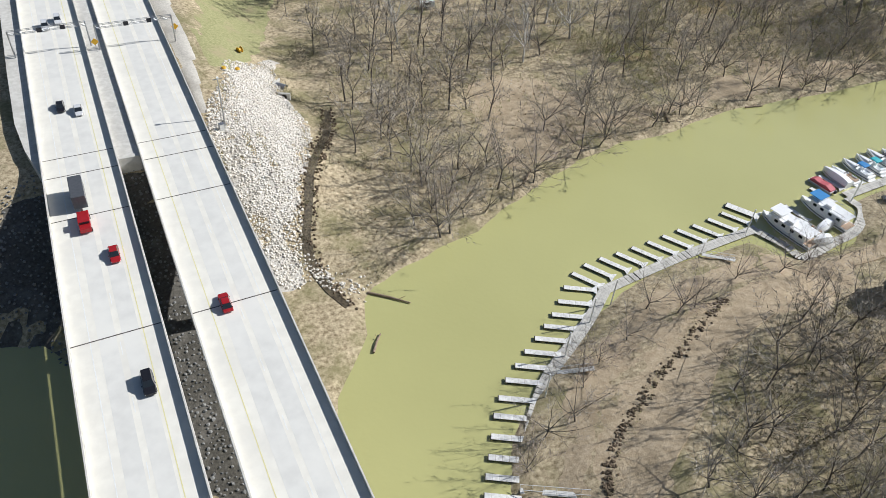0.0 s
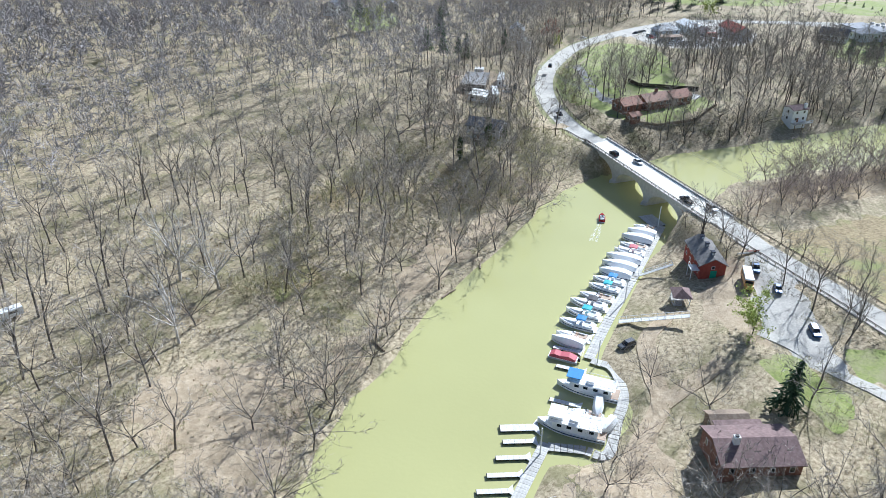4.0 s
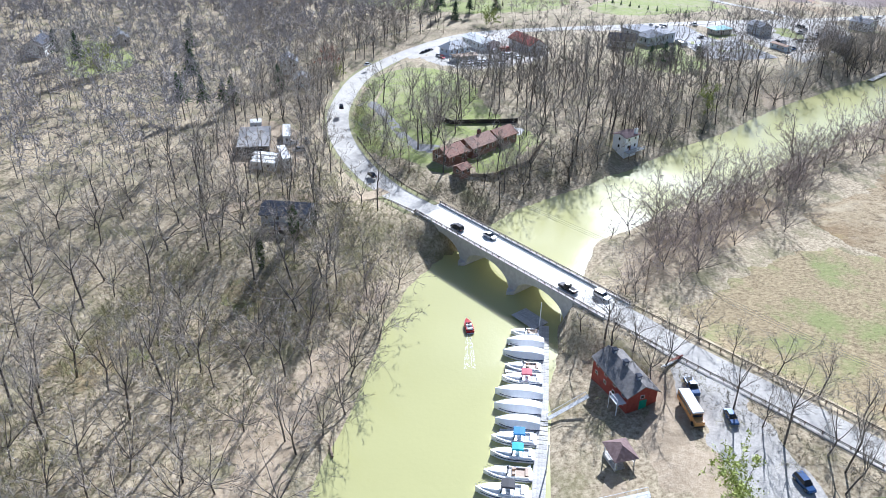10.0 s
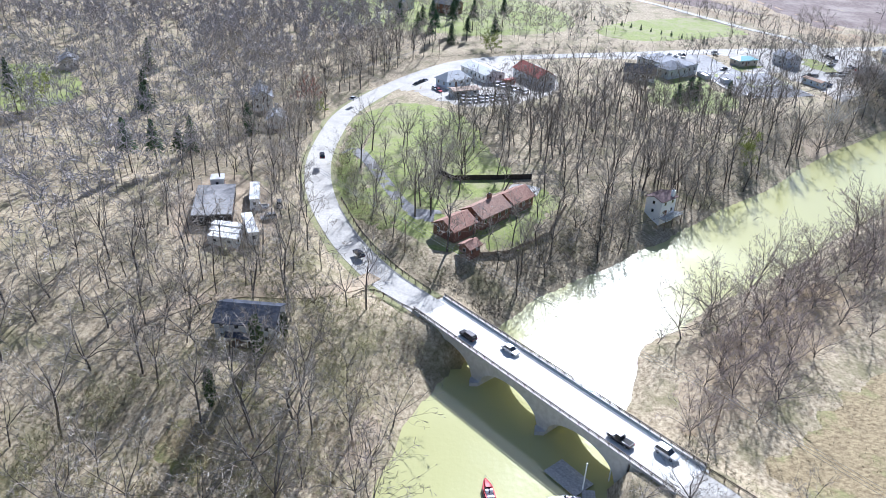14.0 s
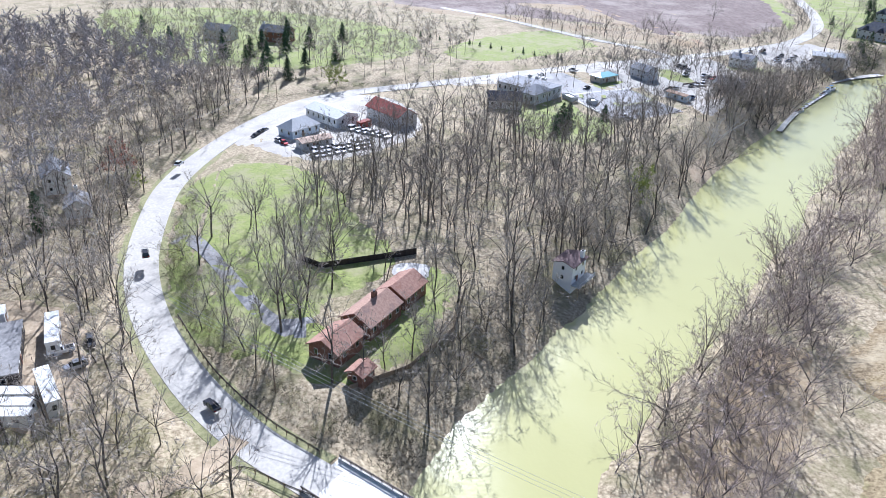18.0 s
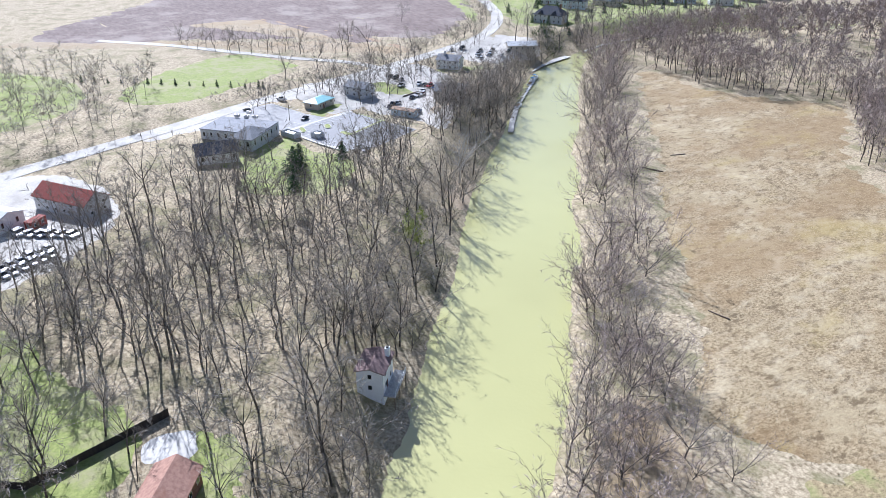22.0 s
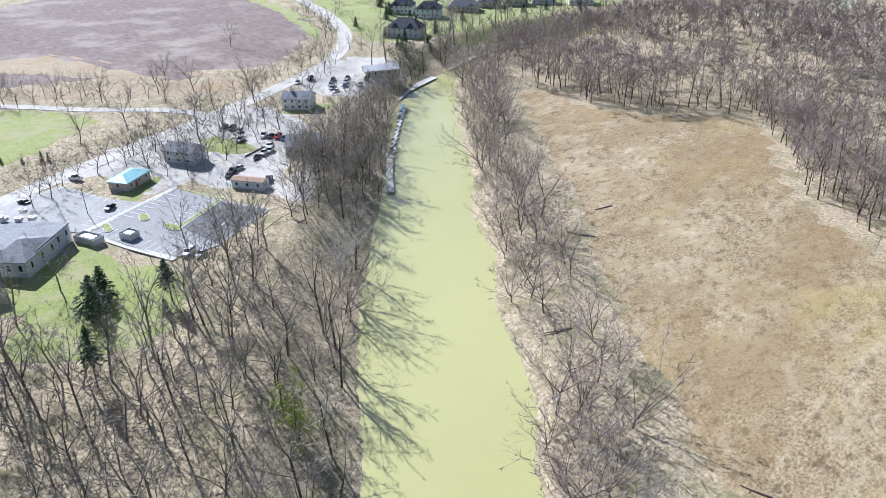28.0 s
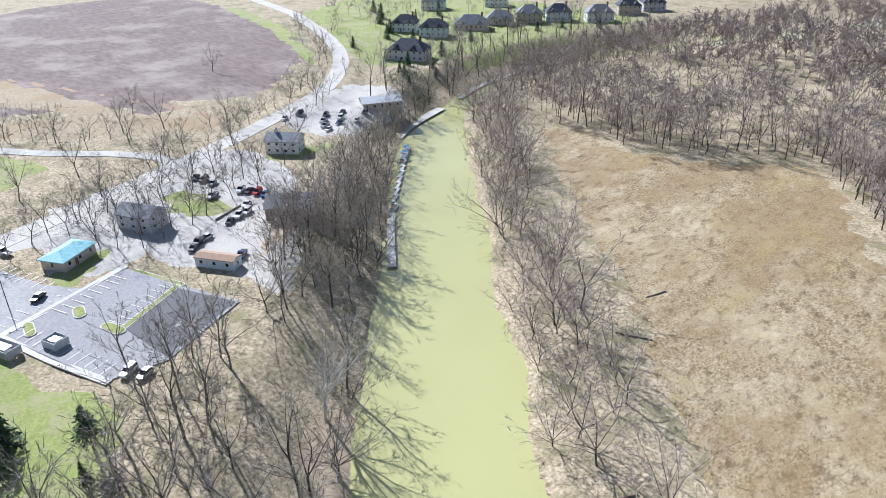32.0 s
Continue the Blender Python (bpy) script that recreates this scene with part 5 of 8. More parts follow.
GREYWALL = material("grey_siding", (0.50, 0.51, 0.52), (0.60, 0.61, 0.62), 0.8, 0.8, 0.1)
BLUEWALL = material("pale_blue_siding", (0.52, 0.60, 0.66), (0.62, 0.69, 0.74), 0.8, 0.8, 0.1)
TANWALL = material("tan_siding", (0.48, 0.42, 0.34), (0.56, 0.50, 0.41), 0.8, 0.8, 0.1)
BRICKWALL = material("brown_brick", (0.17, 0.085, 0.06), (0.26, 0.14, 0.10), 0.5, 0.9, 0.15)
GREYROOF = material("grey_shingles", (0.23, 0.24, 0.255), (0.32, 0.325, 0.335), 0.7, 0.9, 0.25, (0.18, 0.185, 0.195), 4.0, 0.4)
DARKROOF = material("charcoal_shingles", (0.05, 0.057, 0.075), (0.10, 0.11, 0.135), 0.7, 0.9, 0.25, (0.12, 0.115, 0.11), 4.0, 0.3)
BROWNROOF = material("brown_shingles", (0.185, 0.125, 0.115), (0.25, 0.175, 0.16), 0.7, 0.9, 0.25, (0.15, 0.11, 0.10), 5.0, 0.4)
REDROOF = material("rust_red_shingles", (0.31, 0.175, 0.13), (0.42, 0.25, 0.185), 0.7, 0.9, 0.25, (0.30, 0.15, 0.10), 4.0, 0.4)
PALEROOF = material("pale_metal_roof", (0.55, 0.56, 0.55), (0.64, 0.65, 0.64), 0.8, 0.5, 0.05, (0.48, 0.48, 0.46), 5.0, 0.4)
TEALROOF = material("teal_metal_roof", (0.30, 0.60, 0.62), (0.40, 0.69, 0.70), 0.8, 0.3, 0.05)
TANROOF = material("tan_rusty_roof", (0.42, 0.30, 0.215), (0.52, 0.39, 0.29), 0.7, 0.8, 0.1, (0.36, 0.25, 0.18), 4.0, 0.4)
DULLROOF = material("dull_grey_shingles", (0.19, 0.18, 0.168), (0.265, 0.25, 0.235), 0.7, 0.9, 0.2, (0.155, 0.145, 0.135), 4.0, 0.4)
VENTBLUE = plain("slate_blue_vent", (0.07, 0.09, 0.15), 0.6)
WHITELINE = plain("white_road_paint", (0.78, 0.78, 0.75), 0.7)
YELLOWLINE = plain("faded_yellow_paint", (0.74, 0.68, 0.34), 0.7)
SIGNYELLOW = plain("yellow_sign", (0.75, 0.42, 0.02), 0.5)
TIREMARK = material("worn_lane", (0.63, 0.615, 0.57), (0.69, 0.675, 0.625), 2.5, 0.85, 0.0, (0.73, 0.71, 0.65), 18.0, 0.5)
BUSYELLOW = plain("school_bus_orange", (0.66, 0.33, 0.10), 0.45)
PAINTS = {n: plain(n + "_car_paint", c, 0.25, 0.2) for n, c in {"white": (0.78, 0.78, 0.78), "black": (0.02, 0.02, 0.025), "silver": (0.42, 0.43, 0.45), "red": (0.42, 0.02, 0.025), "blue": (0.03, 0.08, 0.20), "grey": (0.11, 0.115, 0.125)}.items()}


# ---- highway on two decks ----
HW = pose(0, 60, 0, 0, 0, -2.1)
TOP = 17.5
hwm = lambda u, v, z=0, rz=0: HW @ pose(u, v, z, 0, 0, rz)


def deck(u0, u1, label):
    d = thing("highway_bridge", HW.copy(), label, "bridge", kind="structure")
    part("slab", boxed(u0, u1, -240, 420, TOP - 0.35, TOP), DECKCON, d)
    for k in range(5):
        u = u0 + 0.5 + k * (u1 - u0 - 1.0) / 4
        part("girder", boxed(u - 0.3, u + 0.3, -240, 86, TOP - 2.2, TOP - 0.352), CONCRETE, d)
    for u in (u0, u1 - 0.4):
        bm = bmesh.new()
        for a, b, h in ((0, 0.4, 0.25), (0.08, 0.32, 1.0)):
            box(bm, u + a, u + b, -240, 420, TOP + 0.002 if h < 0.5 else TOP + 0.25, TOP + h)
        part("parapet", bm, CONCRETE, d)
    for v in (-110, -30, 42):
        part("pier_cap", boxed(u0 + 0.6, u1 - 0.6, v - 1.0, v + 1.0, TOP - 3.6, TOP - 2.2), CONCRETE, d)
        for u in (u0 + 3, (u0 + u1) / 2, u1 - 3):
            bm = bmesh.new()
            tube(bm, (u, v, -4), (u, v, TOP - 3.6), 0.75, 0.75, 12)
            part("pier_column", bm, CONCRETE, d)
    lane = (u0 + u1) / 2 + 0.3
    for k, u in enumerate((lane - 1.8, lane + 1.9)):
        part("worn_lane", boxed(u - 1.35, u + 1.35, -240, 420, TOP + 0.001, TOP + 0.005), TIREMARK, d)
    part("edge_line", boxed(u0 + 3.3, u0 + 3.46, -240, 420, TOP + 0.001, TOP + 0.009), WHITELINE if u0 < 0 else YELLOWLINE, d)
    part("edge_line", boxed(u1 - 3.46, u1 - 3.3, -240, 420, TOP + 0.001, TOP + 0.009), YELLOWLINE if u0 < 0 else WHITELINE, d)
    for v in np.arange(-60, 240, 12.2):
        part("lane_dash", boxed(lane - 0.07, lane + 0.07, v, v + 3, TOP + 0.006, TOP + 0.011), WHITELINE, d)
    for v in (64, 79, 86, -20, 30):
        part("expansion_joint", boxed(u0 + 0.4, u1 - 0.4, v, v + 0.22, TOP + 0.006, TOP + 0.013), DARKSTEEL, d)
    return d


deck(-14.6, 0.4, "long pale concrete highway deck carrying southbound lanes")
deck(4.8, 20.4, "long pale concrete highway deck carrying northbound lanes")
med = thing("median", HW.copy(), "concrete strip between the two carriageways", "median", kind="structure")
part("slab", boxed(0.402, 4.798, 82, 420, TOP - 1.5, TOP + 0.12), CONCRETE, med)
part("end_wall", boxed(0.402, 4.798, 80.8, 81.998, 6, TOP + 0.3), CONCRETE, med)
wingwall = thing("retaining_wall", HW.copy(), "tall pale concrete wing wall beside the highway", "wall", kind="structure")
bm = bmesh.new()
solid(bm, [(-14.62, 80), (-14.62, 420), (-20, 420), (-19, 130), (-18.6, 104), (-17.2, 92)], 2, TOP - 0.2)
part("wall", bm, CONCRETE, wingwall)
for u0, u1 in ((-14.5, 0.3), (4.9, 20.3)):
    ab = thing("abutment", HW.copy(), "concrete bridge abutment above the rock slope", "abutment", kind="structure")
    part("wall", boxed(u0, u1, 86.2, 88, 6, TOP - 0.36), CONCRETE, ab)
patch("gravel_shoulder", [tuple((HW @ Vector((u, v, 0)))[:2]) for u, v in ((20.5, 84), (20.5, 230), (25.5, 225), (26.5, 140), (25, 118), (22.5, 95))], GRAVEL, "grey gravel shoulder beside the highway", "gravel", lift=0.4, step=2.0)


def gantry(u0, u1, v, foot):
    g = thing("sign_gantry", hwm(0, v, TOP), "galvanised truss gantry over the highway with signs", "gantry")
    for u in (u0, u1):
        bm = bmesh.new()
        tube(bm, (u, 0, foot - TOP), (u, 0, 6.9), 0.22, 0.18, 8)
        part("post", bm, STEEL, g)
    for y, z in ((-0.35, 6.0), (0.35, 6.0), (-0.35, 6.9), (0.35, 6.9)):
        bm = bmesh.new()
        tube(bm, (u0, y, z), (u1, y, z), 0.07, 0.07, 5)
        part("chord", bm, STEEL, g)
    n = int((u1 - u0) / 1.2)
    for k in range(n):
        a, b = u0 + (u1 - u0) * k / n, u0 + (u1 - u0) * (k + 1) / n
        bm = bmesh.new()
        tube(bm, (a, -0.35, 6.0 if k % 2 else 6.9), (b, -0.35, 6.9 if k % 2 else 6.0), 0.04, 0.04, 4)
        part("brace", bm, STEEL, g)
    for f in (0.4, 0.7):
        u = u0 + (u1 - u0) * f
        part("lane_signal", boxed(u - 0.6, u + 0.6, -0.6, -0.42, 5.9, 7.0), BLACKCANVAS, g)


gantry(-16.6, 1.6, 137, 10)
gantry(3.4, 22.6, 134, 15)


def yellow_sign(m, big):
    s = thing("warning_sign", m, "yellow diamond warning sign on a steel post", "sign")
    bm = bmesh.new()
    tube(bm, (0, 0, -0.5), (0, 0, 3.4), 0.06, 0.06, 6)
    part("post", bm, STEEL, s)
    r = big * 0.75
    bm = bmesh.new()
    solid(bm, [(0, -r), (r, 0), (0, r), (-r, 0)], 0, 0.04)
    bm.transform(pose(0, -0.09, 2.9, 90, 0, 0))
    part("plate", bm, SIGNYELLOW, s)


yellow_sign(hwm(2.6, 133, TOP + 0.1), 1.3)
yellow_sign(hwm(23.5, 138, 16.4), 1.3)
lp = thing("light_pole", pose(28.3, 149, ground_z(28.3, 149)), "tall galvanised camera pole beside a cabinet", "pole")
bm = bmesh.new()
tube(bm, (0, 0, -0.5), (0, 0, 12.5), 0.2, 0.11, 8)
part("shaft", bm, STEEL, lp)
part("arm", boxed(-1.1, 1.1, -0.06, 0.06, 12.1, 12.25), STEEL, lp)
part("camera_head", boxed(-0.25, 0.25, -0.35, 0.2, 12.26, 12.7), WHITEPAINT, lp)
cb = thing("control_cabinet", pose(27.3, 147.5, ground_z(27.3, 147.5)), "grey steel roadside cabinet on a concrete pad", "cabinet")
part("pad", boxed(-1.4, 1.4, -1.2, 1.2, -0.6, 0.15), CONCRETE, cb)
part("body", boxed(-0.7, 0.5, -0.5, 0.5, 0.152, 1.7), STEEL, cb)
part("door", boxed(-0.62, 0.42, -0.54, -0.502, 0.25, 1.6), WHITEPAINT, cb)
sl = thing("street_lamp", pose(549.3, -13.8, ground_z(549.3, -13.8)), "tall dark steel lamp post in the car park", "street lamp")
bm = bmesh.new()
tube(bm, (0, 0, -0.4), (0, 0, 9.0), 0.13, 0.09, 8)
part("shaft", bm, DARKSTEEL, sl)
part("arm", boxed(-0.05, 0.05, -1.6, 1.6, 8.9, 9.0), DARKSTEEL, sl)
for y in (-1.5, 1.5):
    part("lamp_head", boxed(-0.18, 0.18, y - 0.35, y + 0.35, 8.75, 8.898), STEEL, sl)
for px, py in ((36.0, 178.0), (40.0, 180.0)):
    drum = thing("sump_cover", pose(px, py, ground_z(px, py)), "yellow capped manhole on the embankment", "manhole")
    bm = bmesh.new()
    tube(bm, (0, 0, -0.3), (0, 0, 0.5), 1.0, 0.95, 12)
    part("ring", bm, CONCRETE, drum)
    bm = bmesh.new()
    tube(bm, (0, 0, 0.502), (0, 0, 0.9), 0.75, 0.5, 10)
    part("cap", bm, SIGNYELLOW, drum)
cv = thing("culvert", pose(50, 172, ground_z(50, 172), 0, 0, -30), "concrete culvert mouth in the ditch", "culvert", kind="structure")
part("headwall", boxed(-1.6, 1.6, -0.3, 0.3, -0.6, 1.5), CONCRETE, cv)
bm = bmesh.new()
tube(bm, (0, -0.32, 0.5), (0, 0.9, 0.5), 0.75, 0.75, 12)
part("pipe", bm, DARKSTEEL, cv)


# ---- vehicles ----
def wheels(v, w, l, r=0.33):
    for y in (-l * 0.31, l * 0.31):
        for x in (-w / 2 + 0.1, w / 2 - 0.1):
            bm = bmesh.new()
            tube(bm, (x - 0.11, y, r), (x + 0.11, y, r), r, r, 12)
            wh = part("wheel", bm, RUBBER, v)
            bm = bmesh.new()
            s = 0.116 if x > 0 else -0.116
            tube(bm, (x + s * 0.9, y, r), (x + s * 1.05, y, r), r * 0.6, r * 0.55, 8)
            part("rim", bm, STEEL, wh)


def loft(bm, rings, cap=True):
    """Skins a row of equal closed rings."""
    vs = [[bm.verts.new(p) for p in ring] for ring in rings]
    for a, b in zip(vs, vs[1:]):
        for i in range(len(a)):
            j = (i + 1) % len(a)
            bm.faces.new((a[i], a[j], b[j], b[i]))
    if cap:
        bm.faces.new(vs[0][::-1])
        bm.faces.new(vs[-1])
    return bm


def car(kind, colour):
    """A car with its front towards +y, on the ground."""
    L, W, H = {"sedan": (4.7, 1.82, 1.45), "suv": (4.8, 1.92, 1.75), "pickup": (5.7, 2.0, 1.9)}[kind]
    v = thing("car" if kind != "pickup" else "pickup_truck", pose(0, 0, -70), f"{colour} {'pickup truck' if kind == 'pickup' else kind} parked with clean paint", "car" if kind != "pickup" else "truck")
    belt = H * 0.58
    prof = [(-L / 2, 0.42, 0.86), (-L / 2 + 0.12, 0.25, 0.96), (-L * 0.3, 0.22, 1.0), (L * 0.2, 0.22, 1.0), (L / 2 - 0.25, 0.26, 0.95), (L / 2, 0.42, 0.80)]
    tops = [belt * 0.86, belt * 0.97, belt, belt, belt * 0.88, belt * 0.74]
    rings = []
    for (y, z0, k), z1 in zip(prof, tops):
        w = W / 2 * k
        rings.append([(-w * 0.93, y, z0), (w * 0.93, y, z0), (w, y, (z0 + z1) * 0.55), (w * 0.9, y, z1), (-w * 0.9, y, z1), (-w, y, (z0 + z1) * 0.55)])
    part("body", loft(bmesh.new(), rings), PAINTS[colour], v)
    ends = {"sedan": (-L * 0.40, -L * 0.24, L * 0.06, L * 0.24), "suv": (-L * 0.47, -L * 0.42, L * 0.08, L * 0.24), "pickup": (-L * 0.10, -L * 0.07, L * 0.10, L * 0.22)}[kind]
    y0, y1, y2, y3 = ends
    w0, w1 = W / 2 * 0.9, W / 2 * 0.72
    rings = [[(-w0, y0, belt), (w0, y0, belt), (w0, y3, belt), (-w0, y3, belt)], [(-w1, y1, H - 0.06), (w1, y1, H - 0.06), (w1, y2, H - 0.06), (-w1, y2, H - 0.06)]]
    part("glasshouse", loft(bmesh.new(), [[(x, y, z - 0.01) for x, y, z in r] for r in rings]), GLASSDARK, v, "dark glass")
    part("roof", boxed(-w1 * 0.98, w1 * 0.98, y1, y2, H - 0.068, H), PAINTS[colour], v)
    for s in (-1, 1):
        part("headlight", boxed(s * W * 0.32 - 0.18, s * W * 0.32 + 0.18, L / 2 - 0.14, L / 2 - 0.02, belt * 0.6, belt * 0.74), WHITE, v)
        part("tail_light", boxed(s * W * 0.34 - 0.14, s * W * 0.34 + 0.14, -L / 2 - 0.01, -L / 2 + 0.1, belt * 0.6, belt * 0.8), PAINTS["red"], v)
        part("mirror", boxed(s * W / 2 - 0.05 + s * 0.05, s * W / 2 + 0.05 + s * 0.05, y3 - 0.5, y3 - 0.34, belt, belt + 0.14), PAINTS[colour], v)
    if kind == "pickup":
        part("cargo_bed", boxed(-W * 0.38, W * 0.38, -L * 0.46, -L * 0.12, belt - 0.04, belt + 0.012), RUBBER, v)
    wheels(v, W, L, 0.33 if kind == "sedan" else 0.38)
    return v


MASTERS = {}


def park(kind, colour, m, group=""):
    if (kind, colour) not in MASTERS:
        MASTERS[kind, colour] = car(kind, colour)
    c = copy_thing(MASTERS[kind, colour], m)
    if group:
        c["group"] = group
    return c


def on_land(x, y, rz=0.0, lift=0.2):
    return pose(x, y, ground_z(x, y) + lift, 0, 0, rz)


for kind, colour, u, v, rz in (("sedan", "red", -4.6, 50, 180), ("suv", "black", -4.1, 17.5, 180), ("sedan", "red", 10.8, 30, 0), ("sedan", "black", -8.6, 107, 180), ("sedan", "white", -5.0, 104, 180), ("suv", "white", -8.4, 152, 180), ("suv", "white", -5.0, 155, 180)):
    park(kind, colour, hwm(u, v, TOP + 0.012, rz), "traffic on the highway")
tr = thing("box_truck", hwm(-8.4, 61, TOP + 0.012, 180), "red pickup towing a grey box trailer", "truck")
for nm, dims, mt in (("bonnet", (-1.0, 1.0, 1.4, 2.9, 0.5, 1.45), PAINTS["red"]), ("cab", (-1.05, 1.05, -0.6, 1.398, 0.5, 2.1), PAINTS["red"]), ("windscreen", (-0.9, 0.9, 1.05, 1.43, 1.46, 2.0), GLASSDARK), ("bed", (-1.05, 1.05, -3.0, -0.602, 0.5, 1.4), PAINTS["red"]),
                     ("tow_bar", (-0.15, 0.15, -4.5, -3.0, 0.5, 0.7), DARKSTEEL), ("trailer_body", (-1.25, 1.25, -12.0, -4.6, 0.8, 3.6), PAINTS["grey"]), ("trailer_roof", (-1.27, 1.27, -12.02, -4.58, 3.602, 3.68), PAINTS["grey"])):
    bm = boxed(*dims)
    bmesh.ops.bevel(bm, geom=bm.edges[:], offset=0.06, segments=1, affect="EDGES")
    part(nm, bm, mt, tr)
for y in (2.1, -2.0, -8.0, -9.2):
    for x in (-1.0, 1.0):
        bm = bmesh.new()
        tube(bm, (x - 0.14, y, 0.42), (x + 0.14, y, 0.42), 0.42, 0.42, 12)
        part("wheel", bm, RUBBER, tr)


# ---- arch bridge ----
BN, BS = np.array((297.5, 110.0)), np.array((252.5, 63.5))
bd = (BS - BN) / np.linalg.norm(BS - BN)
BLEN = float(np.linalg.norm(BS - BN))
BR = pose(BN[0], BN[1], 0, 0, 0, math.degrees(math.atan2(bd[1], bd[0])))
BTOP, BW = 8.1, 5.0
bridge = thing("arch_bridge", BR, "pale concrete three-arch road bridge over the river", "bridge", kind="structure")
springs = [(0.6, 19.2), (21.2, 39.8), (41.8, 60.4)]
for s in (-1, 1):
    bm = bmesh.new()
    y0, y1 = (s * (BW - 0.45), s * BW)
    xs, lows = [0.0], [-1.5]
    for a, b in springs:
        for k in range(17):
            f = k / 16
            xs.append(a + (b - a) * f)
            lows.append(0.2 + 5.9 * math.sqrt(max(0.0, 1 - (2 * f - 1) ** 2)))
        xs.append(b + 0.001)
        lows.append(-1.5)
        xs.append(b + 1.97)
        lows.append(-1.5)
    order = [(x, z) for x, z in zip(xs, lows)]
    prev = None
    for x, z in order:
        ring = [bm.verts.new((x, y, q)) for y in (y0, y1) for q in (z, BTOP - 0.05)]
        if prev:
            a0, a1, b0, b1 = prev
            c0, c1, d0, d1 = ring
            bm.faces.new((a0, c0, c1, a1))
            bm.faces.new((b0, b1, d1, d0))
            bm.faces.new((a0, b0, d0, c0))
            bm.faces.new((a1, c1, d1, b1))
        prev = ring
    part("spandrel_wall", bm, CONCRETE, bridge)
for a, b in springs:
    bm = bmesh.new()
    prev = None
    for k in range(17):
        f = k / 16
        x, z = a + (b - a) * f, 0.2 + 5.9 * math.sqrt(max(0.0, 1 - (2 * f - 1) ** 2))
        ring = [bm.verts.new((x, y, z + q)) for y in (-BW + 0.46, BW - 0.46) for q in (0, 0.5)]
        if prev:
            for i, j in ((0, 2), (1, 3)):
                bm.faces.new((prev[i], prev[j], ring[j], ring[i]))
        prev = ring
    part("arch_vault", bm, CONCRETE, bridge)
for x in (20.2, 40.8):
    bm = bmesh.new()
    solid(bm, [(x - 1.3, -BW - 0.5), (x, -BW - 2.0), (x + 1.3, -BW - 0.5), (x + 1.3, BW + 0.5), (x, BW + 2.0), (x - 1.3, BW + 0.5)], -3, 1.0)
    part("pier", bm, CONCRETE, bridge)
part("deck", boxed(-3, BLEN + 8, -BW + 0.2, BW - 0.2, BTOP - 0.45, BTOP), DECKCON, bridge)
for s in (-1, 1):
    part("parapet", boxed(-3, BLEN + 8, s * BW - 0.28, s * BW + 0.28, BTOP - 0.3, BTOP + 0.35), CONCRETE, bridge)
    part("rail", boxed(-3, BLEN + 8, s * BW - 0.09, s * BW + 0.09, BTOP + 0.95, BTOP + 1.12), DARKSTEEL, bridge)
    part("rail", boxed(-3, BLEN + 8, s * BW - 0.06, s * BW + 0.06, BTOP + 0.62, BTOP + 0.72), DARKSTEEL, bridge)
    for x in np.arange(-2.5, BLEN + 8, 2.5):
        part("rail_post", boxed(x - 0.09, x + 0.09, s * BW - 0.1, s * BW + 0.1, BTOP + 0.352, BTOP + 1.0), DARKSTEEL, bridge)
    part("wing_wall", boxed(BLEN - 1.6, BLEN + 9, s * BW - 0.4, s * BW + 0.2, 0, BTOP - 0.31), CONCRETE, bridge)
    part("wing_wall", boxed(-8, 0.55, s * BW - 0.4, s * BW + 0.2, 1, BTOP - 0.31), CONCRETE, bridge)


def guardrail(line, off, z, label):
    """Posts and two rails along a road's edge."""
    p = spline(line, 3.0)
    t = np.gradient(p, axis=0)
    t /= np.linalg.norm(t, axis=1)[:, None]
    p = p + np.column_stack([-t[:, 1], t[:, 0]]) * off
    zz = np.broadcast_to(z, len(p)) if np.ndim(z) == 0 else np.interp(np.linspace(0, 1, len(p)), np.linspace(0, 1, len(z)), z)
    g = thing("guard_rail", pose(p[0][0], p[0][1], zz[0]), label, "guard rail")
    for i in range(len(p)):
        x, y, h = p[i][0] - p[0][0], p[i][1] - p[0][1], zz[i] - zz[0]
        part("post", boxed(x - 0.1, x + 0.1, y - 0.1, y + 0.1, h - 0.6, h + 0.95), TIMBER, g)
    for q, r in ((0.8, 0.12), (0.45, 0.09)):
        for i in range(len(p) - 1):
            a, b = ((p[k][0] - p[0][0], p[k][1] - p[0][1], zz[k] - zz[0] + q) for k in (i, i + 1))
            part("rail", tube(bmesh.new(), a, b, r, r, 4), DARKSTEEL, g)


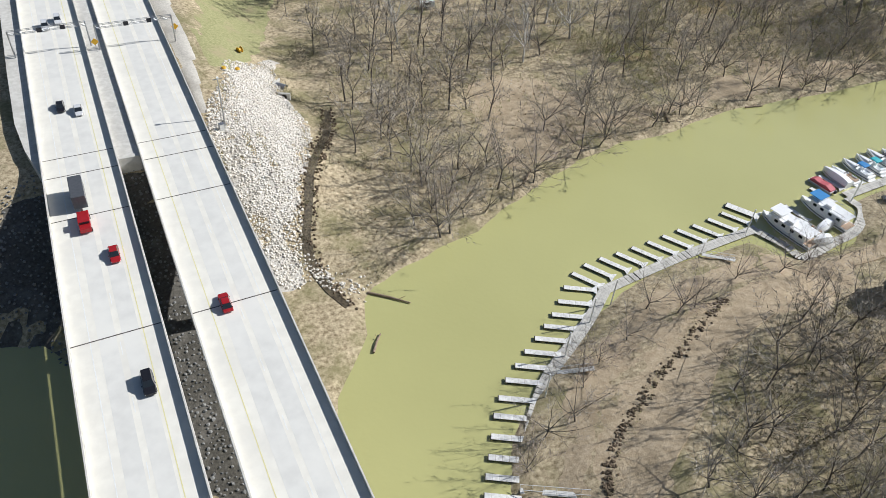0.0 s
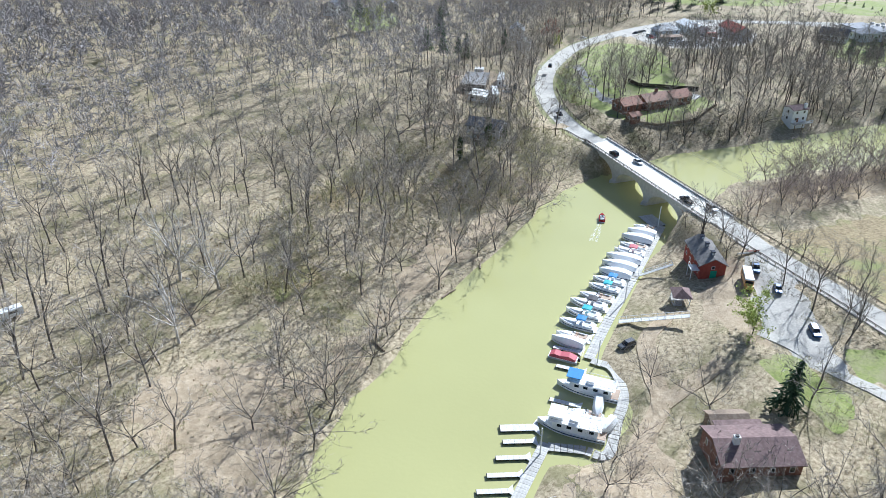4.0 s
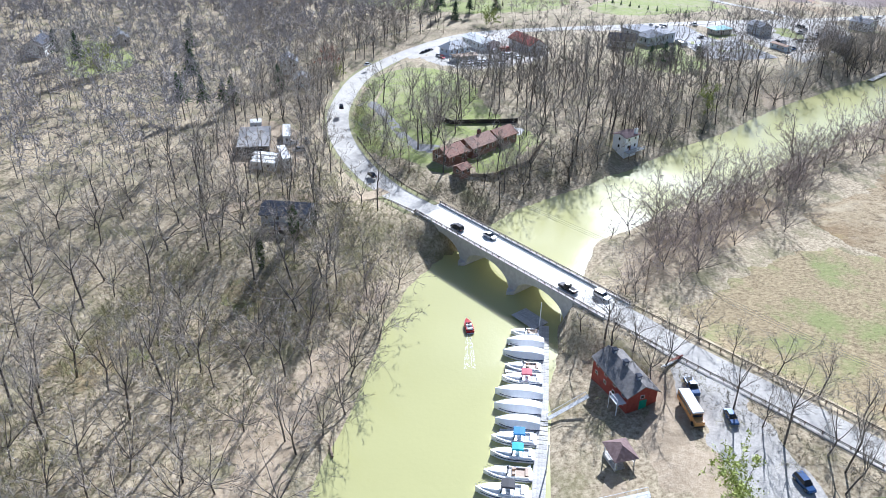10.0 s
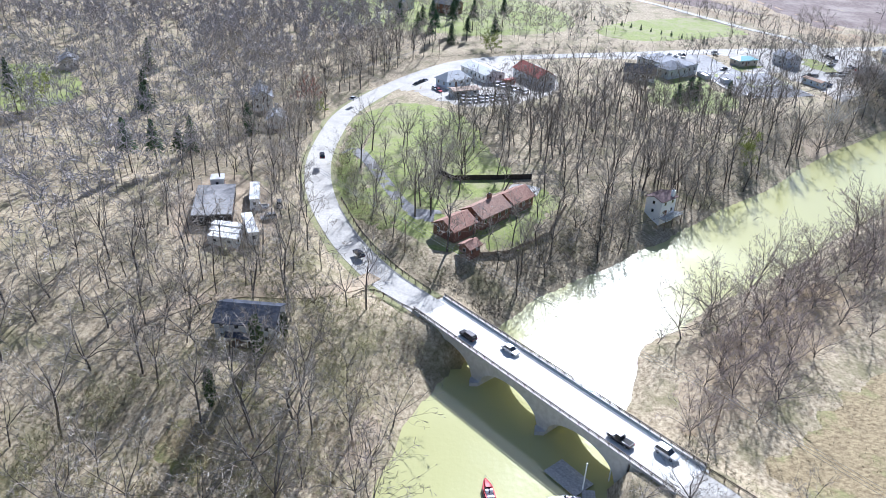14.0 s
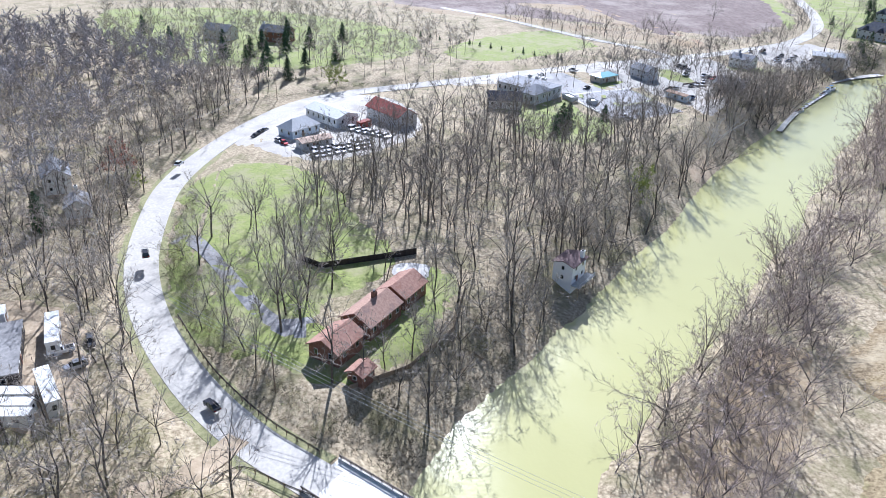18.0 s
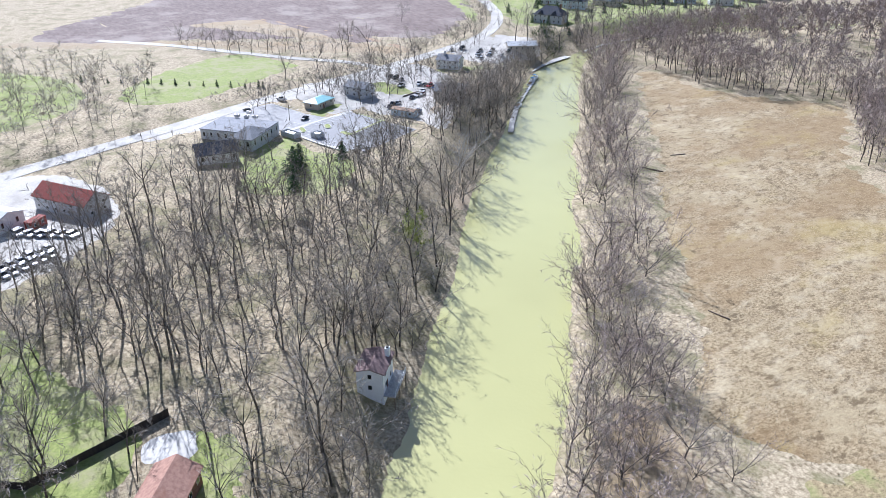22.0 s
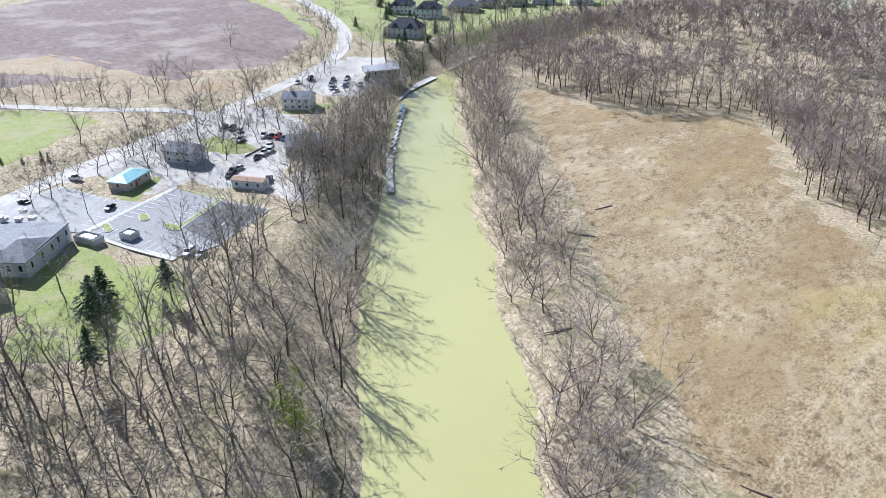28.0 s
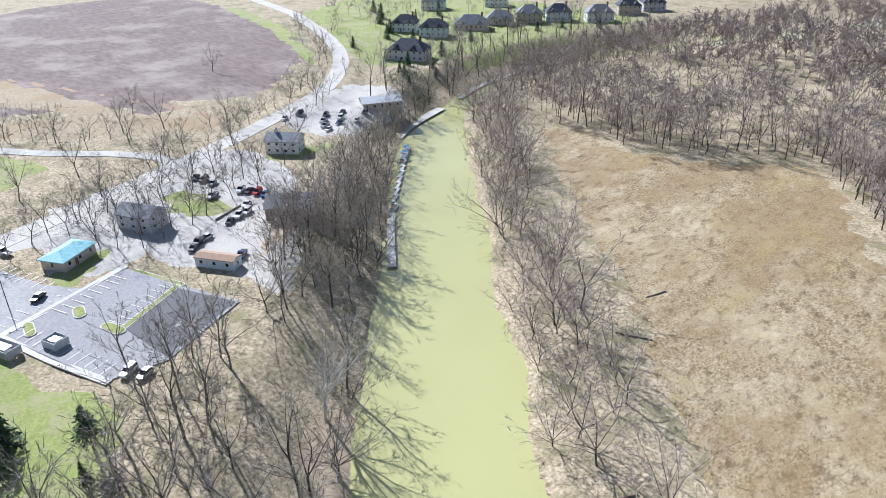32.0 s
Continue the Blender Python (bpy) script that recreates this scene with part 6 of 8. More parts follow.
guardrail([(246, 57), (233.5, 43), (214, 21), (201, 7), (178, -20)], 4.9, 8.0, "dark timber and steel guard rail beside the road")
guardrail([(246, 57), (233.5, 43), (214, 21), (201, 7), (178, -20)], -4.9, 8.0, "dark timber and steel guard rail beside the road")
guardrail([(301, 116), (312, 127), (330, 140), (352, 151)], -5.3, (8.3, 8.6, 9.0, 9.4), "dark timber guard rail round the road bend")
guardrail([(293.2, 112.6), (297, 118.6), (301, 124), (302, 126.8), (300.4, 129.6), (297.4, 131.2)], 0.0, (8.2, 8.2, 8.3, 8.5, 8.8, 9.1), "dark timber guard rail at the junction")
for kind, colour, m in (("suv", "black", BR @ pose(14, -2.2, BTOP + 0.02, 0, 0, 90)), ("sedan", "white", BR @ pose(24, 1.9, BTOP + 0.02, 0, 0, -90)), ("pickup", "black", BR @ pose(58, -2.0, BTOP + 0.02, 0, 0, 90)), ("suv", "white", BR @ pose(66, 2.0, BTOP + 0.02, 0, 0, -90)),
                        ("suv", "black", pose(383, 159.2, 11.75, 0, 0, -75)), ("sedan", "white", pose(451, 161.5, 12.0, 0, 0, -110)), ("sedan", "black", pose(320, 134, 8.95, 0, 0, -52))):
    park(kind, colour, m, "traffic on the road")


# ---- docks ----
def finger():
    """One floating finger pier, along +y from its base."""
    f = thing("dock_finger", pose(0, 0, -70), "white-decked floating finger pier on black tub floats", "dock")
    part("frame", boxed(-0.55, 0.55, 0, 7.3, 0.28, 0.44), TIMBER, f)
    for k in range(6):
        y = 0.02 + k * 1.212
        part("deck_board", boxed(-0.6, 0.6, y, y + 1.18, 0.442, 0.5), DOCKWHITE, f)
    for y in (0.9, 2.9, 4.9, 6.6):
        bm = boxed(-0.5, 0.5, y - 0.35, y + 0.35, -0.25, 0.278)
        part("float", bm, FLOATBLACK, f)
    for s in (-1, 1):
        bm = bmesh.new()
        solid(bm, [(0.55, 0.0), (1.5, 0.0), (0.55, 1.0)] if s > 0 else [(-0.55, 0.0), (-0.55, 1.0), (-1.5, 0.0)], 0.3, 0.49)
        part("gusset", bm, DOCKWHITE, f)
    part("bumper", boxed(-0.62, 0.62, 7.31, 7.4, 0.2, 0.48), RUBBER, f)
    return f


FINGER = finger()
tips = [(40, 46), (42, 49), (44.4, 52), (47, 55.4), (49.7, 59), (52.6, 62), (56, 65), (59.6, 67.2), (63.2, 69.4), (67, 71.4), (70.6, 73.4), (74, 75.4), (77.4, 78), (81, 81)]
for x, y in tips:
    copy_thing(FINGER, pose(x + 6.3, y - 4.0, 0, 0, 0, 57.5))["group"] = "finger piers of the long dock"
for x, y in [(85.4, 84), (89.6, 85.2), (94.2, 85.4), (98.8, 85.2), (103.4, 85.2), (108.2, 85.2), (113, 85.4), (117.8, 85.6), (122.6, 85.4), (127.8, 85.6), (132.8, 86)]:
    copy_thing(FINGER, pose(x + 3.6, y - 6.6, 0, 0, 0, 28.5))["group"] = "finger piers of the long dock"
big = copy_thing(FINGER, pose(140.5, 80.5, 0, 0, 0, 28.5))
big.scale = (1.7, 1.15, 1.0)


def walkway(line, half, label, board=1.25):
    p = spline(line, board)
    t = np.gradient(p, axis=0)
    t /= np.linalg.norm(t, axis=1)[:, None]
    w = thing("floating_walkway", pose(0, 0, 0), label, "dock")
    me = boxed(-board * 0.48, board * 0.48, -half, half, 0.42, 0.5)
    mesh = bpy.data.meshes.new("deck_board")
    me.to_mesh(mesh)
    me.free()
    mesh.materials.append(DOCKWOOD)
    for q, d in zip(p, t):
        b = new("deck_board", mesh)
        b.parent = w
        b.matrix_basis = pose(q[0], q[1], noise.noise(Vector((q[0], q[1], 0))) * 0.02, 0, 0, math.degrees(math.atan2(d[1], d[0])))
    for k in range(2, len(p) - 2, 6):
        a = math.degrees(math.atan2(t[k][1], t[k][0]))
        part("float", boxed(-0.9, 0.9, -half * 0.8, half * 0.8, -0.25, 0.41, m=pose(p[k][0], p[k][1], 0, 0, 0, a)), FLOATBLACK, w)
    return w


walkway([(46.5, 40), (50.2, 47.2), (56, 55), (63.8, 61.8), (72, 66.2), (80.5, 70.8), (88.5, 76)], 1.25, "weathered grey board walkway of the long dock")
walkway([(88.5, 76.4), (99, 77), (115, 77.6), (136, 77.6)], 1.25, "weathered grey board walkway of the long dock")
walkway([(136, 76.2), (138, 70), (139, 65), (150, 65.6), (159, 66.4), (167.5, 71), (168.5, 76)], 1.2, "pale board walkway round the houseboats")
walkway([(169.5, 77.4), (190, 77.2), (214, 76.2), (249, 75.4)], 1.3, "pale board walkway along the moored boats")
for x, y, a in ((151, 74, 5), (163.5, 76.5, 5), (170.5, 79.5, 5), (178, 79, 4), (198.8, 78.6, 2), (209.5, 78, 2), (230, 77.5, 2), (241, 77.2, 2)):
    copy_thing(FINGER, pose(x, y, 0, 0, 0, a))["group"] = "finger piers of the marina"


def gangway(a, b, width, label):
    a, b = Vector(a), Vector(b)
    g = thing("gangway", Matrix.Translation(a), label, "gangway")
    d = b - a
    m = Vector((d.x, d.y, 0)).to_track_quat("Y", "Z").to_matrix().to_4x4()
    L, tilt = d.length, math.atan2(d.z, Vector((d.x, d.y)).length)
    m = m @ Matrix.Rotation(tilt, 4, "X")
    part("deck", boxed(-width / 2, width / 2, 0, L, -0.1, 0, m=m), DOCKWHITE, g)
    for s in (-1, 1):
        part("handrail", boxed(s * width / 2 - 0.04, s * width / 2 + 0.04, 0, L, 0.95, 1.03, m=m), WHITEPAINT, g)
        for k in range(int(L / 2) + 1):
            y = min(k * 2.0, L - 0.05)
            part("stanchion", boxed(s * width / 2 - 0.03, s * width / 2 + 0.03, y, y + 0.06, 0.002, 0.95, m=m), WHITEPAINT, g)


gangway((187.5, 74.5, 0.9), (189.5, 57.5, 6.6), 1.5, "long white railed gangway down to the boats")
gangway((214, 75, 0.7), (218, 66.5, 4.6), 1.0, "narrow grey gangway to the walkway")
gangway((46, 44, 0.6), (55, 37, 2.8), 1.0, "short pale gangway to the bank")
gangway((66, 62, 0.6), (72, 58.5, 2.6), 1.0, "short pale gangway to the bank")
gangway((117, 76, 0.6), (121, 70, 2.2), 1.0, "short pale gangway to the bank")
plat = thing("floating_platform", pose(252.5, 79.0, 0, 0, 0, 44), "grey floating platform moored below the bridge", "dock")
for k in range(9):
    part("deck_board", boxed(-4.2, 4.2, -2.6 + k * 0.6, -2.02 + k * 0.6, 0.42, 0.52), DOCKWOOD, plat)
for x in (-3, 0, 3):
    part("float", boxed(x - 1, x + 1, -2.3, 2.3, -0.25, 0.418), FLOATBLACK, plat)
for x, y in ((253, 71), (249.5, 76.5), (87.5, 72.5), (60.5, 58.0), (133, 77.6), (199, 75.6), (80, 70.0), (70, 64.8), (168, 75)):
    po = thing("mooring_pole", pose(x, y, 0), "tall pale steel mooring pole", "pole")
    bm = bmesh.new()
    tube(bm, (0, 0, -2.5), (0, 0, 7.5), 0.14, 0.14, 8)
    part("shaft", bm, WHITEPAINT, po)


# ---- boats ----
def hull_rings(L, W, free, n=11, inset=0.0):
    rings = []
    for k in range(n):
        s = k / (n - 1)
        b = W / 2 * (1 - max(0.0, (s - 0.4) / 0.6) ** 2.3) * (0.94 + 0.06 * min(1, s * 4)) + 0.03
        z = free * (1 + 0.35 * s * s)
        y = -L / 2 + L * s
        rings.append([(-b * 0.9, y - 0.02, -0.12 + 0.18 * s), (0, y - 0.02, -0.3 + 0.5 * s ** 3), (b * 0.9, y - 0.02, -0.12 + 0.18 * s), (b, y, z), (-b, y, z)])
    return rings


def boat(style, canvas=None, L=9.2, W=3.1):
    """A moored boat with its bow towards +y."""
    words = {"cruiser": "white cabin cruiser with a %s canvas top", "covered": "motorboat wrapped in a white cover", "open": "white runabout with tan seats", "house": "large white houseboat with a %s awning", "pontoon": "pontoon boat under a %s cover", "small": "small red and white motorboat under way"}[style]
    tone = canvas.name.split("_")[0] if canvas else ""
    b = thing("boat", pose(0, 0, -70), words % tone if "%s" in words else words, "boat")
    free = 1.05 if style not in ("open", "small") else 0.75
    if style == "pontoon":
        for s in (-1, 1):
            bm = bmesh.new()
            tube(bm, (s * W * 0.38, -L / 2, 0.15), (s * W * 0.38, L / 2, 0.15), 0.38, 0.3, 10)
            part("pontoon", bm, STEEL, b)
        part("deck", boxed(-W / 2, W / 2, -L / 2, L / 2, 0.5, 0.62), WHITE, b)
        rings = [[(-W / 2 * 0.95, y, 0.63), (W / 2 * 0.95, y, 0.63), (W / 2 * 0.8, y, h), (-W / 2 * 0.8, y, h)] for y, h in ((-L * 0.45, 1.0), (-L * 0.2, 1.6), (L * 0.1, 1.3), (L * 0.3, 1.55), (L * 0.46, 0.95))]
        part("cover", loft(bmesh.new(), rings), canvas, b)
        part("motor", boxed(-0.25, 0.25, -L / 2 - 0.6, -L / 2 - 0.01, 0.3, 1.2), BLACKCANVAS, b)
        return b
    rings = hull_rings(L, W, free)
    part("hull", loft(bmesh.new(), rings), PAINTS["red"] if style == "small" else WHITE, b)
    strip = [[(x * 1.012, y, z) for x, y, z in ((r[3][0], r[3][1], free * 0.55), (r[3][0], r[3][1], free * 0.72), (-r[3][0], r[3][1], free * 0.72), (-r[3][0], r[3][1], free * 0.55))] for r in rings[:-1]]
    part("hull_stripe", loft(bmesh.new(), strip), NAVY if L > 8.8 else GREYWALL, b)
    if style == "covered":
        cov = []
        for k, r in enumerate(rings):
            s = k / 10
            w, y, z = r[3][0], r[3][1], r[3][2]
            h = 0.25 + 1.15 * math.sin(math.pi * min(1, 0.12 + s * 0.88)) ** 0.8 * (1.15 - 0.5 * s)
            cov.append([(-w * 1.02, y, z - 0.2), (w * 1.02, y, z - 0.2), (w * 0.98, y, z + 0.05), (w * 0.6, y, z + h), (-w * 0.6, y, z + h), (-w * 0.98, y, z + 0.05)])
        part("cover", loft(bmesh.new(), cov), COVER, b)
        return b
    part("deck", loft(bmesh.new(), [[(x * k2, y, z) for x, y, z, k2 in ((-r[3][0], r[3][1], r[3][2] - 0.02, 1.0), (r[3][0], r[3][1], r[3][2] - 0.02, 1.0), (r[3][0], r[3][1], r[3][2] + 0.06, 0.98), (-r[3][0], r[3][1], r[3][2] + 0.06, 0.98))] for r in rings]), PAINTS["red"] if style == "small" else WHITE, b)
    if style == "house":
        z0 = free + 0.1
        part("cabin", boxed(-W * 0.43, W * 0.43, -L * 0.38, L * 0.26, z0, z0 + 2.0), WHITE, b)
        part("roof", boxed(-W * 0.48, W * 0.48, -L * 0.44, L * 0.32, z0 + 2.002, z0 + 2.12), WHITE, b)
        for s in (-1, 1):
            for y in (-0.3, -0.14, 0.02, 0.16):
                part("window", boxed(s * W * 0.43 - 0.03 + s * 0.02, s * W * 0.43 + 0.03 + s * 0.02, y * L - 0.5, y * L + 0.5, z0 + 0.9, z0 + 1.6), GLASSDARK, b)
            part("roof_rail", boxed(s * W * 0.46 - 0.03, s * W * 0.46 + 0.03, -L * 0.4, L * 0.28, z0 + 2.8, z0 + 2.86), STEEL, b)
            for y in np.linspace(-0.4, 0.28, 6):
                part("rail_post", boxed(s * W * 0.46 - 0.03, s * W * 0.46 + 0.03, y * L - 0.03, y * L + 0.03, z0 + 2.122, z0 + 2.8), STEEL, b)
        part("helm_seat", boxed(-W * 0.3, W * 0.1, -L * 0.1, 0.2, z0 + 2.122, z0 + 2.9), WHITE, b)
        part("awning", boxed(-W * 0.42, W * 0.42, L * 0.1, L * 0.34, z0 + 3.2, z0 + 3.3), canvas, b)
        for s in (-1, 1):
            for y in (0.12, 0.32):
                part("awning_pole", boxed(s * W * 0.4 - 0.03, s * W * 0.4 + 0.03, y * L - 0.03, y * L + 0.03, z0 + (2.122 if y < 0.3 else 2.0), z0 + 3.2), STEEL, b)
        part("stern_deck", boxed(-W * 0.42, W * 0.42, -L * 0.5, -L * 0.385, z0 - 0.02, z0 + 0.05), TANSEAT, b)
        return b
    # foredeck with a raised cabin trunk, a cockpit and a windscreen
    fd = [[(-r[3][0] * 0.62, r[3][1], r[3][2] + 0.03), (r[3][0] * 0.62, r[3][1], r[3][2] + 0.03), (r[3][0] * 0.42, r[3][1], r[3][2] + 0.12 + h), (-r[3][0] * 0.42, r[3][1], r[3][2] + 0.12 + h)] for r, h in zip(rings[5:10], (0.42, 0.38, 0.3, 0.18, 0.05))]
    part("cabin_trunk", loft(bmesh.new(), fd), PAINTS["red"] if style == "small" else WHITE, b)
    part("cockpit", boxed(-W * 0.37, W * 0.37, -L * 0.42, -L * 0.02, free + 0.062, free + 0.09), TANSEAT if style == "open" else GREYWALL, b)
    for s in (-1, 1):
        part("coaming", boxed(s * W * 0.4 - 0.1, s * W * 0.4 + 0.1, -L * 0.44, L * 0.02, free + 0.062, free + 0.42), PAINTS["red"] if style == "small" else WHITE, b)
        part("seat", boxed(s * W * 0.2 - 0.3, s * W * 0.2 + 0.3, -L * 0.16, -L * 0.08, free + 0.092, free + 0.75), TANSEAT if style == "open" else WHITE, b)
    part("bench", boxed(-W * 0.3, W * 0.3, -L * 0.43, -L * 0.36, free + 0.092, free + 0.6), TANSEAT if style == "open" else WHITE, b)
    part("windscreen", loft(bmesh.new(), [[(-W * 0.36, y, free + 0.3), (W * 0.36, y, free + 0.3), (W * 0.3, y - 0.35, free + 0.95), (-W * 0.3, y - 0.35, free + 0.95)] for y in (L * 0.02, L * 0.035)]), GLASSDARK, b)
    part("swim_platform", boxed(-W * 0.4, W * 0.4, -L * 0.57, -L * 0.502, 0.15, 0.25), WHITE, b)
    for s in (-1, 1):
        bm = bmesh.new()
        for r0, r1 in zip(rings[5:10], rings[6:11]):
            tube(bm, (s * r0[3][0] * 0.93, r0[3][1], r0[3][2] + 0.6), (s * r1[3][0] * 0.93, r1[3][1], r1[3][2] + 0.6), 0.03, 0.03, 4)
        part("bow_rail", bm, STEEL, b)
    if canvas is not None:
        part("canvas_top", loft(bmesh.new(), [[(-W * 0.4, y, z), (W * 0.4, y, z), (W * 0.3, y, z + 0.16), (-W * 0.3, y, z + 0.16)] for y, z in ((-L * 0.24, free + 1.85), (-L * 0.12, free + 1.95), (L * 0.02, free + 1.85))]), canvas, b)
        for s in (-1, 1):
            for y in (-0.22, 0.0):
                part("canvas_pole", boxed(s * W * 0.38 - 0.025, s * W * 0.38 + 0.025, y * L - 0.025, y * L + 0.025, free + 0.42, free + 1.86), STEEL, b)
    return b


FLEET = [("cruiser", BLUECANVAS, 181.8, 84.2, 9.6, 3.3), ("open", None, 176.3, 83.8, 8.6, 2.9), ("cruiser", BLACKCANVAS, 192.4, 84.2, 10.2, 3.5), ("cruiser", TEALCANVAS, 187.2, 84.2, 9.4, 3.2), ("open", None, 197.3, 83.2, 9.6, 3.3),
         ("cruiser", TEALCANVAS, 202.4, 82.4, 9.0, 3.1), ("cruiser", BLUECANVAS, 206.9, 82.2, 9.4, 3.3), ("covered", None, 211.8, 81.6, 9.6, 3.5), ("covered", None, 216.8, 81.6, 10.4, 3.6), ("covered", None, 221.8, 81.4, 10.8, 3.7),
         ("cruiser", REDCANVAS, 226.8, 80.8, 9.4, 3.3), ("open", None, 231.6, 80.6, 8.6, 3.1), ("covered", None, 236.4, 80.6, 10.0, 3.9), ("covered", None, 241.2, 80.2, 9.2, 3.5), ("open", None, 245.8, 80.2, 7.2, 2.7), ("covered", None, 172.9, 84.0, 8.6, 2.8)]
for style, canvas, x, y, L, W in FLEET:
    b = boat(style, canvas, L, W)
    b["group"] = "boats moored in the marina"
    b.matrix_basis = pose(x, y, 0, 0, 0, random.uniform(-2, 2))
boat("pontoon", REDCANVAS, 7.2, 2.6).matrix_basis = pose(166.8, 83.2, 0, 0, 0, 3)
boat("house", BLUECANVAS, 14.5, 4.4).matrix_basis = pose(157.2, 74.4, 0, 0, 0, 4)
boat("house", WHITE, 15.0, 5.0).matrix_basis = pose(143.2, 74.0, 0, 0, 0, 6)
boat("open", None, 8.0, 2.8).matrix_basis = pose(148.6, 72.5, 0, 0, 0, 5)
boat("covered", None, 6.5, 2.4).matrix_basis = pose(151.8, 70.5, 0, 0, 0, 100)
boat("covered", None, 5.5, 2.2).matrix_basis = pose(146.6, 66.9, 0.35, 0, 0, 80)
boat("small", None, 5.6, 2.2).matrix_basis = pose(247, 94.8, 0, 0, 0, -75)
for x, y, a, L in ((538, -133.2, 65, 6.5), (573, -172, 70, 7.5), (577.5, -177.5, 65, 8.0), (569, -167, 66, 5.5)):
    boat("open" if L < 7 else "cruiser", BLUECANVAS if L > 7 else None, L, 2.5).matrix_basis = pose(x + 2.2, y + 1.5 - 4.5, 0, 0, 0, a + 140)


wake = thing("boat_wake", pose(0, 0, 0.015), "pale foam trail on the water behind the motorboat", "wake", kind="stuff")
rw = np.random.RandomState(8)
wv, wf = [], []
for k in range(170):
    u = rw.rand() ** 0.8
    c = np.array((245 - 15 * u, 94.6 - 1.6 * u + rw.choice((-1, 1)) * rw.uniform(0.2, 0.5 + 1.1 * u)))
    n = len(wv)
    wv += [(c[0] + rw.uniform(0.1, 0.45) * math.cos(a), c[1] + rw.uniform(0.04, 0.13) * math.sin(a), 0.0) for a in (0.2, 1.3, 2.6, 3.6, 4.9)]
    wf.append(tuple(range(n, n + 5)))
from_arrays("foam", wv, wf, plain("pale_foam", (0.75, 0.76, 0.66), 0.7), wake)["kind"] = "stuff"

# ---- houses ----
def house(m, L, W, wall, roofing, walls, label, roof="gable", pitch=0.5, storeys=1, chimney=None, porch=False, name="house", over=0.5, base=1.5, wall_mat2=None, doors=1):
    """A house with its long side along x, on the ground at m."""
    h = thing(name, m, label, "house" if name == "house" else name.replace("_", " "))
    body = part("wall", boxed(-L / 2, L / 2, -W / 2, W / 2, -base, wall), walls, h)
    rise = W / 2 * pitch
    a, b = L / 2 + over, W / 2 + over
    bm = bmesh.new()
    ridge = a if roof == "gable" else max(a - b * 0.9, 0.4)
    if roof == "flat":
        box(bm, -a, a, -b, b, wall + 0.002, wall + 0.35)
    else:
        lo = wall - over * pitch
        v = [bm.verts.new(c) for c in ((-a, -b, lo), (a, -b, lo), (a, b, lo), (-a, b, lo), (-ridge, 0, wall + rise), (ridge, 0, wall + rise))]
        t = [bm.verts.new((c.co.x, c.co.y, c.co.z + 0.22)) for c in v]
        for q, up in ((v, False), (t, True)):
            for f in ((0, 1, 5, 4), (2, 3, 4, 5), (1, 2, 5), (3, 0, 4)):
                if len(f) == 4 or roof == "hip":
                    bm.faces.new([q[i] for i in (f if up else f[::-1])])
        for i, j in ((0, 1), (2, 3)) + (((1, 2), (3, 0)) if roof == "hip" else ((1, 5), (5, 2), (3, 4), (4, 0))):
            bm.faces.new((v[i], v[j], t[j], t[i]))
    rf = part("roof", bm, roofing, h)
    if roof == "gable":
        for s in (-1, 1):
            bm = bmesh.new()
            vs = [bm.verts.new((s * x, y, z)) for x in (L / 2 - 0.25, L / 2 - 0.004) for y, z in ((-W / 2, wall), (W / 2, wall), (0, wall + rise))]
            for f in ((0, 1, 2), (5, 4, 3), (0, 3, 4, 1), (1, 4, 5, 2), (2, 5, 3, 0)):
                bm.faces.new([vs[i] for i in f])
            part("gable", bm, wall_mat2 or walls, h)
    per = wall / storeys
    n = max(2, int(L / 3.2))
    for st in range(storeys):
        z = st * per + per * 0.36
        for s in (-1, 1):
            for k in range(n):
                x = -L / 2 + L * (k + 0.5) / n
                w = part("window", boxed(x - 0.55, x + 0.55, s * W / 2 - 0.05, s * W / 2 + 0.05, z, z + per * 0.45), WHITEPAINT, h)
                part("pane", boxed(x - 0.46, x + 0.46, s * W / 2 - 0.07, s * W / 2 + 0.07, z + 0.1, z + per * 0.45 - 0.1), GLASSDARK, w)
            for k in range(max(1, int(W / 4))):
                y = -W / 2 + W * (k + 0.5) / max(1, int(W / 4))
                w = part("window", boxed(s * L / 2 - 0.05, s * L / 2 + 0.05, y - 0.5, y + 0.5, z, z + per * 0.45), WHITEPAINT, h)
                part("pane", boxed(s * L / 2 - 0.07, s * L / 2 + 0.07, y - 0.42, y + 0.42, z + 0.1, z + per * 0.45 - 0.1), GLASSDARK, w)
    for k in range(doors):
        part("door", boxed(-L * 0.12 - 0.5, -L * 0.12 + 0.5, -W / 2 - 0.08, -W / 2 - 0.002, 0, 2.05), BRICKWALL, h)
    if chimney is not None:
        cx, cy, mt = chimney
        ch = part("chimney", boxed(cx - 0.6, cx + 0.6, cy - 0.5, cy + 0.5, wall - 0.5, wall + rise + 1.5), mt, h)
        part("flue", boxed(cx - 0.3, cx + 0.3, cy - 0.25, cy + 0.25, wall + rise + 1.502, wall + rise + 1.8), BLACKCANVAS, ch)
    if porch:
        part("porch_floor", boxed(-L * 0.3, L * 0.3, -W / 2 - 2.4, -W / 2 - 0.1, -0.6, 0.15), TIMBER, h)
        part("porch_roof", boxed(-L * 0.32, L * 0.32, -W / 2 - 2.6, -W / 2 - 0.1, 2.5, 2.65), roofing, h)
        for x in (-0.28, -0.1, 0.1, 0.28):
            part("porch_post", boxed(x * L - 0.08, x * L + 0.08, -W / 2 - 2.4, -W / 2 - 2.24, 0.152, 2.498), WHITEPAINT, h)
    return h


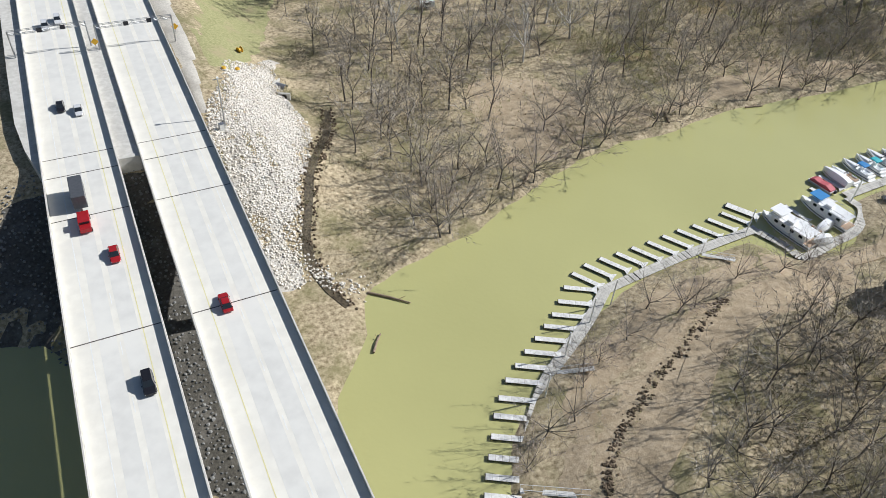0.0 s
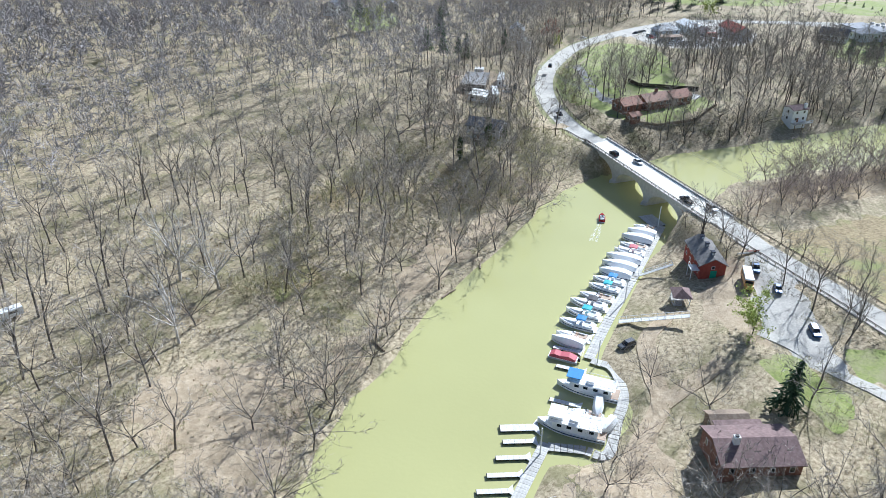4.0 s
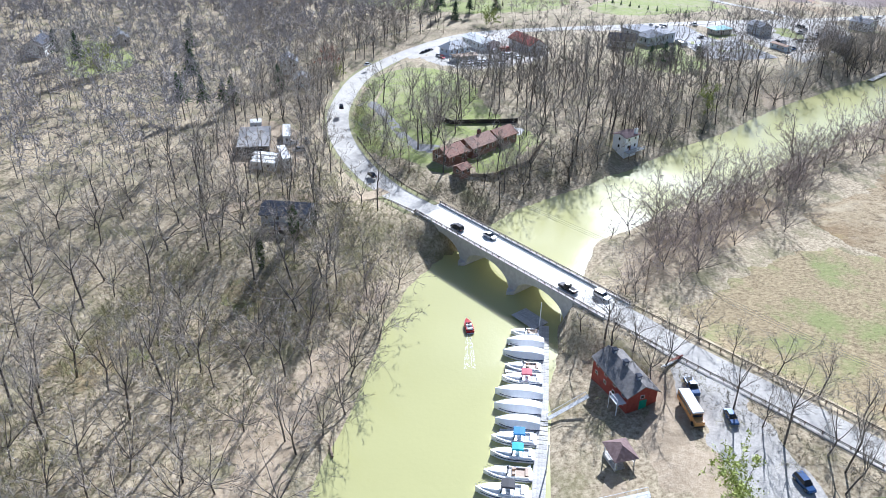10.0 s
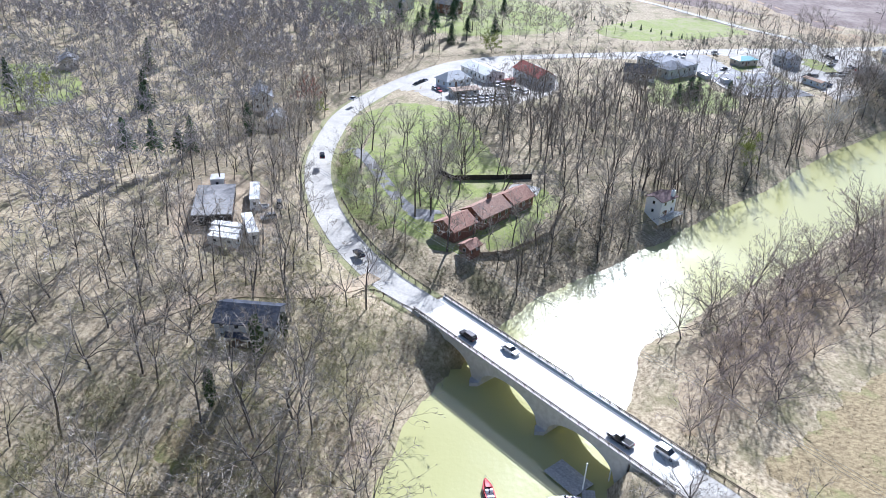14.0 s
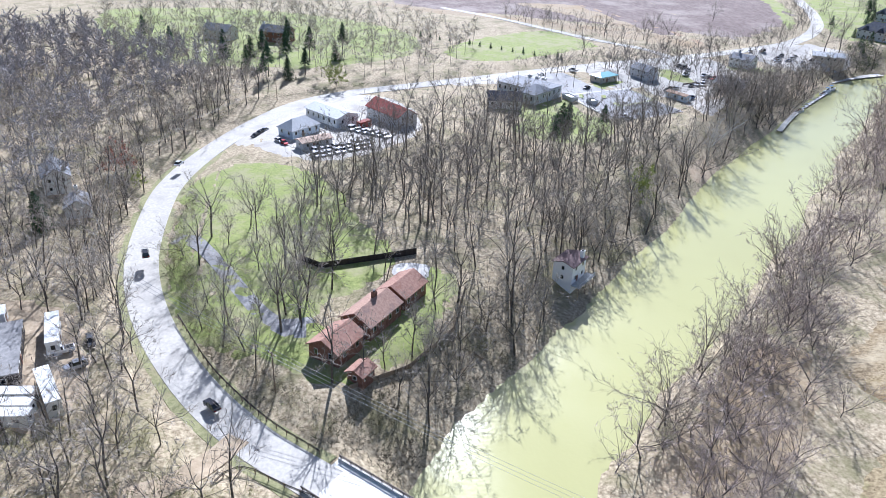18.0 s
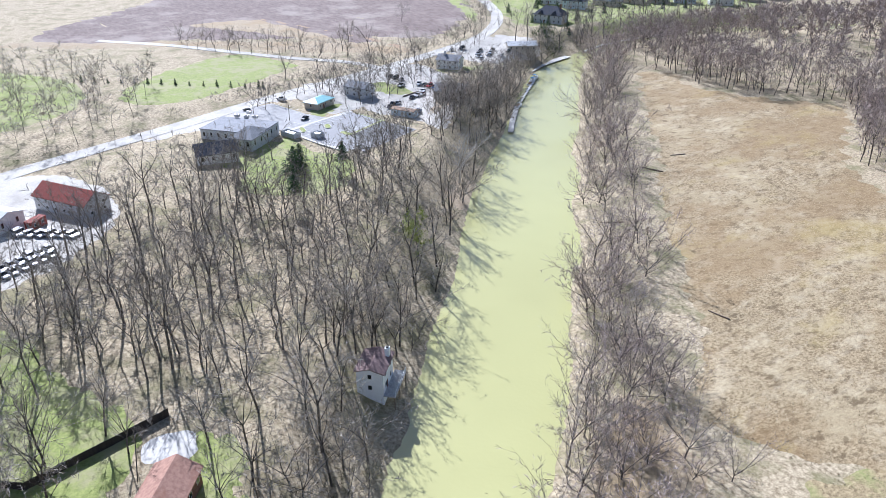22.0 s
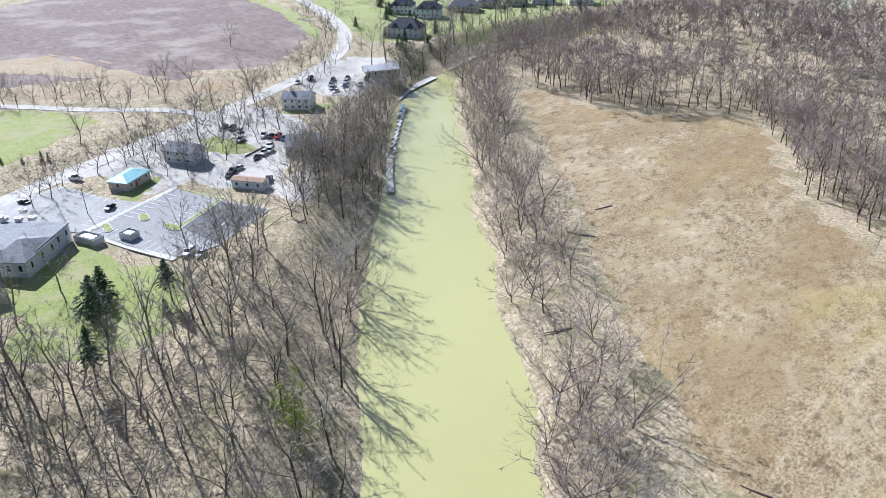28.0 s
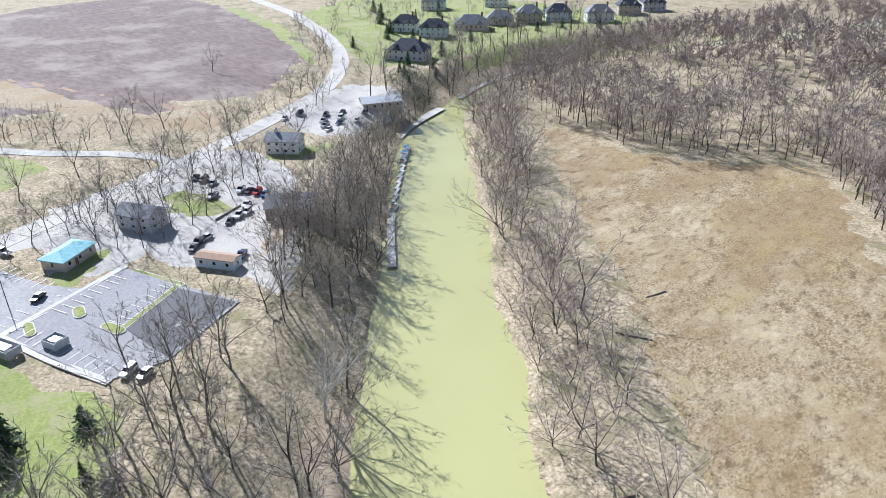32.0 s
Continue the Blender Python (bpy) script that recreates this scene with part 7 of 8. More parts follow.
def site(x, y, rz, lift=0.0):
    return pose(x, y, ground_z(x, y) + lift, 0, 0, rz)


# red house by the marina
rh = house(site(222.5, 58.6, 25, 0.2), 14.5, 7.2, 4.2, DULLROOF, REDWALL, "red board house with a grey gable roof and three roof vents", pitch=0.55, storeys=2, base=2.5)
for x in (-4.8, 0.4, 5.0):
    part("roof_vent", boxed(x - 0.45, x + 0.45, -0.45, 0.45, 5.0, 7.2), VENTBLUE, rh)
    bm = bmesh.new()
    solid(bm, [(x - 0.6, -0.6), (x + 0.6, -0.6), (x + 0.6, 0.6), (x - 0.6, 0.6)], 7.202, 7.4)
    part("vent_cap", bm, DARKROOF, rh)
    part("louvre", boxed(x - 0.47, x + 0.47, -0.3, 0.3, 6.0, 6.9), WHITEPAINT, rh)
part("green_door", boxed(-7.34, -7.25, -1.2, 0.6, 0, 2.4), plain("green_door", (0.02, 0.30, 0.19), 0.6), rh)
part("balcony", boxed(-7.0, -3.6, 3.62, 5.9, 2.2, 2.35), WHITEPAINT, rh)
for x in (-6.9, -3.7):
    for z0, z1 in ((-1.2, 2.198), (2.352, 3.4)):
        part("balcony_post", boxed(x - 0.08, x + 0.08, 5.72, 5.88, z0, z1), WHITEPAINT, rh)
part("balcony_rail", boxed(-7.0, -3.6, 5.75, 5.85, 3.402, 3.5), WHITEPAINT, rh)
# gazebo
gz0 = thing("gazebo", site(201, 61.5, 20), "open gazebo with a rust-brown hip roof on white posts", "gazebo")
part("floor", boxed(-2.6, 2.6, -2.2, 2.2, -0.8, 0.15), DOCKWOOD, gz0)
for x in (-2.4, 2.4):
    for y in (-2.0, 2.0):
        part("post", boxed(x - 0.1, x + 0.1, y - 0.1, y + 0.1, 0.152, 2.6), WHITEPAINT, gz0)
bm = bmesh.new()
v = [bm.verts.new(c) for c in ((-3, -2.6, 2.5), (3, -2.6, 2.5), (3, 2.6, 2.5), (-3, 2.6, 2.5), (-0.5, 0, 4.2), (0.5, 0, 4.2))]
for f in ((0, 1, 5, 4), (1, 2, 5), (2, 3, 4, 5), (3, 0, 4), (3, 2, 1, 0)):
    bm.faces.new([v[i] for i in f])
part("roof", bm, BROWNROOF, gz0)
for s in (-1, 1):
    part("railing", boxed(-2.4, 2.4, s * 2.0 - 0.04, s * 2.0 + 0.04, 0.9, 1.0), WHITEPAINT, gz0)
# bus
bus = thing("school_bus", site(212.5, 46.2, 102, 0.3), "orange school bus with a white roof", "bus")
for nm, dims, mt in (("body", (-1.2, 1.2, -4.6, 3.0, 0.7, 2.6), BUSYELLOW), ("roof", (-1.18, 1.18, -4.58, 2.98, 2.602, 3.0), WHITEPAINT), ("bonnet", (-1.0, 1.0, 3.002, 4.6, 0.6, 1.7), BUSYELLOW), ("windscreen", (-1.05, 1.05, 2.95, 3.05, 1.72, 2.5), GLASSDARK),
                     ("side_glass", (-1.23, 1.23, -4.2, 2.4, 1.75, 2.35), GLASSDARK), ("bumper", (-1.15, 1.15, 4.602, 4.75, 0.5, 0.8), BLACKCANVAS)):
    bm = boxed(*dims)
    bmesh.ops.bevel(bm, geom=bm.edges[:], offset=0.05, segments=1, affect="EDGES")
    part(nm, bm, mt, bus)
for y in (-2.8, 3.4):
    for x in (-1.02, 1.02):
        bm = bmesh.new()
        tube(bm, (x - 0.14, y, 0.48), (x + 0.14, y, 0.48), 0.48, 0.48, 12)
        part("wheel", bm, RUBBER, bus)
for kind, colour, x, y, rz in (("pickup", "blue", 219.5, 44.8, 100), ("sedan", "blue", 211.3, 38.4, 100), ("suv", "blue", 195.2, 28.8, 110), ("suv", "grey", 176.5, 70.0, 55)):
    park(kind, colour, on_land(x, y, rz), "cars parked in the marina yard")
for k in range(3):
    cn = thing("canoe", site(227.0 + 0.9 * k, 48.5 - 0.9 * k, 40, 0.4), "pale upturned canoe on a rack", "canoe")
    rings = [[(-w, y, 0.0), (w, y, 0.0), (w * 0.7, y, 0.3), (-w * 0.7, y, 0.3)] for y, w in ((-2.5, 0.05), (-1.2, 0.35), (0, 0.42), (1.2, 0.35), (2.5, 0.05))]
    part("hull", loft(bmesh.new(), rings), (WHITEPAINT, TANWALL, REDWALL)[k], cn)
    part("keel", boxed(-0.03, 0.03, -2.3, 2.3, 0.3, 0.36), TIMBER, cn)
# brown-roofed house and its shed
house(site(144.5, 39.0, 118, 0.3), 15.5, 10.5, 3.2, BROWNROOF, BRICKWALL, "low brick house with a broad brown shingle roof", pitch=0.35, chimney=(4, 1, WHITEPAINT), porch=True)
house(site(153.0, 44.2, 118, 0.2), 7.5, 4.6, 2.8, material("tan_shingles", (0.24, 0.18, 0.13), (0.31, 0.245, 0.18), 0.6, 0.9, 0.2), TIMBER, "weathered timber shed with a tan gable roof", pitch=0.45, name="shed")
house(site(121, 16, 120, 0.3), 14, 9, 3.2, BROWNROOF, BRICKWALL, "brick house with a mauve-brown shingle roof", pitch=0.35)
# camper in the wood
cp = thing("camper", site(116, 214, 70, 0.3), "small white camper parked under the trees", "camper")
for nm, dims, mt in (("body", (-1.2, 1.2, -2.6, 2.6, 0.5, 2.6), COVER), ("roof_box", (-0.6, 0.6, -1.0, 0.6, 2.602, 2.85), WHITEPAINT), ("window", (-1.23, 1.23, -1.2, 0.8, 1.5, 2.1), GLASSDARK), ("hitch", (-0.1, 0.1, 2.602, 3.6, 0.5, 0.62), DARKSTEEL)):
    bm = boxed(*dims)
    bmesh.ops.bevel(bm, geom=bm.edges[:], offset=0.08 if nm == "body" else 0.02, segments=2, affect="EDGES")
    part(nm, bm, mt, cp)
for x in (-1.0, 1.0):
    bm = bmesh.new()
    tube(bm, (x - 0.12, 0, 0.3), (x + 0.12, 0, 0.3), 0.32, 0.32, 10)
    part("wheel", bm, RUBBER, cp)
# houses at the north end of the bridge
house(site(279.2, 151, -90, 0.1), 13.6, 9, 4.9, DARKROOF, GREYWALL, "two-storey grey house half hidden by ivy-clad trees", storeys=2, pitch=0.5, porch=True, base=3)
house(site(336, 180.5, 16, 0.2), 21, 11, 2.7, GREYDRIVE, FENCEWOOD, "long low building with a flat grey roof", roof="flat", name="outbuilding", over=0.15)
for x, y, a, L, W, hgt, lb in ((344, 170.8, 17, 13, 2.7, 2.9, "long white box trailer parked beside the yard"), (324, 165.8, 27, 13, 2.8, 3.1, "white box trailer with dusty sides"), (317, 171, 84, 8.5, 2.4, 2.2, "low white trailer with a flat top"),
                              (320.2, 171.6, 84, 8.5, 2.4, 2.2, "low white trailer with a flat top"), (323.4, 172.2, 84, 8.5, 2.4, 2.2, "low white trailer with a flat top"), (351, 185, 16, 4.5, 4, 2.8, "small white shed at the yard's end")):
    house(site(x, y, a, 0.4), L, W, hgt, WHITEPAINT, WHITEPAINT, lb, roof="flat", name="trailer" if "trailer" in lb else "shed", over=0.08)
for x, y, rz, c in ((339, 168, 20, "white"), (343, 163, 110, "grey"), (333.5, 163.5, 30, "silver")):
    park("pickup" if c == "white" else "suv", c, on_land(x, y, rz), "vehicles in the trailer yard")
for x, y, a, L, W, hgt, rf, wl, lb in ((432, 196, 20, 12, 8, 5.4, GREYROOF, WHITEPAINT, "two-storey white house behind the bend"), (412, 184, 15, 9, 7, 3.2, GREYROOF, WHITEPAINT, "small white cottage behind the bend"), (444, 330, 15, 16, 9, 6.0, DARKROOF, WHITEPAINT, "white house with a dark roof among the trees"),
                                       (664, 172, 60, 18, 10, 5.5, GREYROOF, GREYWALL, "large grey house on a wide lawn"), (655, 138, 65, 18, 10, 6.0, GREYROOF, BRICKWALL, "large brick house with a pale porch"), (470, 300, 30, 10, 8, 3.5, GREYROOF, TANWALL, "tan house in the wood")):
    house(site(x, y, a, 0.3), L, W, hgt, rf, wl, lb, storeys=2 if hgt > 5 else 1, pitch=0.6, chimney=(L * 0.46, 0, WHITEPAINT), base=3)
# rust-roofed house in the bend
MAUVEROOF = material("faded_mauve_shingles", (0.33, 0.205, 0.15), (0.43, 0.28, 0.21), 0.7, 0.9, 0.25, (0.22, 0.16, 0.14), 4.0, 0.4)
for x, y, a, L, W in ((334.5, 108.5, -38, 9.5, 8.0), (346, 100.0, -38, 13, 8.5), (357, 91.5, -38, 10, 8.0)):
    house(site(x, y, a, 0.5), L, W, 3.4, REDROOF if L < 11 else MAUVEROOF, BRICKWALL, "brick house wing with a rust-red gable roof" if L < 11 else "brick house wing with a faded mauve-brown gable roof", pitch=0.55, base=3, chimney=(2, 0.5, BRICKWALL) if L > 12 else None)
house(site(325.5, 103.5, -38, 0.3), 4.5, 4.0, 2.5, REDROOF, BRICKWALL, "small brick shed with a rust-red roof", pitch=0.5, name="shed", base=3)
patch("terrace", [(364, 89), (369, 94), (377, 91), (376, 83), (367, 80)], CONCRETE, "pale concrete terrace behind the house", "terrace", lift=0.22)
# white house above the river
wh = house(pose(373, 42, 4.6, 0, 0, -45), 8.0, 6.2, 5.8, BROWNROOF, COVER, "tall white house with a brown roof over the river", storeys=2, pitch=0.3, base=6, chimney=(2.6, -2.4, COVER))
part("river_deck", boxed(-4.5, 5.5, -5.9, -3.11, 0.0, 0.2), DOCKWOOD, wh)
for x in (-4.2, 0, 5.2):
    part("deck_post", boxed(x - 0.12, x + 0.12, -5.8, -5.56, -6.5, -0.002), TIMBER, wh)
    part("deck_rail_post", boxed(x - 0.06, x + 0.06, -5.85, -5.73, 0.202, 1.2), WHITEPAINT, wh)
part("deck_rail", boxed(-4.5, 5.5, -5.86, -5.76, 1.202, 1.28), WHITEPAINT, wh)


def fence(pts, height, mat, label, board=0.3):
    p = [Vector((x, y, ground_z(x, y))) for x, y in pts]
    f = thing("fence", Matrix.Translation(p[0]), label, "fence")
    mesh = bpy.data.meshes.new("board")
    bm = boxed(-board * 0.48, board * 0.48, -0.03, 0.03, -0.3, height)
    bm.to_mesh(mesh)
    bm.free()
    mesh.materials.append(mat)
    for a, b in zip(p, p[1:]):
        d = b - a
        n = max(1, int(d.length / board))
        ang = math.degrees(math.atan2(d.y, d.x))
        zs = land([(a.x + d.x * k / n, a.y + d.y * k / n) for k in range(n)])
        for k in range(n):
            o = new("board", mesh)
            o.parent = f
            o.matrix_basis = pose(a.x + d.x * k / n - p[0].x, a.y + d.y * k / n - p[0].y, float(zs[k]) - p[0].z + random.uniform(-0.03, 0.03), 0, 0, ang)
    return f


fence([(379, 118), (374, 112), (380.5, 85)], 2.0, FENCEWOOD, "tall dark board fence at the garden's edge", 0.35)
fence([(365, 95), (380, 92)], 1.1, FENCEWOOD, "low dark garden fence", 0.5)
fence([(322, 106), (332, 92), (345, 80), (362, 74)], 1.2, TIMBER, "low timber fence above the bank", 0.6)
fence([(562.5, -89), (558.5, -77)], 0.7, TIMBER, "grey board fence round the green", 0.5)

# ---- shops in the bend ----
house(site(482.5, 120.5, -48, 0.2), 14, 8.5, 3.4, PALEROOF, BLUEWALL, "pale blue shop with a hipped metal roof", roof="hip", pitch=0.7, name="shop")
house(site(499.5, 107.5, 38, 0.2), 21, 11, 4.0, PALEROOF, WHITEPAINT, "long white workshop with a pale metal roof", pitch=0.3, name="workshop")
house(site(498, 82.5, 32, 0.2), 22, 10, 4.6, REDWALL, GREYWALL, "red-roofed barn behind the yard", pitch=0.6, name="barn", storeys=2)
house(site(467, 114.5, -61, 0.2), 12.5, 5.5, 2.8, TANROOF, GREYWALL, "low shed with a tan roof in the yard", pitch=0.25, name="shed")
house(site(489, 94.5, -50, 0.2), 6, 2.6, 2.4, REDWALL, REDWALL, "small red steel container in the yard", roof="flat", name="container", over=0.05)
for k in range(30):
    x, y = (486 - 2.0 * (k % 6) - 0.8 * (k // 6), 99 - 2.6 * (k % 6) + 1.2 * (k // 6)) if k < 12 else (459.5 - 4.6 * ((k - 12) // 9) + 1.2 * ((k - 12) % 9), 114 - 2.5 * ((k - 12) % 9))
    park("sedan" if k % 3 else "suv", "white" if k % 4 else "silver", on_land(x, y, 115 + random.uniform(-8, 8)), "cars crowded in the workshop yard")
for x, y, rz, c in ((484, 138, 60, "black"), (487.5, 136.5, 60, "black"), (490.5, 135, 60, "silver"), (470, 126, 120, "red"), (472.5, 128, 120, "white")):
    park("sedan", c, on_land(x, y, rz), "cars parked at the shop")

# ---- village by the river ----
LOTGREY = material("pale_lot_asphalt", (0.33, 0.325, 0.31), (0.42, 0.41, 0.39), 0.8, 0.85, 0.1, (0.29, 0.28, 0.27), 6.0, 0.5)
patch("parking_lot", [(549, -43), (537, -8), (503, -17), (500, -30), (510, -55), (529, -49)], material("grey_lot_asphalt", (0.28, 0.275, 0.27), (0.35, 0.345, 0.335), 0.8, 0.9, 0.1, (0.30, 0.295, 0.29), 7.0, 0.5), "grey asphalt car park with white stalls", "car park", wobble=-1, lift=0.24)
patch("parking_lot", [(520, -29.5), (528.5, -47.5), (510.5, -54), (501.5, -30.5)], DARKASPHALT, "freshly laid dark asphalt without markings", "car park", wobble=-1, lift=0.30)
patch("parking_lot", [(537, -7), (545, -31), (554, -24), (578, -17), (575, 3), (556, 7)], LOTGREY, "bleached asphalt car park before the store", "car park", wobble=-1, lift=0.24)
ribbon("sidewalk", np.array([(549.5, -44), (543.5, -26), (537, -7.5)], float), 1.0, CONCRETE, "pale concrete footpath across the car park", "sidewalk", lift=0.33)
ribbon("sidewalk", np.array([(537, -7.5), (520, -12), (502, -17.5)], float), 1.0, CONCRETE, "pale concrete footpath beside the car park", "sidewalk", lift=0.33)
stalls = thing("stall_markings", pose(0, 0, 0), "white painted parking stall lines", "road marking", kind="structure")
bm = boxed(-0.08, 0.08, 0, 5.0, 0, 0.012)
mesh = bpy.data.meshes.new("stall_line")
bm.to_mesh(mesh)
bm.free()
mesh.materials.append(WHITELINE)
for (x0, y0), (x1, y1), ang, n in (((546.8, -39), (541, -21), 108, 8), ((528.5, -46.5), (521, -30), -72, 8), ((533, -10), (506, -17), 198, 11), ((552, -22), (575, -15), -160, 9), ((540, -10), (546.5, -28), -72, 7)):
    for k in range(n):
        x, y = x0 + (x1 - x0) * k / (n - 1), y0 + (y1 - y0) * k / (n - 1)
        o = new("stall_line", mesh)
        o.parent = stalls
        o.matrix_basis = pose(x, y, ground_z(x, y) + 0.36, 0, 0, ang)
house(site(563, -34.5, -62, 0.2), 12.5, 7.5, 3.0, TEALROOF, TANWALL, "small office with a bright teal metal roof", roof="hip", pitch=0.35, name="office")
house(site(571, -60, 25, 0.2), 12, 8.5, 4.6, GREYROOF, GREYWALL, "two-storey pale grey house with a grey roof", storeys=2, pitch=0.5)
house(site(531.5, -62.0, 28, 0.2), 12, 4.2, 2.7, material("tan_brown_shingles", (0.36, 0.24, 0.16), (0.43, 0.30, 0.21), 0.6, 0.9, 0.2), BLUEWALL, "long mobile home with a tan roof", pitch=0.3, name="mobile_home", over=0.2)
house(site(539, 12, 40, 0.2), 26, 17, 4.4, GREYROOF, GREYWALL, "large grey store with a flat roof", roof="flat", name="store", over=0.2)
house(site(528, 12, 40, 0.2), 10, 15, 4.4, GREYROOF, GREYWALL, "grey front wing of the store with a hip roof", roof="hip", pitch=0.4, name="store", over=0.4)
house(site(518, 29, 80, 0.2), 15, 10, 3.8, DARKROOF, WHITEPAINT, "white house with a dark gable roof behind the store", pitch=0.6)
for x, y in ((547, 6), (550, 9), (545, 3), (552, 3)):
    ac = thing("rooftop_unit", site(x, y, 40, 4.78), "grey air handling unit on the store's flat roof", "air unit")
    part("casing", boxed(-0.9, 0.9, -0.7, 0.7, 0, 1.2), STEEL, ac)
    part("fan_guard", boxed(-0.5, 0.5, -0.5, 0.5, 1.202, 1.3), DARKSTEEL, ac)
for x, y, L in ((524.5, -15.5, 4.2), (530, -6.0, 8.0)):
    enc = thing("fenced_enclosure", site(x, y, 18, 0.3), "grey boarded enclosure round steel machines", "enclosure")
    for s in (-1, 1):
        part("panel", boxed(-L / 2, L / 2, s * 1.9 - 0.06, s * 1.9 + 0.06, 0, 1.9), GREYWALL, enc)
        part("panel", boxed(s * L / 2 - 0.06, s * L / 2 + 0.06, -1.838, 1.838, 0, 1.9), GREYWALL, enc)
    part("machine", boxed(-L * 0.3, L * 0.3, -1.0, 1.0, 0, 1.7), STEEL, enc)
house(site(545, -97, 45, 0.2), 15, 11, 4.2, GREYROOF, TIMBER, "broad grey-roofed house among the trees by the river", pitch=0.5, base=5)
house(site(596, -131, 35, 0.2), 13, 9, 5.0, GREYROOF, WHITEPAINT, "pale house with a grey roof and a chimney", storeys=2, pitch=0.5, chimney=(3, 0, WHITEPAINT))
house(site(617, -200, 60, 0.2), 18, 10, 3.4, PALEROOF, TANWALL, "riverside restaurant with a pale metal roof", pitch=0.35, name="restaurant", base=5)
for x, y, a, L, W, hgt, rf, wl, lb in ((674, -275, 205, 22, 14, 6.0, DARKROOF, GREYWALL, "large house with steep charcoal gables"), (729, -325, 215, 17, 12, 5.6, DARKROOF, WHITEPAINT, "white house with a charcoal roof"), (706, -329, 215, 18, 12, 6.0, DARKROOF, BLUEWALL, "pale blue house with a charcoal roof"),
                                       (704, -364, 218, 23, 14, 3.6, GREYROOF, TANWALL, "low tan house with a broad grey hip roof"), (701, -391, 218, 19, 13, 4.0, GREYROOF, TANWALL, "tan house with a grey hip roof"), (691, -411, 220, 18, 13, 6.4, GREYROOF, TANWALL, "two-storey tan house with a grey roof"),
                                       (679, -430, 222, 18, 13, 6.4, DARKROOF, BLUEWALL, "two-storey blue-grey house with a dark roof"), (655, -446, 225, 19, 13, 6.4, GREYROOF, WHITEPAINT, "two-storey white house with a grey roof"), (655, -486, 225, 17, 12, 6.2, DARKROOF, TANWALL, "two-storey tan house with a dark roof"),
                                       (775, -400, 218, 18, 12, 6.2, GREYROOF, WHITEPAINT, "white house on the far lawn"), (745, -440, 218, 18, 12, 6.2, DARKROOF, WHITEPAINT, "white house with a dark roof"), (648, -510, 225, 17, 12, 6.2, DARKROOF, GREYWALL, "grey house above the river bend")):
    h = house(site(x, y, a, 0.3), L, W, hgt, rf, wl, lb, roof="hip", pitch=0.75, storeys=2 if hgt > 5 else 1, base=4, chimney=(L * 0.3, 1, BRICKWALL))
    for k in (-0.25, 0.22):
        bm = bmesh.new()
        x0 = k * L
        v = [bm.verts.new(c) for c in ((x0 - 2, -W / 2 - 0.6, hgt), (x0 + 2, -W / 2 - 0.6, hgt), (x0, -W / 2 - 0.6, hgt + 2.6), (x0, 0, hgt + 2.6), (x0 - 2, -W * 0.1, hgt), (x0 + 2, -W * 0.1, hgt))]
        for f in ((0, 1, 2), (1, 5, 3, 2), (0, 2, 3, 4), (0, 4, 5, 1), (3, 5, 4)):
            bm.faces.new([v[i] for i in f])
        part("gable_roof", bm, rf, h)
for k, (x, y) in enumerate([(593, -90.4), (589.3, -91.5), (584.7, -92.1), (572.7, -95.7), (569.7, -97.1), (566.7, -98.4), (563.5, -99.2), (574.7, -86.1), (561.2, -90.4), (556, -87.1), (553.6, -79.4), (555.5, -84.0), (557, -102.2), (553, -101), (545.1, -62), (547.4, -65.0), (548.7, -68.4),
                            (626.5, -160.7), (625, -151.7), (608, -160.2), (606.6, -166.8), (612, -172), (618, -178), (614, -164), (606, -176), (612, -186), (548, -20.4), (580, -23), (572, -3), (502, -22), (498.5, -24), (531, -69), (603, -158), (620, -170)]):
    c = ("black", "black", "silver", "white", "black", "red", "blue", "silver", "white", "white", "black", "white", "red", "white", "black", "black", "white", "black", "white", "silver", "blue", "white", "grey", "silver", "white", "black", "black", "white", "black", "white", "silver", "blue", "white", "grey")[k]
    road_car = k in (27, 28)
    park(("sedan", "suv", "sedan", "pickup")[k % 4], c, on_land(x, y, random.uniform(20, 40) if not road_car else -70, 0.3), "cars parked in the village")
# wharf and small docks on the village bank
for pts, half, label in (([(509, -104), (524, -117.5), (538, -131)], 1.3, "long pale timber wharf along the bank"), ([(594.5, -185), (604.5, -206), (613, -235)], 2.6, "pale concrete wharf along the bank"), ([(618, -254), (627, -285), (629, -318), (626, -362)], 1.3, "timber boardwalk following the bank")):
    w = thing("wharf", pose(0, 0, 0), label, "wharf", kind="structure")
    p = spline(pts, 3.0)
    for a, b in zip(p, p[1:]):
        d = b - a
        part("deck_section", boxed(0, float(np.linalg.norm(d)) - 0.04, -half, half, 0.5, 0.8, m=pose(a[0] - 1.0, a[1] - 1.0, 0, 0, 0, math.degrees(math.atan2(d[1], d[0])))), DOCKWOOD if "timber" in label else CONCRETE, w)
        part("pile", boxed(-0.15, 0.15, -half - 0.1, -half + 0.2, -2, 0.498, m=pose(a[0] - 1.0, a[1] - 1.0, 0, 0, 0, math.degrees(math.atan2(d[1], d[0])))), TIMBER, w)
for k in range(7):
    x, y = 544 + 4.0 * k, -139 - 4.6 * k
    copy_thing(FINGER, pose(x, y, 0.1, 0, 0, -148))["group"] = "finger docks on the village bank"

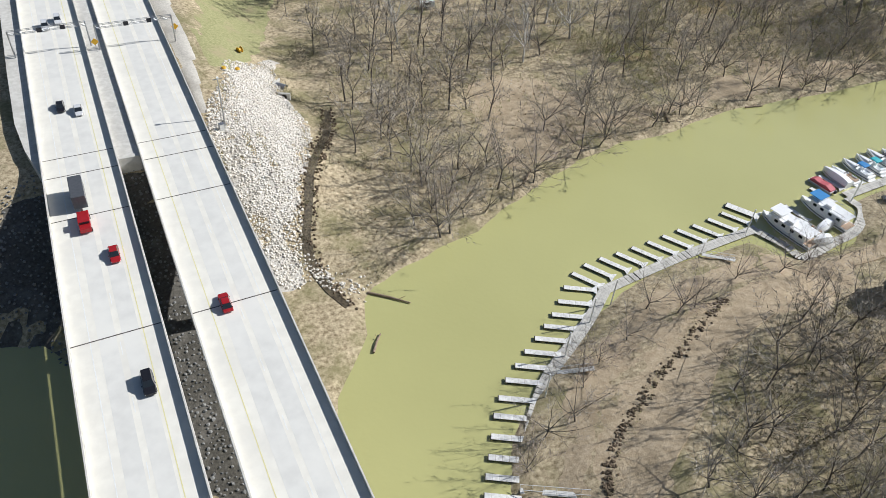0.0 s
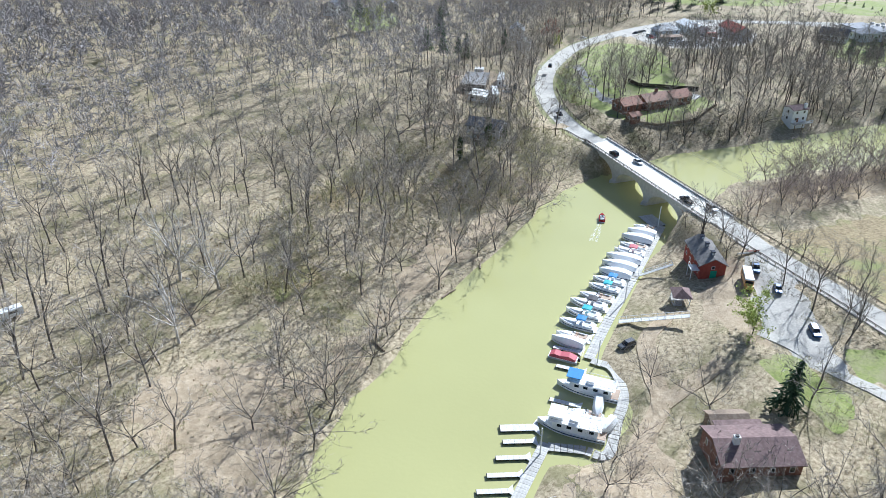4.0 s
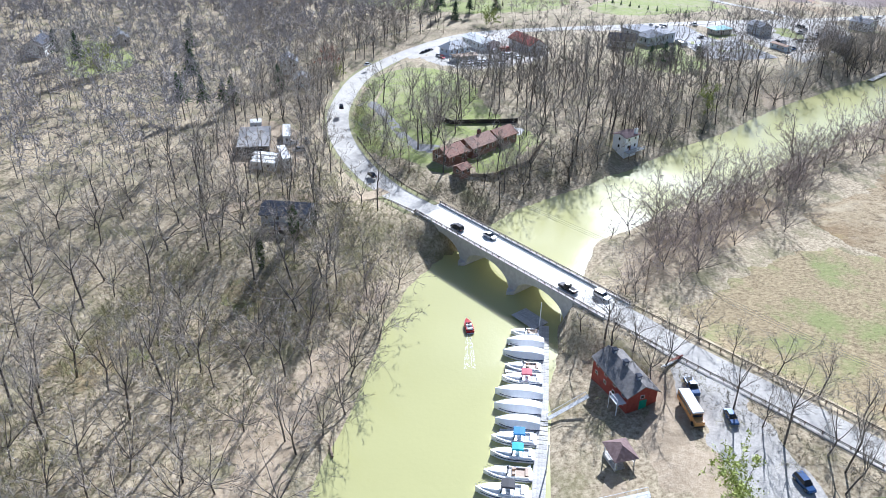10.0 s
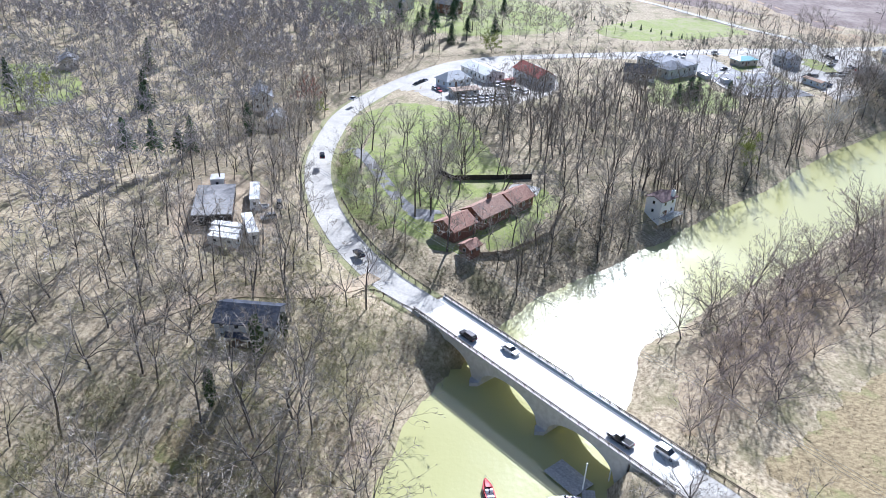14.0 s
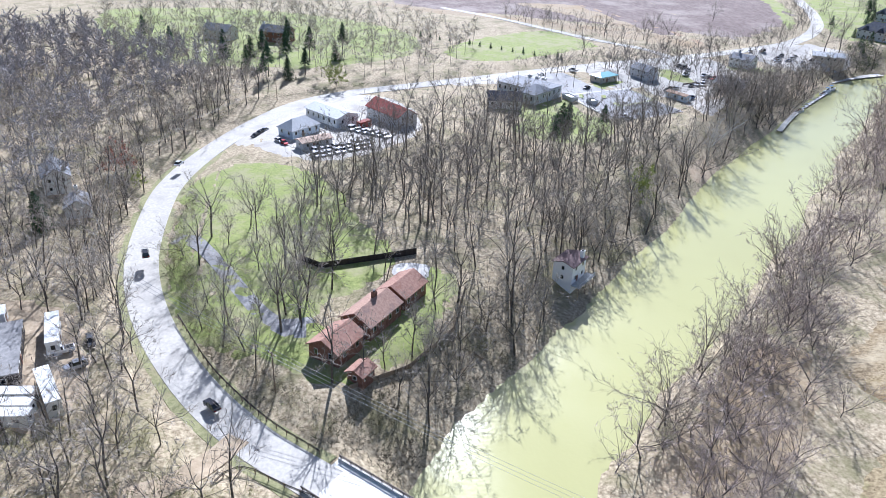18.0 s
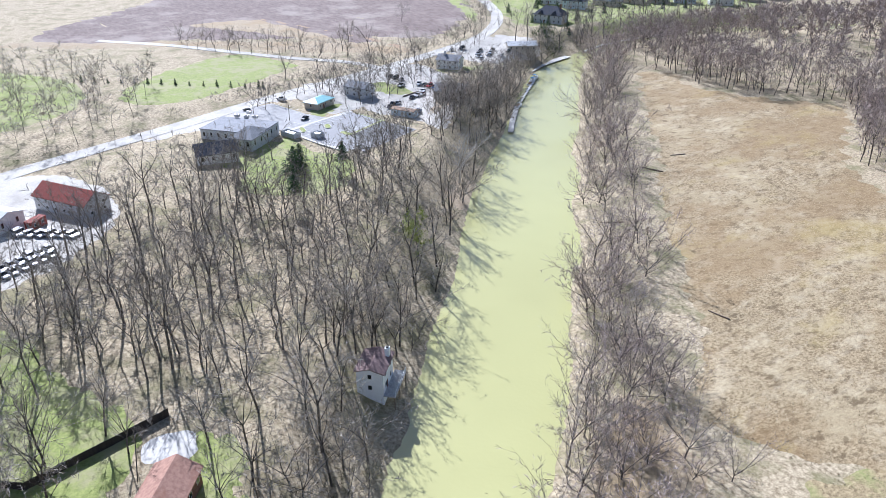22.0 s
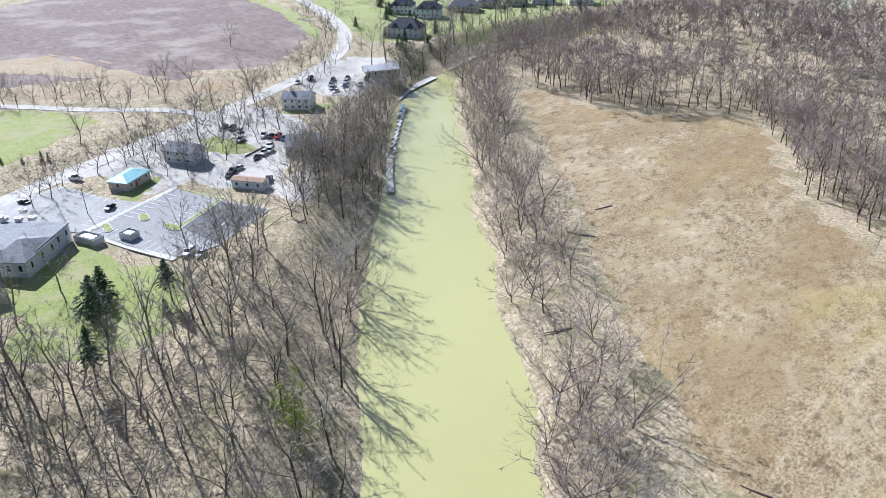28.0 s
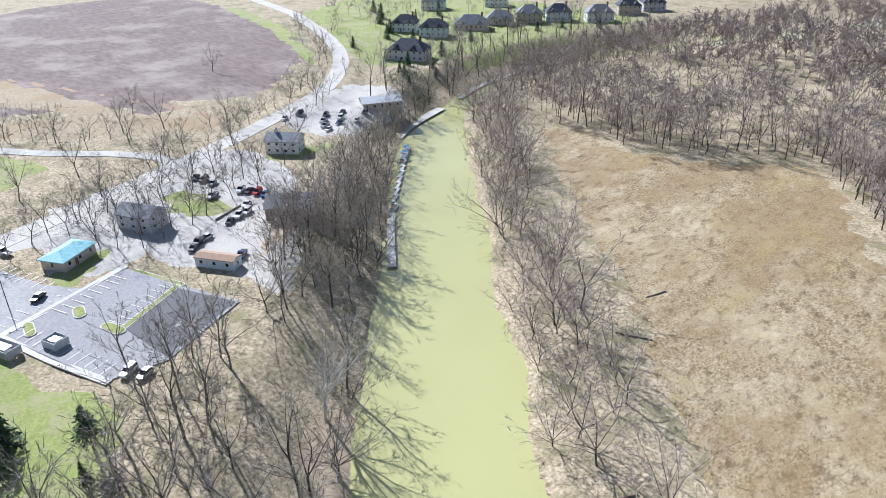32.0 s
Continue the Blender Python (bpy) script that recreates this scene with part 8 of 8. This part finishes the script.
# ---- utility poles and wires ----
POLES = [(323.0, 121.5, 10.5), (267.5, 47.5, 10.5), (224, 2, 10.5), (372, 170, 10), (432, 177, 10), (480, 160, 10), (534, 132, 10)]
tops = []
for x, y, hgt in POLES:
    z = ground_z(x, y)
    u = thing("utility_pole", pose(x, y, z, 0, 0, 40), "wooden utility pole with a crossarm", "pole")
    bm = bmesh.new()
    tube(bm, (0, 0, -1), (0, 0, hgt), 0.18, 0.12, 8)
    part("shaft", bm, TIMBER, u)
    part("crossarm", boxed(-1.3, 1.3, -0.07, 0.07, hgt - 0.7, hgt - 0.52), TIMBER, u)
    for s in (-1.15, 0, 1.15):
        part("insulator", boxed(s - 0.06, s + 0.06, -0.06, 0.06, hgt - 0.518, hgt - 0.3), WHITEPAINT, u)
    tops.append(Vector((x, y, z + hgt - 0.3)))
for i, j in ((0, 1), (1, 2), (0, 3), (3, 4), (4, 5), (5, 6)):
    a, b = tops[i], tops[j]
    side = Vector((-(b - a).y, (b - a).x, 0)).normalized()
    for s in (-1.0, 0.0, 1.0):
        w = thing("overhead_wire", Matrix.Translation(a + side * s), "thin overhead power line between poles", "wire")
        bm = bmesh.new()
        q = [(b - a) * f - Vector((0, 0, 4 * 1.2 * f * (1 - f))) for f in np.linspace(0, 1, 11)]
        for k in range(10):
            tube(bm, q[k], q[k + 1], 0.035, 0.035, 3)
        part("cable", bm, STEEL, w)

# ---- drift timber and stones ----
for x, y, a, L in ((45.5, 94.4, -44, 9.5), (38, 84, 50, 5), (200, 119.5, 20, 5), (181, 121, -15, 6), (340, 75, 30, 5), (434, -118, 20, 9), (409, -70, 60, 8), (300, 28, 10, 6), (150, 126, 60, 6), (96, 118, 40, 7), (350, -50, 10, 6), (440, -140, 70, 7)):
    lg = thing("log", pose(x, y, max(ground_z(x, y), 0) + 0.15, 0, 0, a), "grey drift log lying on the ground", "log")
    bm = bmesh.new()
    tube(bm, (-L / 2, 0, 0.1), (0, 0.15, 0.15), 0.28, 0.24, 7)
    tube(bm, (0, 0.15, 0.15), (L / 2, 0, 0.1), 0.24, 0.14, 7)
    part("trunk", bm, TIMBER, lg)
    bm = bmesh.new()
    tube(bm, (L * 0.2, 0.1, 0.15), (L * 0.34, 0.9, 0.7), 0.09, 0.04, 5)
    part("branch_stub", bm, TIMBER, lg)
# the drainage ditch's mouth and the survey stakes by the rocks
cv = thing("culvert", site(51.2, 178.5, 215, 0.2), "grey steel culvert end above the rock slope", "culvert")
bm = bmesh.new()
for k in range(10):
    a0, a1 = math.pi * k / 10, math.pi * (k + 1) / 10
    q = [(1.1 * math.cos(a), y, 1.1 * math.sin(a) - 0.2) for a in (a0, a1) for y in (-1.6, 1.6)]
    p = [(1.0 * math.cos(a), y, 1.0 * math.sin(a) - 0.2) for a in (a0, a1) for y in (-1.6, 1.6)]
    vs = [bm.verts.new(c) for c in q + p]
    for f in ((0, 1, 3, 2), (4, 6, 7, 5), (0, 2, 6, 4), (1, 5, 7, 3)):
        bm.faces.new([vs[i] for i in f])
part("pipe", bm, STEEL, cv)
part("headwall", boxed(-1.8, 1.8, -1.9, -1.604, -0.8, 1.3), CONCRETE, cv)
spool = thing("cable_spool", site(44.5, 193.5, 20, 0.1), "yellow cable reel standing on the verge", "cable reel")
bm = bmesh.new()
tube(bm, (-0.5, 0, 0.9), (0.5, 0, 0.9), 0.55, 0.55, 14)
part("coil", bm, SIGNYELLOW, spool)
for s in (-1, 1):
    bm = bmesh.new()
    tube(bm, (s * 0.502, 0, 0.9), (s * 0.6, 0, 0.9), 0.9, 0.9, 14)
    part("flange", bm, SIGNYELLOW, spool)
SLOPE = [(24, 106), (30, 103), (34, 115), (40, 130), (45, 139), (50, 150), (52, 160), (50, 170), (51, 181), (54, 196), (46, 188), (37, 184), (34, 172), (27, 160), (23.5, 148), (22.5, 120)]
rock_meshes = []
for k in range(6):
    r = np.random.RandomState(40 + k)
    bm = bmesh.new()
    bmesh.ops.create_icosphere(bm, subdivisions=1, radius=0.5)
    for v in bm.verts:
        v.co = Vector(v.co) * r.uniform(0.7, 1.2)
        v.co.z *= 0.7
    me = bpy.data.meshes.new("rock")
    bm.to_mesh(me)
    bm.free()
    me.materials.append(ROCK)
    rock_meshes.append(me)
patch("riprap_bed", SLOPE, material("crushed_rock", (0.48, 0.45, 0.40), (0.66, 0.62, 0.56), 0.6, 0.95, 0.6, (0.40, 0.35, 0.28), 6.0, 0.4, detail=10.0), "pale crushed rock under the riprap", "riprap", wobble=5.0, lift=0.1, seed=60)
rip = thing("riprap", pose(0, 0, 0), "slope of pale angular riprap rocks below the highway", "riprap", kind="structure")
spots = scatter(5200, SLOPE, 0.42, lambda c: np.random.RandomState(5).rand(len(c)) < np.clip(seg_dist(c, np.array(SLOPE + SLOPE[:1]))[0] / 3.5, 0.12, 1), 51)
zz = land(spots)
vv, ff, cnt = [], [], 0
for k, ((x, y), z) in enumerate(zip(spots, zz)):
    me = rock_meshes[k % 6]
    s = rt.uniform(0.4, 1.15) ** 1.5
    if k < 280:
        o = new("rock", me)
        o.parent = rip
        o.matrix_basis = pose(x, y, z + 0.15, rt.uniform(0, 40), rt.uniform(0, 40), rt.uniform(0, 360)) @ Matrix.Scale(s, 4)
    else:
        m = pose(x, y, z + 0.15, rt.uniform(0, 40), rt.uniform(0, 40), rt.uniform(0, 360)) @ Matrix.Scale(s * 0.85, 4)
        vv.extend([tuple(m @ v.co) for v in me.vertices])
        ff.extend([tuple(i + cnt for i in p.vertices) for p in me.polygons])
        cnt += len(me.vertices)
# dark sheet under the decks: their shade is put into its colour
patch("mud_bank", [(-34, 116), (-14, 98), (-2, 68), (8, 48), (17, 60), (22, 100), (21, 138), (-14, 144), (-30, 138)], material("wet_silt", (0.06, 0.055, 0.045), (0.13, 0.12, 0.10), 0.6, 0.7, 0.5, (0.20, 0.185, 0.16), 6.0, 0.4, detail=9.0), "earth and broken stone beneath the highway, coloured dark for its shade", "mud", wobble=2.0, lift=0.1, seed=58)
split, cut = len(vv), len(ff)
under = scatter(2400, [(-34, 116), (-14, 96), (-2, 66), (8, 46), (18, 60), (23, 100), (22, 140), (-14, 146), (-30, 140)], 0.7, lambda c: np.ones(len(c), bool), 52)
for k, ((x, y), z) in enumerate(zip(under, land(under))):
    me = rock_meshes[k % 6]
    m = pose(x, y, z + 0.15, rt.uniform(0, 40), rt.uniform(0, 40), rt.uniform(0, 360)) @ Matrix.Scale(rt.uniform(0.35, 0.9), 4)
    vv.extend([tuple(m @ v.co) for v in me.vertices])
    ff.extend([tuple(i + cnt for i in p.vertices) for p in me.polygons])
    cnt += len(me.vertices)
# same rock as the slope, coloured darker to carry the decks' shade
from_arrays("rocks", vv[split:], [tuple(i - split for i in f) for f in ff[cut:]], material("wet_stone", (0.15, 0.15, 0.145), (0.28, 0.275, 0.26), 0.8, 0.7, 0.3), rip, "riprap stones coloured dark for the decks' shade")["kind"] = "stuff"
from_arrays("rocks", vv[:split], ff[:cut], ROCK, rip)["kind"] = "stuff"
SOIL = material("damp_earth", (0.075, 0.055, 0.036), (0.16, 0.12, 0.08), 0.5, 0.95, 0.5, vary=0.2)


def clods(name, line, wide, count, lo, hi, mat, label, category, seed):
    """Lumps of earth or stone heaped along a line, joined."""
    r = np.random.RandomState(seed)
    p = spline(line, 0.8)
    vv, ff, n = [], [], 0
    for k in range(count):
        x, y = p[r.randint(len(p))] + r.normal(0, wide, 2)
        me = rock_meshes[k % 6]
        m = pose(x, y, max(ground_z(x, y), 0) + 0.1, r.uniform(0, 40), r.uniform(0, 40), r.uniform(0, 360)) @ Matrix.Scale(r.uniform(lo, hi), 4)
        vv.extend([tuple(m @ v.co) for v in me.vertices])
        ff.extend([tuple(i + n for i in q.vertices) for q in me.polygons])
        n += len(me.vertices)
    root = thing(name, pose(0, 0, 0), label, category, kind="stuff")
    from_arrays("lumps", vv, ff, mat, root)["kind"] = "stuff"


SCARP = [(108, 61), (101, 58.3), (94, 56), (88, 53), (81, 51), (75, 48), (69, 45.5), (63, 41.5), (58, 36.5), (54, 31)]
clods("eroded_bank", SCARP, 0.6, 420, 0.25, 1.15, SOIL, "crumbling dark earth edge of an eroded bank", "earth", 71)
DITCH = [(60, 166), (57, 158), (52, 149), (46.2, 139.2), (42, 131), (38.8, 123.2), (35.5, 116), (34, 109), (34.5, 102), (36.5, 95)]
ribbon("ditch", spline(DITCH, 1.5), 0.9, material("wet_ditch", (0.05, 0.04, 0.026), (0.12, 0.095, 0.06), 0.5, 0.5, 0.3, (0.16, 0.13, 0.08), 4.0, 0.4), "dark wet drainage ditch between the rocks and the grass", "ditch", lift=0.13, wobble=0.4)
clods("ditch_edge", [(x + 1.4, y - 0.4) for x, y in DITCH], 0.45, 240, 0.35, 0.95, SOIL, "dark earth and stones along the ditch", "earth", 72)
clods("ditch_edge", [(x - 1.3, y + 0.4) for x, y in DITCH[:7]], 0.4, 150, 0.35, 0.9, SOIL, "dark earth and stones along the ditch", "earth", 73)
clods("ditch_stones", [(33, 110), (35, 105), (38, 101), (41, 98)], 1.6, 170, 0.3, 0.9, ROCK, "pale stones spilled at the ditch's mouth", "stones", 74)
# kerb islands and kerbs in the car parks
for pts, half in (([(546, -44.5), (529, -49.5)], 0.9), ([(520, -29), (529, -48)], 0.9), ([(537.4, -14), (533, -13)], 1.3), ([(536.5, -25.5), (533.5, -24.6)], 1.5), ([(523.8, -27), (519.5, -28)], 1.6)):
    a, b = np.array(pts[0], float), np.array(pts[1], float)
    d = b - a
    L, ang = float(np.linalg.norm(d)), math.degrees(math.atan2(d[1], d[0]))
    isl = thing("kerb_island", pose(a[0], a[1], ground_z(*((a + b) / 2)) + 0.22, 0, 0, ang), "raised kerb island with yellowing grass in the car park", "kerb", kind="structure")
    ring = [(L + half * math.cos(t), half * math.sin(t)) for t in np.linspace(-1.57, 1.57, 7)] + [(half * math.cos(t), half * math.sin(t)) for t in np.linspace(1.57, 4.71, 7)]
    part("kerb", solid(bmesh.new(), ring, -0.3, 0.22), CONCRETE, isl)
    part("grass", solid(bmesh.new(), [(x + (0.28 if x < L / 2 else -0.28), y * (1 - 0.28 / half)) for x, y in ring], 0.222, 0.27), GRASS, isl)

# the patterns that the copies were taken from
for t in [*TEMPLATES, FINGER, *MASTERS.values()]:
    for o in (*t.children_recursive, t):
        bpy.data.objects.remove(o)
